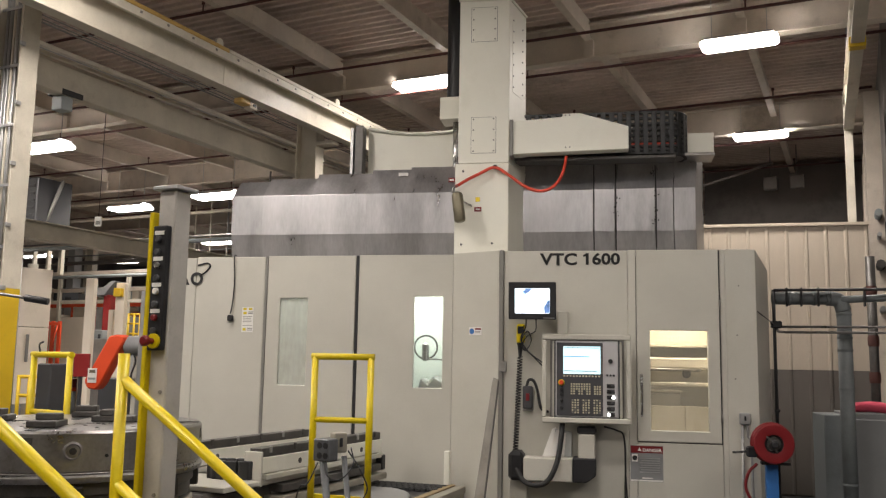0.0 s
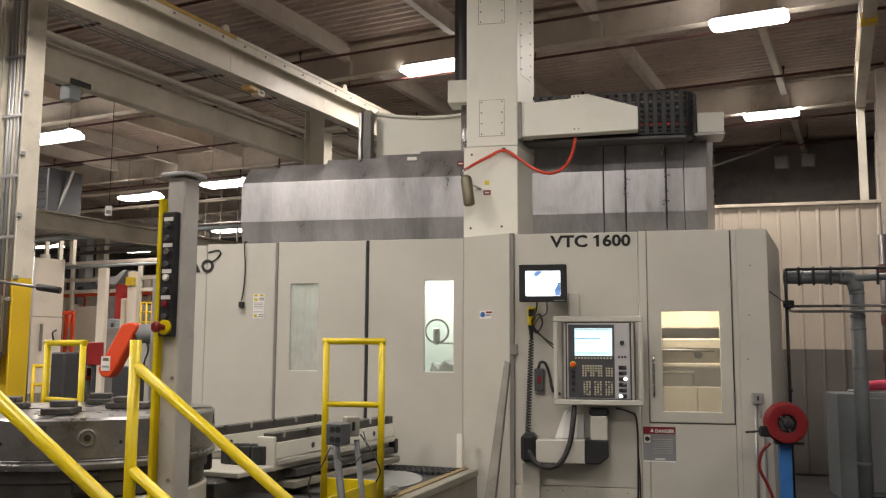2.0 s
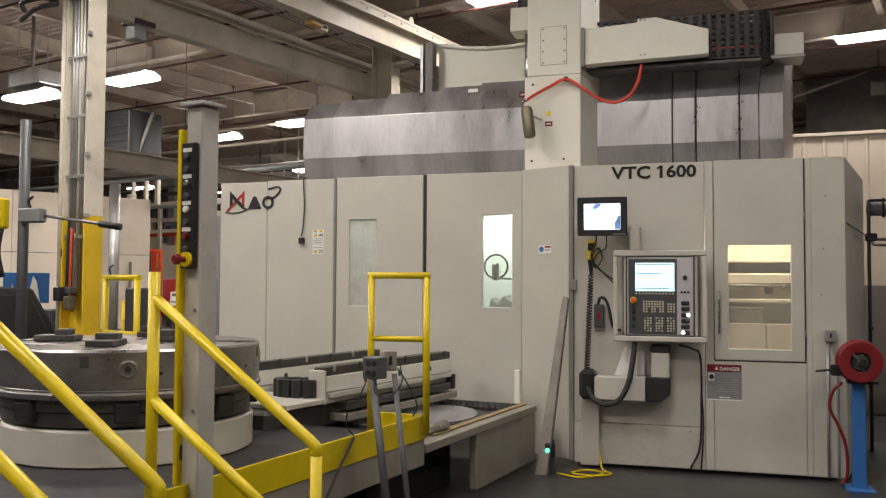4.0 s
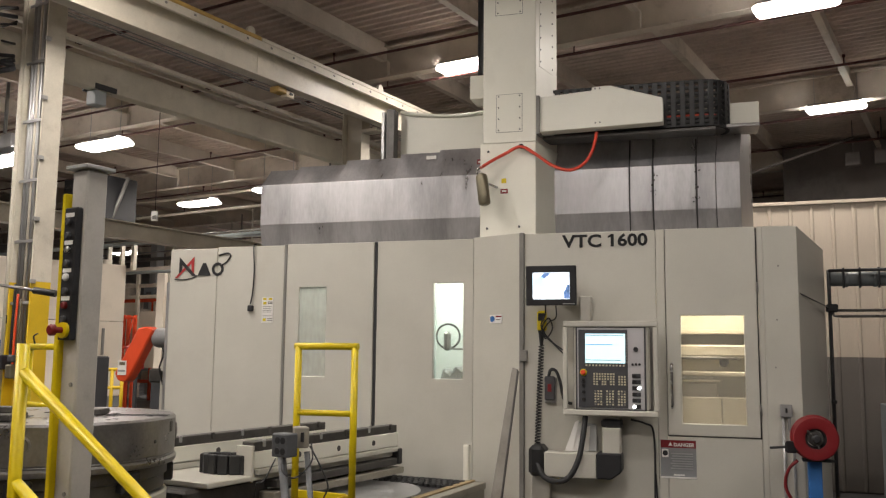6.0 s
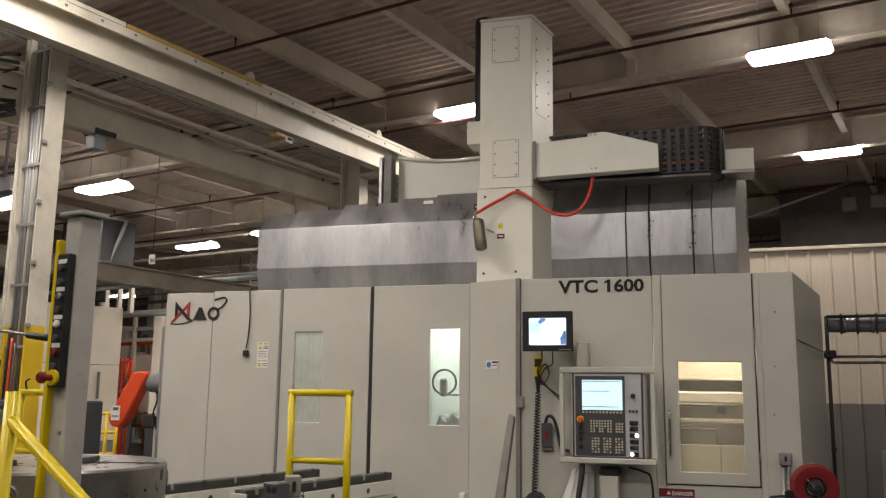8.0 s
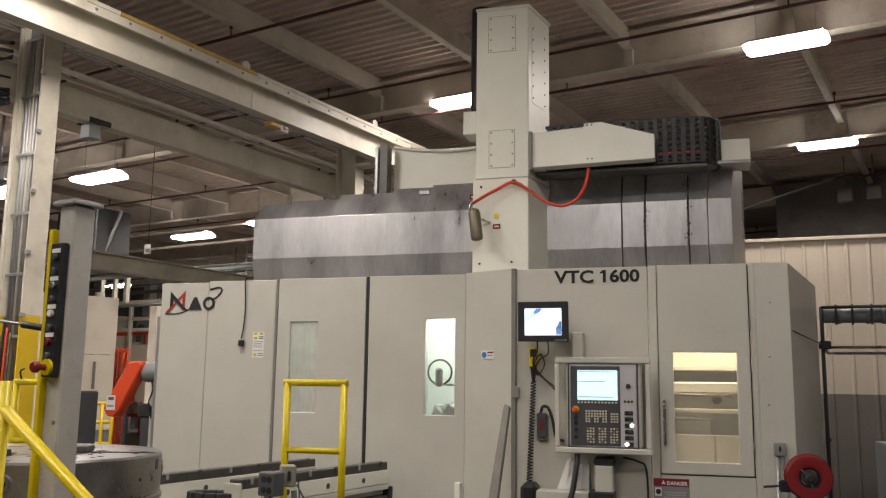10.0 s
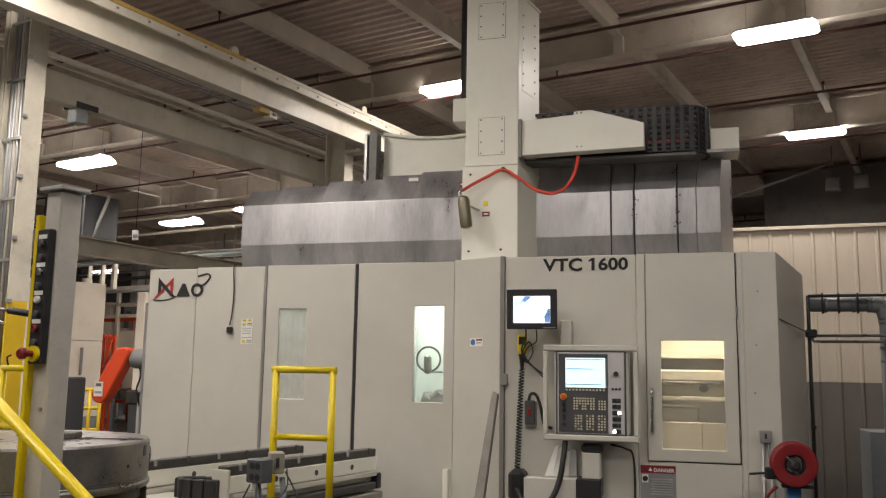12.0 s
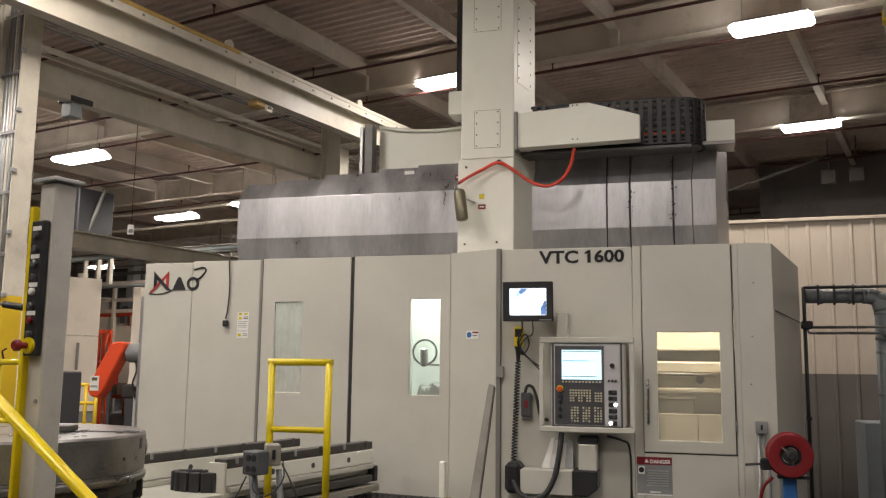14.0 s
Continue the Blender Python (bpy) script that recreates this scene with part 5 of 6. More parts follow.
part("upright", tube([(-0.19, 8.33, 0), (-0.19, 8.33, 2.24)], 0.016, 8), BLACK, blackpipe)
part("top_run", tube([(-0.19, 8.32, 2.235), (2.6, 8.0, 2.24)], 0.014, 8), BLACK, blackpipe)
part("middle_run", tube([(-0.17, 8.32, 1.885), (2.6, 8.0, 1.89)], 0.012, 8), STEEL, blackpipe)
part("middle_run", tube([(-0.1, 8.32, 1.835), (2.6, 8.0, 1.83)], 0.012, 8), STEEL, blackpipe)
part("middle_bend", tube(arc([(-0.17, 8.32, 1.885), (-0.16, 8.3, 1.84), (-0.1, 8.32, 1.835)], 4), 0.012, 8), STEEL, blackpipe)
part("clamp", box(-0.225, -0.13, 8.27, 8.34, 1.87, 1.94, 0.01), BLACK, blackpipe)
part("clamp", box(-0.21, -0.165, 8.3, 8.36, 1.08, 1.11, 0.006), BLACK, blackpipe)
part("tie_wire", tube([(-0.57, 6.99, 1.95), (-0.2, 8.3, 1.91)], 0.005, 6), BLACK, blackpipe)
for x in (-0.08, 0.05, 0.2, 0.6):
    part("strap", box(x, x + 0.015, 8.29 - 0.1 * x, 8.34 - 0.1 * x, 2.08, 2.26, 0.004), BLACK, blackpipe)
cab = thing("grey_cabinet", "dark grey metal cabinet beside the partition", "cabinet", (0.95, 9.2, 0))
part("body", box(0.62, 1.7, 9.02, 9.6, 0.03, 1.06, 0.008), CABINET_GREY, cab)
part("side_box", box(0.38, 0.6, 9.0, 9.5, 0.0, 1.04, 0.008), DUCT_GREY, cab)
part("door", box(0.66, 1.66, 9.0, 9.02, 0.08, 1.0, 0.006), CABINET_GREY, cab)
fold = thing("plastic_bundle", "pink red folded plastic sheet on the grey cabinet", "plastic sheet", (1.0, 9.3, 1.06))
part("bundle", tube(arc([(0.68, 9.1, 1.115), (0.85, 9.12, 1.12), (1.05, 9.1, 1.11), (1.4, 9.14, 1.12)], 5), 0.05, 10), PINK, fold)
part("fold", tube(arc([(0.7, 9.2, 1.11), (0.9, 9.22, 1.13), (1.2, 9.2, 1.1), (1.5, 9.24, 1.12)], 5), 0.045, 10), PINK, fold)

# ---- loading platform before the machine ----
PLAT = Matrix.Translation((-3.24, 4.85, 0)) @ Matrix.Rotation(radians(-9), 4, "Z")
DZ = 0.55
platform = thing("loading_platform", "dark steel loading platform with yellow toe boards", "platform", (-4.5, 4, 0))
part("deck", moved(box(-4.2, -0.012, -3.4, -0.05, DZ - 0.03, DZ, 0.003), PLAT), DECK_PLATE, platform)
part("skirt", moved(box(-0.04, -0.005, -3.4, 0.0, 0.36, DZ - 0.032, 0.004), PLAT), SHADED_DIRTY_PAINT, platform)
part("toe_board", moved(box(-0.012, 0.0, -2.25, 0.0, DZ - 0.03, DZ + 0.115, 0.003), PLAT), YELLOW, platform, "yellow toe board")
part("toe_board", moved(box(-0.36, -0.015, -0.05, -0.038, DZ - 0.02, DZ + 0.12, 0.003), PLAT), YELLOW, platform, "yellow toe board")
for x, y in ((-0.1, -0.4), (-0.1, -1.8), (-2.4, -0.4), (-2.4, -3.0), (-0.1, -3.2)):
    part("leg", moved(box(x - 0.05, x + 0.05, y - 0.05, y + 0.05, 0, DZ - 0.032, 0.005), PLAT), DARKGREY, platform)
part("diagonal_cable", tube([(-3.36, 4.0, 0.66), (-3.3, 3.3, 0.3), (-3.25, 3.1, 0.2)], 0.008, 6), BLACK, platform)

WOOD_TAN = material("tan_edge_strip", (0.30, 0.22, 0.11), 0.6, var=0.3, scale=5, bump=0.05)
# base of the shuttle, in front of the sliding doors
BASE = Matrix.Translation((-2.945, 6.88, 0)) @ Matrix.Rotation(radians(-9), 4, "Z")
shuttle = thing("pallet_shuttle", "cream pallet shuttle base with rails before the sliding doors", "pallet shuttle", (-3.5, 6, 0))
part("base_side", moved(box(-0.06, 0.0, -1.2, 0.0, 0.03, 0.42, 0.005), BASE), SHADED_DIRTY_PAINT, shuttle)
part("base_cap", moved(box(-0.16, 0.012, -2.0, 0.0, 0.42, 0.475, 0.005), BASE), SHADED_DIRTY_PAINT, shuttle)
part("base_edge", moved(box(-0.13, -0.07, -1.7, -0.02, 0.475, 0.487, 0.003), BASE), WOOD_TAN, shuttle, "worn tan edge strip")
# black block put in for the shade inside the base opening
part("base_opening_shade", moved(box(-0.5, -0.3, -2.1, -1.0, 0.0, 0.4, 0.004), BASE), BLACK, shuttle)
part("base_front", moved(box(-2.6, -0.16, -2.02, -1.98, 0.3, 0.475, 0.004), BASE), SHADED_DIRTY_PAINT, shuttle)
part("base_deck", moved(box(-2.6, -0.165, -1.97, -0.02, 0.43, 0.47, 0.004), BASE), DECK_PLATE, shuttle)
part("turntable_disc", moved(lathe([(0.62, 0), (0.62, 0.012), (0.60, 0.016)], 48, (-0.78, -0.95, 0.473)), BASE), GALV, shuttle, "worn steel disc")
part("disc_slot", moved(lathe([(0.66, 0), (0.66, 0.006), (0.625, 0.006)], 48, (-0.78, -0.95, 0.471)), BASE), BLACK, shuttle)
part("roller", moved(tube([(-0.16, -2.06, 0.515), (-0.1, -1.5, 0.515)], 0.034, 12), BASE), CHROME, shuttle)
part("guide_post", moved(box(-0.16, -0.11, -0.07, -0.02, 0.475, 0.76, 0.006), BASE), LAMPLIT_PALE, shuttle, "short cream post")
mat = thing("rubber_mat", "black perforated rubber mat on the shuttle deck", "mat", (-3.3, 6.45, 0.48), kind="stuff")
b = bmesh.new()
for i in range(13):
    for j in range(6):
        x, y = -0.75 + 0.05 * i + 0.02 * (j % 2), -0.42 + 0.055 * j
        lathe([(0.016, 0), (0.026, 0.0), (0.024, 0.022), (0.016, 0.022)], 6, (x, y, 0.472), b)
moved(b, BASE)
part("mat_rings", b, RUBBER, mat)

# rails of the shuttle
RAIL = Matrix.Translation((-3.63, 6.75, 0)) @ Matrix.Rotation(radians(-13), 4, "Z")
rails = thing("shuttle_rails", "cream shuttle rail frame with dark guide strips", "rail frame", (-3.9, 6, 0.5))
for x0, far, L, nm in ((0.0, 0.0, 1.7, "front_rail"), (-0.62, -0.12, 2.15, "rear_rail")):
    a = part(nm, moved(box(x0 - 0.12, x0, far - L, far, 0.74, 0.845, 0.005), RAIL), LAMPLIT_PALE, rails)
    part("guide_strip", moved(box(x0 - 0.105, x0 - 0.012, far - L, far, 0.846, 0.905, 0.004), RAIL), STEEL_DARK, a)
    part("lower_web", moved(box(x0 - 0.09, x0 - 0.03, far - L, far, 0.66, 0.74, 0.004), RAIL), PAINT, a)
    part("lower_flange", moved(box(x0 - 0.1, x0 + 0.02, far - L + 0.02, far, 0.70, 0.735, 0.004), RAIL), PAINT, a)
    for k in range(6):
        part("clamp_bolt", moved(box(x0 - 0.02, x0 - 0.002, far - 0.11 - k * 0.3, far - 0.085 - k * 0.3, 0.87, 0.915, 0.004), RAIL), GALV if k % 2 else STEEL_DARK, a)
    for k in range(3):
        part("hole", moved(lathe([(0.02, 0), (0.02, 0.003)], 14), RAIL @ Matrix.Translation((x0 + 0.001, far - 0.35 - 0.45 * k, 0.79)) @ Matrix.Rotation(radians(90), 4, "Y")), STEEL_DARK, a)
part("under_frame", moved(box(-0.7, 0.03, -1.5, -0.05, 0.6, 0.655, 0.006), RAIL), STEEL_DARK, rails)
part("under_beam", moved(box(-0.1, 0.05, -1.55, 0.02, 0.53, 0.58, 0.006), RAIL), SHADED_DIRTY_PAINT, rails)
part("carriage", moved(box(-0.75, -0.08, -2.2, -1.45, 0.49, 0.66, 0.02), RAIL), STEEL_DARK, rails)
part("end_stop", moved(box(-0.06, 0.03, -0.03, 0.025, 0.6, 0.72, 0.006), RAIL), BLACK, rails)
part("table_plate", moved(box(-0.62, 0.0, -2.1, -1.6, 0.665, 0.7, 0.006), RAIL), PAINT, rails)
part("end_plate", moved(box(-0.13, 0.006, -1.725, -1.702, 0.66, 0.885, 0.004), RAIL), PAINT, rails)
cc = thing("cable_carrier", "short black cable carrier curl on the shuttle plate", "cable chain", (-4.25, 5.23, 0.7))
lk = mesh_of("link", box(-0.034, 0.034, -0.02, 0.02, 0, 0.12, 0.005), RUBBER)
for k in range(13):
    a = 2 * math.pi * k / 13
    piece("link", lk, cc, Matrix.Translation((-4.23 + 0.16 * math.cos(a), 5.14 + 0.08 * math.sin(a), 0.702)) @ Matrix.Rotation(a + math.pi / 2, 4, "Z"))

# the big chuck table
CC = (-4.70, 3.97)
chuck = thing("chuck_table", "large round steel chuck table with jaws on a cream pedestal", "chuck table", (CC[0], CC[1], DZ))
part("pedestal", lathe([(0.655, 0.0), (0.672, 0.01), (0.672, 0.175), (0.66, 0.185)], 72, (*CC, DZ)), PAINT, chuck, "cream painted pedestal ring")
part("lower_body", lathe([(0.62, 0.185), (0.655, 0.2), (0.655, 0.265), (0.67, 0.275), (0.67, 0.332)], 72, (*CC, DZ)), STEEL_DARK, chuck)
part("flange", lathe([(0.68, 0.332), (0.706, 0.336), (0.713, 0.346), (0.713, 0.362), (0.7, 0.372), (0.704, 0.38), (0.698, 0.386)], 72, (*CC, DZ)), STEEL, chuck)
part("body", lathe([(0.70, 0.386), (0.704, 0.39), (0.704, 0.568), (0.694, 0.58), (0.2, 0.582)], 72, (*CC, DZ)), STEEL, chuck, "turned steel body with oily marks")
TZ, JAW_TURN = DZ + 0.582, 18.5
for k in range(4):
    a = radians(JAW_TURN + 90 * k)
    m = Matrix.Translation((*CC, TZ)) @ Matrix.Rotation(a, 4, "Z")
    part("slot", moved(box(0.12, 0.69, -0.022, 0.022, 0.0005, 0.003, 0), m), BLACK, chuck)
    m = m @ Matrix.Translation((-0.17 if k == 0 else 0, 0, 0))
    jw = part("jaw", moved(box(0.3, 0.52, -0.07, 0.07, 0.003, 0.034, 0.004), m), STEEL_DARK, chuck)
    part("jaw_step", moved(box(0.34, 0.41, -0.06, 0.06, 0.034, 0.066, 0.004), m), STEEL_DARK, jw)
    m = Matrix.Translation((*CC, TZ)) @ Matrix.Rotation(a, 4, "Z")
    part("slot_mouth", moved(box(0.70, 0.7065, -0.022, 0.022, -0.085, -0.03, 0.012), m), STEEL_DARK, chuck)
for k in range(8):
    a = radians(-55 + 45 * k)
    m = Matrix.Translation((*CC, TZ)) @ Matrix.Rotation(a, 4, "Z")
    if k % 2 == 0:
        c = part("boss", moved(lathe([(0.045, 0), (0.045, 0.006), (0.036, 0.009), (0.03, 0.003)], 24), m @ Matrix.Translation((0.703, 0, -0.095)) @ Matrix.Rotation(radians(90), 4, "Y")), STEEL, chuck)
        part("boss_hole", moved(lathe([(0.017, 0), (0.017, 0.011)], 12), m @ Matrix.Translation((0.703, 0, -0.095)) @ Matrix.Rotation(radians(90), 4, "Y")), BLACK, c)
    part("lock_block", moved(box(0.62, 0.70, -0.06, 0.06, -0.36, -0.26, 0.01), m), BLACK, chuck)
    part("small_hole", moved(lathe([(0.009, 0), (0.009, 0.003)], 10), m @ Matrix.Rotation(0.22, 4, "Z") @ Matrix.Translation((0.7035, 0, -0.12)) @ Matrix.Rotation(radians(90), 4, "Y")), BLACK, chuck)
random.seed(3)
plate_holes = bmesh.new()
for k in range(44):
    a, r = random.uniform(-2.2, 0.6), random.uniform(0.2, 0.62)
    lathe([(0.012, 0), (0.012, 0.0015)], 8, (CC[0] + r * math.cos(a), CC[1] + r * math.sin(a), TZ + 0.0006), plate_holes)
tagged(part("top_holes", plate_holes, BLACK, chuck), "small drilled holes", kind="stuff")


# ---- rails, post and stands ----
def rail_tube(name, pts, parent, r=0.021, mt=YELLOW):
    return part(name, tube(pts, r, 12), mt, parent)


gate = thing("guard_rail", "yellow tube guard rail frame on the platform edge", "guard rail", (-3.4, 4.757, DZ), "yellow guard rails")
rail_tube("post", [(-3.564, 4.757, DZ + 0.01), (-3.564, 4.757, 1.513)], gate)
rail_tube("post", [(-3.208, 4.76, DZ + 0.01), (-3.208, 4.76, 1.513)], gate)
rail_tube("top_rail", [(-3.585, 4.757, 1.513), (-3.187, 4.76, 1.513)], gate)
rail_tube("middle_rail", [(-3.564, 4.757, 1.128), (-3.208, 4.76, 1.128)], gate, 0.018)
far_gate = thing("guard_rail", "yellow tube guard rail frame behind the chuck table", "guard rail", (-5.38, 4.77, DZ), "yellow guard rails")
rail_tube("post", [(-5.565, 4.85, DZ), (-5.565, 4.85, 1.495)], far_gate)
rail_tube("post", [(-5.195, 4.69, DZ), (-5.195, 4.69, 1.495)], far_gate)
rail_tube("top_rail", [(-5.585, 4.86, 1.495), (-5.175, 4.68, 1.495)], far_gate)
rail_tube("middle_rail", [(-5.565, 4.85, 1.12), (-5.195, 4.69, 1.12)], far_gate, 0.018)
part("clip", tube(arc([(-5.5, 4.82, 1.5), (-5.5, 4.8, 1.56), (-5.47, 4.8, 1.58)], 4), 0.006, 6), BLACK, far_gate)
stair_a = thing("stair_rail", "yellow tube stair handrail sloping down from the platform", "stair rail", (-3.6, 2.6, 0), "yellow stair rails")
A0, A1 = Vector((-3.6, 2.6, 0)), Vector((-2.89, 2.53, 0))
rail_tube("top_post", [A0 + Vector((0, 0, 0.3)), A0 + Vector((0, 0, 1.5))], stair_a, 0.0225)
rail_tube("hand_rail", [A0 + Vector((0, 0, 1.405))] + arc([A1 + (A0 - A1) * 0.03 + Vector((0, 0, 0.895 + 0.015)), A1 + Vector((0, 0, 0.895 - 0.006)), A1 + Vector((0, 0, 0.895 - 0.03))], 4), stair_a)
rail_tube("middle_rail", [A0 + Vector((0, 0, 1.02)), A1 + Vector((0, 0, 0.525))], stair_a)
rail_tube("end_post", [A1, A1 + Vector((0, 0, 0.895 - 0.03))], stair_a)
stair_b = thing("stair_rail", "yellow tube stair handrail with a guard rail running off", "stair rail", (-3.62, 1.75, 0), "yellow stair rails")
B0, B1 = Vector((-3.63, 1.755, 0)), Vector((-3.03, 1.82, 0))
rail_tube("top_post", [B0 + Vector((0, 0, 0.0)), B0 + Vector((0, 0, 1.5))], stair_b, 0.0225)
rail_tube("hand_rail", [B0 + Vector((0, 0, 1.405))] + arc([B1 + (B0 - B1) * 0.03 + Vector((0, 0, 0.905 + 0.015)), B1 + Vector((0, 0, 0.905 - 0.006)), B1 + Vector((0, 0, 0.905 - 0.03))], 4), stair_b)
rail_tube("middle_rail", [B0 + Vector((0, 0, 1.05)), B1 + Vector((0, 0, 0.55))], stair_b)
rail_tube("end_post", [B1, B1 + Vector((0, 0, 0.905 - 0.03))], stair_b)
rail_tube("guard_tube", [B0 + Vector((0, 0, 1.49)), B0 + Vector((-0.04, 0.02, 1.49))], stair_b)
rail_tube("guard_tube", [B0 + Vector((0, 0, 1.13)), B0 + Vector((-1.4, 0.25, 1.13))], stair_b, 0.02)

GP = Matrix.Translation((-3.555, 2.845, 0)) @ HALL
post = thing("light_curtain_post", "grey square steel post with button panel and yellow light bar", "post", (-3.555, 2.845, DZ))
part("tube", moved(box(-0.046, 0.046, -0.046, 0.046, DZ, 2.17, 0.006), GP), material("grey_post_paint", (0.46, 0.44, 0.405), 0.45, var=0.12, scale=4, bump=0.03, stain=(0.22, 0.2, 0.17), stain_amount=0.4), post)
part("cap", moved(box(-0.066, 0.066, -0.066, 0.066, 2.172, 2.188, 0.003), GP), GALV, post)
part("light_bar", moved(box(-0.074, -0.05, -0.066, -0.03, DZ + 0.1, 2.08, 0.004), GP), YELLOW, post, "yellow light curtain bar")
part("bar_bracket", moved(box(-0.078, -0.045, -0.05, -0.028, 0.75, 0.81, 0.004), GP), BLACK, post)
pn = part("button_panel", moved(box(-0.042, 0.034, -0.075, -0.0465, 1.515, 2.02, 0.005), GP), BLACK, post)
for k in range(9):
    z = 1.99 - 0.053 * k
    if k % 2 == 0:
        part("tag", moved(box(-0.028, 0.02, -0.078, -0.0755, z - 0.008, z + 0.008, 0), GP), WHITE if k in (0, 2, 4, 6) else GALV, pn)
    if k < 8:
        mt = {2: CHROME, 4: WHITE}.get(k, RED if k == 6 else DARKGREY)
        part("button", moved(lathe([(0.014, 0), (0.014, 0.01), (0.01, 0.014)], 14), GP @ Matrix.Translation((-0.004, -0.0755, z - 0.026)) @ Matrix.Rotation(radians(90), 4, "X")), mt, pn)
part("stop_ring", moved(lathe([(0.03, 0), (0.03, 0.012)], 20), GP @ Matrix.Translation((0.002, -0.076, 1.552)) @ Matrix.Rotation(radians(90), 4, "X")), YELLOW, pn)
part("stop_button", moved(lathe([(0.012, 0), (0.012, 0.03), (0.022, 0.034), (0.022, 0.048), (0.015, 0.055)], 18), GP @ Matrix.Translation((0.0, -0.085, 1.552)) @ Matrix.Rotation(radians(90), 4, "X")), RED, pn)
for z in (0.95, 1.35):
    part("bolt", moved(lathe([(0.008, 0), (0.008, 0.006)], 8), GP @ Matrix.Translation((0.02, -0.046, z)) @ Matrix.Rotation(radians(90), 4, "X")), TRIM, post)

stand = thing("outlet_stand", "grey floor stand with socket boxes and cords", "outlet stand", (-3.2, 3.9, 0))
part("leg", tube([(-3.21, 3.86, 1.04), (-3.06, 3.83, 0.0)], 0.021, 4), STAND_GREY, stand)
part("leg", tube([(-3.13, 3.98, 1.0), (-2.99, 3.93, 0.0)], 0.015, 8), STAND_GREY, stand)
sb = Matrix.Translation((-3.187, 3.87, 1.035)) @ Matrix.Rotation(radians(-20), 4, "Z")
bx = part("socket_box", moved(box(-0.055, 0.045, -0.045, 0.035, -0.05, 0.06, 0.006), sb), STAND_GREY, stand)
for x in (-0.012, 0.025):
    for z in (-0.022, 0.028):
        part("socket", moved(lathe([(0.016, 0), (0.016, 0.003)], 12), sb @ Matrix.Translation((x, -0.045, z)) @ Matrix.Rotation(radians(90), 4, "X")), BLACK, bx)
sb2 = Matrix.Translation((-3.155, 3.96, 1.07)) @ Matrix.Rotation(radians(35), 4, "Z")
b2 = part("switch_box", moved(box(-0.035, 0.035, -0.04, 0.04, -0.05, 0.05, 0.006), sb2), SHADED_DIRTY_PAINT, stand)
part("switch", moved(box(-0.008, 0.008, -0.048, -0.04, -0.02, 0.025, 0.003), sb2), BLACK, b2)
for pts in ([(-3.18, 3.83, 1.0), (-3.16, 3.78, 0.93), (-3.1, 3.8, 0.9), (-3.04, 3.84, 0.97), (-3.07, 3.9, 1.05)],
            [(-3.22, 3.83, 0.98), (-3.26, 3.8, 0.88), (-3.3, 3.8, 0.86), (-3.36, 3.9, 0.74), (-3.36, 4.0, 0.67)],
            [(-3.1, 3.95, 1.03), (-3.03, 3.9, 0.96), (-2.98, 3.9, 0.86), (-3.0, 3.9, 0.8)]):
    part("cord", tube(arc(pts, 5), 0.004, 6), BLACK, stand)

gauge = thing("gauge_stand", "dark upright with a reaching rod and yellow remote", "gauge stand", (-6.76, 5.38, 0))
part("upright", tube([(-6.76, 5.38, 0), (-6.76, 5.38, 2.75)], 0.04, 10), DARKGREY, gauge)
part("clamp_block", box(-6.75, -6.55, 5.3, 5.4, 1.93, 2.04, 0.01), CABINET_GREY, gauge)
part("rod", tube([(-6.6, 5.36, 1.99), (-5.98, 5.5, 1.9)], 0.012, 8), STEEL, gauge)
part("probe", tube([(-6.12, 5.47, 1.92), (-5.95, 5.51, 1.895)], 0.026, 8), BLACK, gauge)
part("remote", box(-6.93, -6.83, 5.24, 5.32, 1.88, 2.12, 0.015), YELLOW, gauge, "yellow hand remote")
part("remote_keys", box(-6.9, -6.86, 5.232, 5.241, 1.95, 2.07, 0.003), BLACK, gauge)
part("remote_cord", tube(arc([(-6.88, 5.28, 1.88), (-6.9, 5.27, 1.7), (-6.88, 5.3, 1.5)], 4), 0.022, 8), BLACK, gauge)
part("lever", tube(arc([(-6.66, 5.34, 2.04), (-6.67, 5.33, 2.1), (-6.63, 5.33, 2.13)], 4), 0.012, 6), BLACK, gauge)

# ---- beyond the platform ----
arm = thing("belt_guard", "orange red slanted belt guard beside the machine", "machine guard", (-6.55, 7.4, 0))
part("guard", prism([(-6.80, 1.25), (-6.76, 1.18), (-6.67, 1.165), (-6.62, 1.22), (-6.40, 1.64), (-6.4, 1.69), (-6.46, 1.71), (-6.56, 1.69)], 7.38, 7.52, "y", 0.015), ORANGE, arm)
g_l = part("notice", box(-6.755, -6.66, 7.372, 7.379, 1.235, 1.375, 0), WHITE, arm)
part("print_bar", box(-6.745, -6.67, 7.369, 7.3715, 1.265, 1.285, 0), PIPE_GREY, g_l)
part("print_bar", box(-6.735, -6.675, 7.369, 7.3715, 1.33, 1.36, 0), BRASS, g_l)
part("motor", moved(lathe([(0.09, 0), (0.095, 0.02), (0.095, 0.22), (0.07, 0.26)], 18), Matrix.Translation((-6.42, 7.5, 1.6)) @ Matrix.Rotation(radians(90), 4, "Y")), CABINET_GREY, arm)
part("gearbox", box(-6.5, -6.3, 7.5, 7.7, 1.16, 1.3, 0.02), STEEL_DARK, arm)
part("conveyor_leg", box(-6.36, -6.26, 7.5, 7.6, 0.0, 1.7, 0.006), PAINT, arm)
part("conveyor_chute", prism([(-6.46, 0.3), (-6.26, 0.3), (-6.26, 1.55), (-6.34, 1.55)], 7.62, 7.95, "y", 0.006), PAINT, arm)
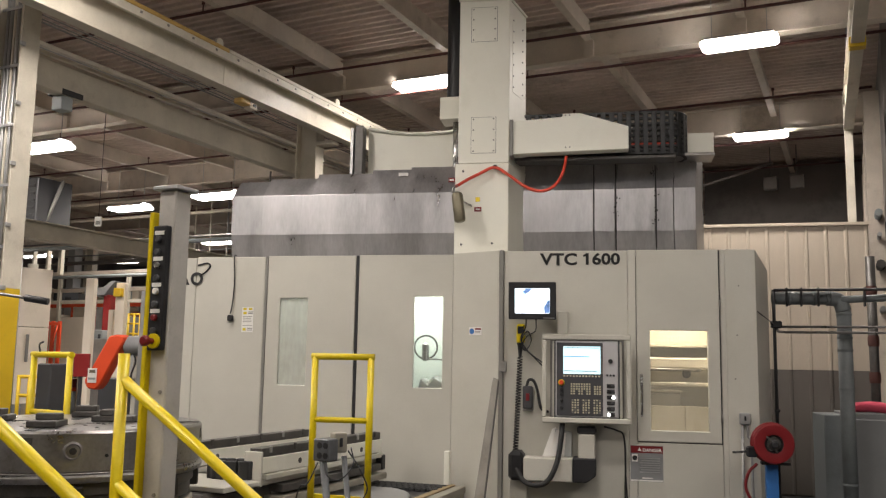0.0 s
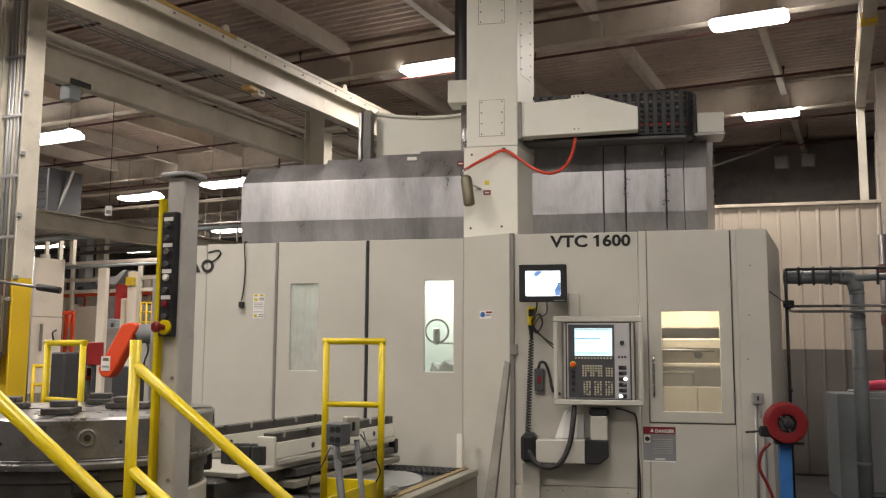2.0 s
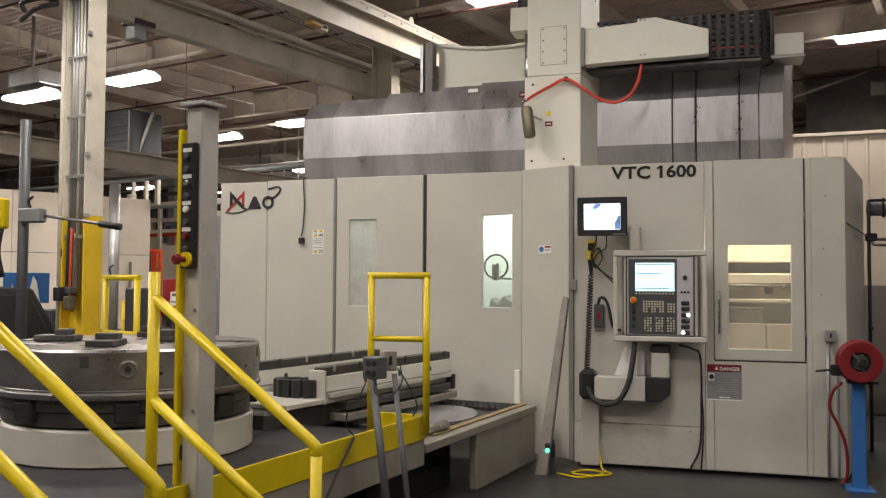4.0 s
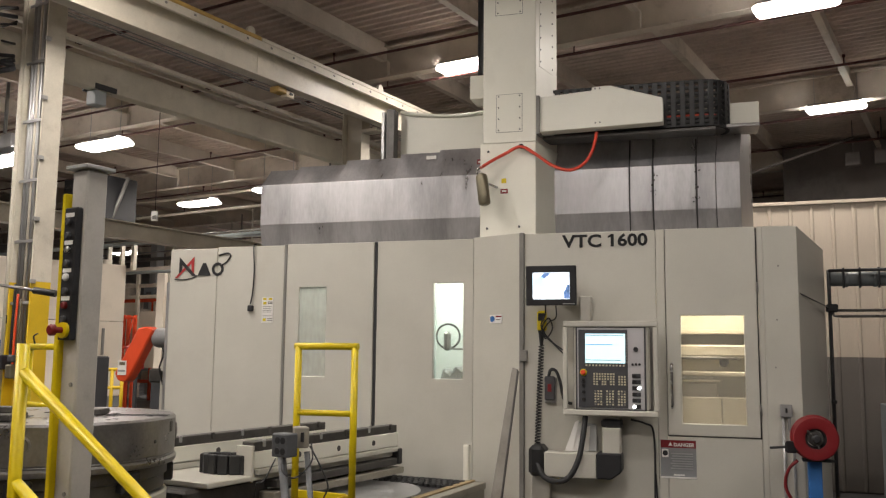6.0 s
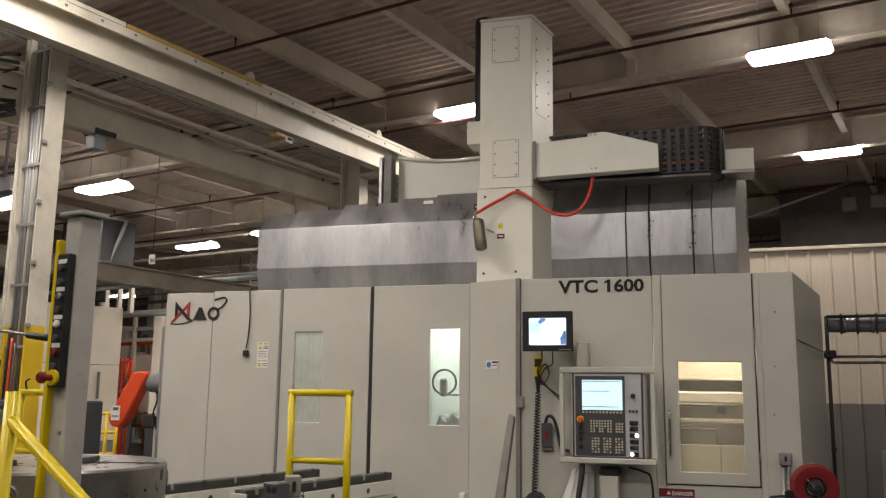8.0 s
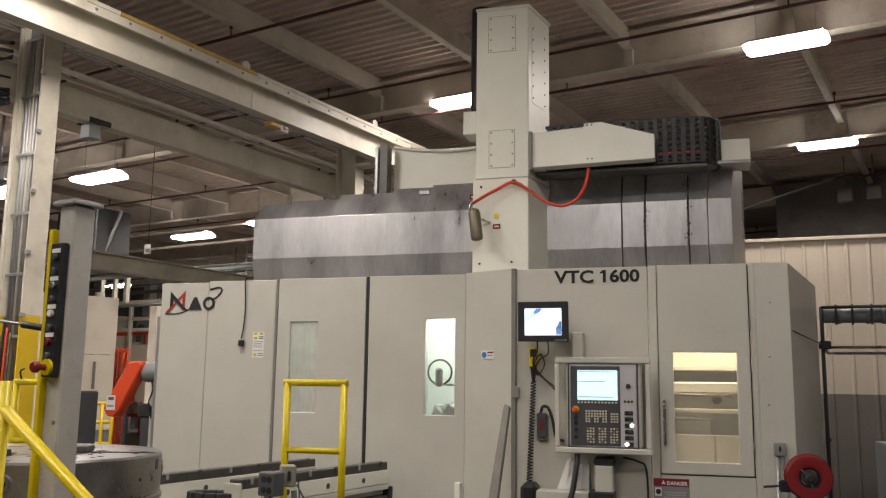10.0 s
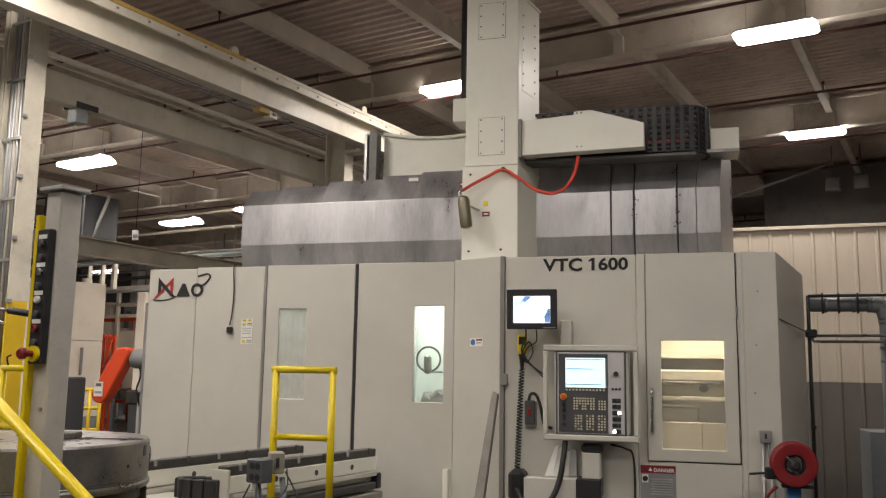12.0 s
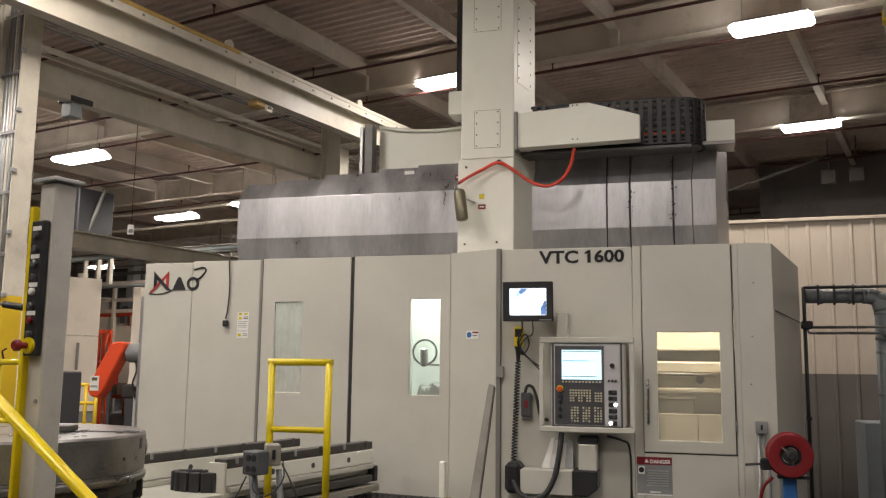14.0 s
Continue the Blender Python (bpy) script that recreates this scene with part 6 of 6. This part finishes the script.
part("cord", tube(arc([(-6.38, 7.48, 1.58), (-6.3, 7.45, 1.45), (-6.34, 7.45, 1.3), (-6.3, 7.46, 1.15)], 5), 0.008, 6), BLACK, arm)

booth = thing("white_booth", "off-white sheet panel booth with a lower seam", "booth", (-15.5, 14.3, 0))
BO = Matrix.Translation((-13.9, 17.1, 0)) @ Matrix.Rotation(math.atan2(2.6, 1.5), 4, "Z")
for z0, z1 in ((0.45, 2.1), (2.112, 3.4)):
    for k in range(4):
        part("panel", moved(box(-1.5 * k - 1.495, -1.5 * k - 0.005, 0, 0.08, z0, z1, 0.006), BO), PANEL_WHITE, booth)
part("base", moved(box(-6, 0, 0.02, 0.1, 0, 0.44, 0.004), BO), CABINET_GREY, booth)
part("end_wall", moved(box(-0.08, 0.0, 0.085, 4.0, 0, 3.4, 0.004), BO), PANEL_WHITE, booth)
part("door_bar", moved(box(-0.5, -0.44, -0.05, -0.01, 1.35, 1.95, 0.01), BO), TRIM, booth)


def far_box(name, lab, cat, px, py, w, d, z0, z1, mt, turn=-15.0, group=""):
    ob = moved(box(-w / 2, w / 2, -d / 2, d / 2, z0, z1, 0.015), Matrix.Translation((px, py, 0)) @ Matrix.Rotation(radians(turn), 4, "Z"))
    return tagged(part(name, ob, mt), lab, cat, group)


red_press = thing("red_press", "red twin column press frame with grey head", "press", (-11.7, 15.6, 0))
for dx in (-0.2, 0.2):
    part("column", box(-11.69 + dx - 0.075, -11.69 + dx + 0.075, 15.5, 15.7, 0, 2.72, 0.01), PRESS_RED, red_press)
part("head", prism([(-11.95, 2.7), (-11.5, 2.7), (-11.27, 3.02), (-11.36, 3.02), (-11.55, 2.86), (-11.9, 2.88)], 15.4, 15.8, "y", 0.01), CABINET_GREY, red_press)
part("bed", box(-11.9, -11.2, 15.4, 15.9, 0, 0.9, 0.02), CABINET_GREY, red_press)
part("control_box", box(-11.59, -11.2, 14.95, 15.3, 1.5, 1.93, 0.015), PIPE_GREY, red_press)
for k in range(4):
    part("control_knob", box(-11.55 + 0.09 * k, -11.5 + 0.09 * k, 14.93, 14.948, 1.62 + 0.12 * (k % 2), 1.72 + 0.12 * (k % 2), 0.004), DARKGREY, red_press)
red_press.matrix_basis = Matrix.Translation((-13.74, 18.76, 0)) @ Matrix.Diagonal((1.2, 1.2, 1.09, 1))
red_board = thing("red_board", "dull red sheet board standing in the far aisle", "board", (-9.17, 11.0, 0))
part("sheet", box(-9.33, -9.02, 10.98, 11.02, 1.2, 1.53, 0.008), PRESS_RED, red_board)
part("leg", box(-9.2, -9.15, 11.021, 11.06, 0, 1.4, 0.004), DARKGREY, red_board)
yellow_cage = thing("yellow_cage", "yellow tube cage at the far aisle", "cage", (-12.26, 17.8, 0))
for k in range(3):
    part("upright", tube([(-12.4 + 0.14 * k, 17.8, 0), (-12.4 + 0.14 * k, 17.8, 2.48)], 0.025, 8), YELLOW_FAR, yellow_cage)
for z in (1.6, 2.02, 2.25, 2.46):
    part("bar", tube([(-12.42, 17.8, z), (-12.1, 17.8, z)], 0.022, 8), YELLOW_FAR, yellow_cage)
for px, w, top, d in ((-12.91, 0.2, 3.2, 17.0), (-12.47, 0.22, 3.15, 17.5), (-12.73, 0.12, 2.55, 17.6)):
    tagged(part("far_post", box(px - w / 2, px + w / 2, d, d + 0.14, 0, top, 0.01), PANEL_WHITE), "square white post in the far aisle", "post", "far white posts")
tagged(part("yellow_box", box(-12.56, -12.38, 17.36, 17.495, 2.83, 3.02, 0.01), YELLOW_FAR), "small yellow box on a white post", "box")
orange_frame = thing("orange_frame", "orange steel frame beside the white booth", "frame", (-14.4, 18.0, 0))
for px in (-14.56, -14.42, -14.25):
    part("upright", box(px - 0.04, px + 0.04, 17.97, 18.03, 0, 2.3, 0.005), ORANGE, orange_frame)
for z in (0.8, 1.5, 2.2):
    part("bar", box(-14.6, -14.21, 17.93, 17.969, z, z + 0.07, 0.005), ORANGE, orange_frame)
part("brace", tube([(-14.42, 17.92, 1.5), (-14.25, 17.92, 2.2)], 0.02, 6), ORANGE, orange_frame)
white_side = thing("machine_side_panel", "pale grey machine panel behind the belt guard", "panel", (-8.3, 11.0, 0))
part("panel", box(-8.48, -8.18, 11.0, 11.05, 0.3, 1.55, 0.01), CABINET_PALE, white_side)
part("leg", box(-8.47, -8.43, 11.0, 11.05, 0, 0.299, 0.004), CABINET_GREY, white_side)
part("leg", box(-8.23, -8.19, 11.0, 11.05, 0, 0.299, 0.004), CABINET_GREY, white_side)
part("cord", tube(arc([(-8.3, 10.98, 1.5), (-8.25, 10.97, 1.35), (-8.34, 10.97, 1.2), (-8.32, 10.97, 0.9)], 5), 0.012, 6), BLACK, white_side)
yellow_gate = thing("yellow_rack", "small yellow tube rack in the far aisle", "rack", (-12.6, 15.0, 0))
YG = Matrix.Translation((-12.95, 14.9, 0)) @ Matrix.Rotation(radians(30), 4, "Z")
for k in range(4):
    part("upright", moved(tube([(0.19 * k, 0, 0), (0.19 * k, 0, 1.08)], 0.035, 8), YG), YELLOW_FAR, yellow_gate)
for z in (0.3, 0.72, 1.08):
    part("bar", moved(tube([(-0.03, 0, z), (0.6, 0, z)], 0.035, 8), YG), YELLOW_FAR, yellow_gate)
grey_col = thing("grey_stanchion", "blue grey square stanchion in the far aisle", "stanchion", (-19.15, 25.85, 0))
part("shaft", moved(box(-0.16, 0.16, -0.16, 0.16, 0, 5.4, 0.008), Matrix.Translation((-19.15, 25.85, 0)) @ HALL), CABINET_PALE, grey_col)
part("bracket", moved(box(0.16, 0.45, -0.12, 0.03, 2.9, 3.1, 0.01), Matrix.Translation((-19.15, 25.85, 0)) @ HALL), DARKGREY, grey_col)
far_wall = thing("far_partition", "pale sheet partition across the far aisle", "partition", (-16, 22, 0))
FW = Matrix.Translation((-20.5, 21.6, 0)) @ HALL
for k in range(9):
    part("panel", moved(box(1.2 * k, 1.2 * k + 1.19, 0, 0.06, 1.0 if k % 3 else 0.2, 2.75 if k % 2 else 2.5, 0.006), FW), (PANEL_WHITE, GALV, CABINET_GREY, PANEL_WHITE)[k % 4], far_wall)
for k in range(10):
    part("stud", moved(box(1.2 * k - 0.05, 1.2 * k + 0.05, -0.08, 0.0, 0, 3.6, 0.004), FW), BEAM, far_wall)
for z in (2.85, 3.15, 3.6):
    part("rail", moved(box(0, 10.8, -0.06, 0.06, z, z + 0.09, 0.004), FW), BEAM if z < 3 else GIRDER, far_wall)
pipes = thing("overhead_pipe_run", "pale overhead pipes and trays over the far aisle", "pipes", (-14, 17, 3.8))
random.seed(21)
for k in range(12):
    v0, z = 11.5 + 0.75 * k, 3.55 + random.uniform(-0.15, 1.3)
    part("pipe", tube([hall(-24, v0, z), hall(-10.2, v0, z)], random.choice((0.02, 0.03, 0.04)), 8), random.choice((TRIM, GIRDER, CABINET_GREY, PIPE_GREY)), pipes)
for k in range(9):
    u0 = -11.5 - 1.1 * k
    part("dropper", tube([hall(u0, 13.0 + 0.7 * k, 2.2 + 0.1 * (k % 3)), hall(u0, 13.0 + 0.7 * k, 5.4)], 0.022, 6), random.choice((BEAM, TRIM)), pipes)
for k, (du, w) in enumerate(((0.0, 0.05), (0.45, 0.07), (0.85, 0.1))):
    part("beam_strut", moved(box(du - w / 2, du + w / 2, -0.05, 0.05, 3.3, 3.95, 0.004), Matrix.Translation((-14.6, 17.4, 0)) @ HALL), BEAM, pipes)
far_box("machine_block", "grey machine block in the far aisle", "machine", -7.35, 7.74, 0.2, 0.3, 0, 1.41, DARKGREY)
far_box("machine_block", "dark grey machine block in the far aisle", "machine", -8.45, 10.9, 0.36, 0.5, 0, 1.2, DARKGREY)
far_box("machine_block", "grey machine block behind the belt guard", "machine", -8.2, 11.6, 0.5, 0.5, 0, 1.15, CABINET_GREY)
far_box("machine_block", "grey box behind the yellow guard rail", "machine", -10.2, 9.8, 0.4, 0.4, 0, 1.1, DARKGREY)
far_box("far_cabinet", "pale grey cabinet at the far aisle", "cabinet", -12.9, 18.0, 1.2, 0.6, 0, 1.9, GALV)
far_box("far_cabinet", "pale cabinet with control screen at the far aisle", "cabinet", -14.6, 20.4, 1.0, 0.6, 0, 2.2, PANEL_WHITE)
far_box("blue_bench", "blue grey bench beside the white booth", "bench", -10.4, 7.9, 0.9, 0.5, 0, 1.3, PIPE_GREY)
hood = thing("covered_block", "dark rubber covered machine block beside the yellow column", "machine block", (-8.6, 7.5, 0))
HB = Matrix.Translation((-8.6, 7.5, 0)) @ Matrix.Rotation(radians(44), 4, "Z")
part("block", moved(prism([(-0.36, 0), (0.4, 0), (0.36, 0.75), (0.02, 1.4), (-0.36, 1.42)], -0.2, 0.25, "y", 0.02), HB), RUBBER, hood)
part("cover_fold", moved(prism([(-0.34, 0.8), (0.3, 0.72), (0.0, 1.32), (-0.34, 1.34)], -0.23, -0.201, "y", 0.008), HB), BLACK, hood)
blue_board = thing("blue_board", "blue and white printed board on a thin stand", "board", (-9.3, 8.3, 0))
BB = Matrix.Translation((-9.3, 8.3, 0)) @ Matrix.Rotation(radians(44), 4, "Z")
part("board", moved(box(-0.3, 0.2, 0, 0.02, 1.22, 1.58, 0.004), BB), BLUE, blue_board)
part("pale_shape", moved(prism([(-0.05, 1.23), (0.1, 1.23), (0.06, 1.48), (0.02, 1.54)], -0.004, -0.001, "y"), BB), WHITE, blue_board)
part("pale_shape", moved(prism([(-0.28, 1.23), (-0.14, 1.23), (-0.2, 1.45)], -0.004, -0.001, "y"), BB), WHITE, blue_board)
part("leg", moved(box(-0.02, 0.02, 0.021, 0.05, 0, 1.4, 0.004), BB), DARKGREY, blue_board)
heater = thing("unit_heater", "dark unit heater hanging from the roof", "heater", (-12.6, 13.6, 3.9))
part("case", moved(box(-0.6, 0.6, -0.4, 0.4, 3.95, 4.8, 0.02), Matrix.Translation((-12.6, 14.4, 0)) @ HALL), BLACK, heater)
part("strut", tube([(-11.9, 14.3, 4.8), (-12.1, 14.1, 3.9)], 0.035, 4), TRIM, heater)
part("ledge", moved(box(-0.7, 0.7, -0.45, 0.45, 3.86, 3.94, 0.01), Matrix.Translation((-12.6, 14.4, 0)) @ HALL), GIRDER, heater)
for k in range(5):
    part("louvre", moved(box(-0.55, 0.55, -0.42, -0.4, 4.05 + 0.14 * k, 4.1 + 0.14 * k, 0.005), Matrix.Translation((-12.6, 14.4, 0)) @ HALL), BLACK, heater)
aisle_sign = thing("hanging_tag", "small white tag hanging under the low beam", "tag", (-9.4, 12.0, 3.6))
part("tag", box(-9.865, -9.745, 12.2, 12.22, 3.57, 3.73, 0.004), WHITE, aisle_sign)
part("mark", box(-9.84, -9.76, 12.196, 12.199, 3.6, 3.66, 0), TRIM, aisle_sign)
part("hook", tube([(-9.8, 12.21, 3.74), (-9.8, 12.21, 5.9)], 0.006, 5), BLACK, aisle_sign)


def storage_rack(px, py, turn, bays, lab):
    ob = thing("storage_rack", lab, "rack", (px, py, 0), "far storage racks")
    m = Matrix.Translation((px, py, 0)) @ Matrix.Rotation(radians(turn), 4, "Z")
    random.seed(int(px * 7))
    for k in range(bays + 1):
        for y in (0, 0.9):
            part("upright", moved(box(1.6 * k - 0.04, 1.6 * k + 0.04, y - 0.04, y + 0.04, 0, 3.0, 0.004), m), ORANGE if k % 2 else GIRDER, ob)
    for z in (0.5, 1.3, 2.1, 2.9):
        part("beam", moved(box(0, 1.6 * bays, -0.03, 0.03, z, z + 0.1, 0.004), m), ORANGE, ob)
        for k in range(bays * 3):
            x = 0.1 + 0.52 * k + random.uniform(0, 0.1)
            part("crate", moved(box(x, x + random.uniform(0.25, 0.42), 0.06, 0.7, z + 0.1, z + random.uniform(0.3, 0.65), 0.01), m), random.choice((CABINET_GREY, PIPE_GREY, PANEL_WHITE, BRASS, DARKGREY, RED)), ob)
    return ob


storage_rack(-18.5, 23.0, -15, 4, "orange and grey storage rack full of crates at the far end")
storage_rack(-13.0, 26.0, -15, 3, "orange and grey storage rack full of crates far behind")
storage_rack(-27.0, 20.0, 20, 3, "orange storage rack full of crates at the far wall")
# glowing panes added for a dim yellow glow of unknown source far behind
glow = thing("far_glow_row", "row of small yellow glowing panes far behind", "window", (-16.2, 25.0, 1.9))
for k in range(5):
    part("pane", box(-16.6 + 0.34 * k, -16.32 + 0.34 * k, 22.3 - 0.09 * k, 22.34 - 0.09 * k, 1.85, 2.2, 0.004), FAR_GLOW, glow)
part("frame", box(-16.8, -14.8, 22.36, 22.46, 1.5, 2.9, 0.01), GIRDER, glow)
for px, py, mt in ((-13.2, 14.9, GALV), (-10.7, 18.2, PANEL_WHITE), (-9.9, 19.0, BEAM), (-14.2, 16.8, BEAM), (-15.4, 21.0, GALV)):
    tagged(part("pipe_post", tube([(px, py, 0), (px, py, 3.5)], 0.11, 10), mt), "pale round post in the far aisle", "post", "far posts")

# clutter along the east wall and beyond the partition
for k, (vv, z, r) in enumerate(((12.0, 3.6, 0.05), (12.0, 3.3, 0.03), (12.0, 2.9, 0.06), (12.0, 2.3, 0.04))):
    tagged(part("wall_pipe", tube([hall(-1.3, vv, z), hall(-1.3, 18.9, z)], r, 8), (PIPE_GREY, GALV, STEEL_DARK, GALV)[k]), "pipe along the east wall", "pipe", "wall pipes")
for vv in (12.4, 14.2, 16.4, 18.2):
    tagged(part("wall_post", hall_box(-1.42, -1.22, vv, vv + 0.12, 0, 5.4, 0.005), GIRDER), "steel post along the east wall", "post", "wall posts")
tagged(part("cross_pipe", tube([hall(-4.6, 18.6, 3.55), hall(-1.3, 18.6, 3.6)], 0.05, 8), GIRDER), "pale pipe along the back wall", "pipe", "wall pipes")
for uu in (-3.1, -2.6):
    hung = thing("wall_speaker", "small dull box hung below the roof", "box", hall(uu, 17.7, 5.1), "hung boxes")
    part("case", hall_box(uu - 0.13, uu + 0.13, 17.6, 17.8, 5.1, 5.36, 0.01), WALL_DARK, hung)
    part("hanger", tube([hall(uu, 17.7, 5.36), hall(uu, 17.7, 6.0)], 0.012, 6), WALL_DARK, hung)
tagged(part("roof_brace", tube([hall(-5.4, 16.6, 4.75), hall(-3.0, 17.0, 5.5)], 0.025, 6), WALL_DARK), "thin dark diagonal brace under the roof", "brace")

rust_post = thing("rusty_post", "dark rusty pipe post before the partition wall", "post", (1.135, 9.9, 0))
part("shaft", tube([(1.135, 9.9, 0), (1.135, 9.9, 2.75)], 0.05, 12), STEEL_DARK, rust_post)
for z in (0.85, 1.35, 1.75, 2.3):
    part("coupling", lathe([(0.055, 0), (0.06, 0.03), (0.06, 0.09), (0.055, 0.12)], 14, (1.135, 9.9, z)), PIPE_RED, rust_post)
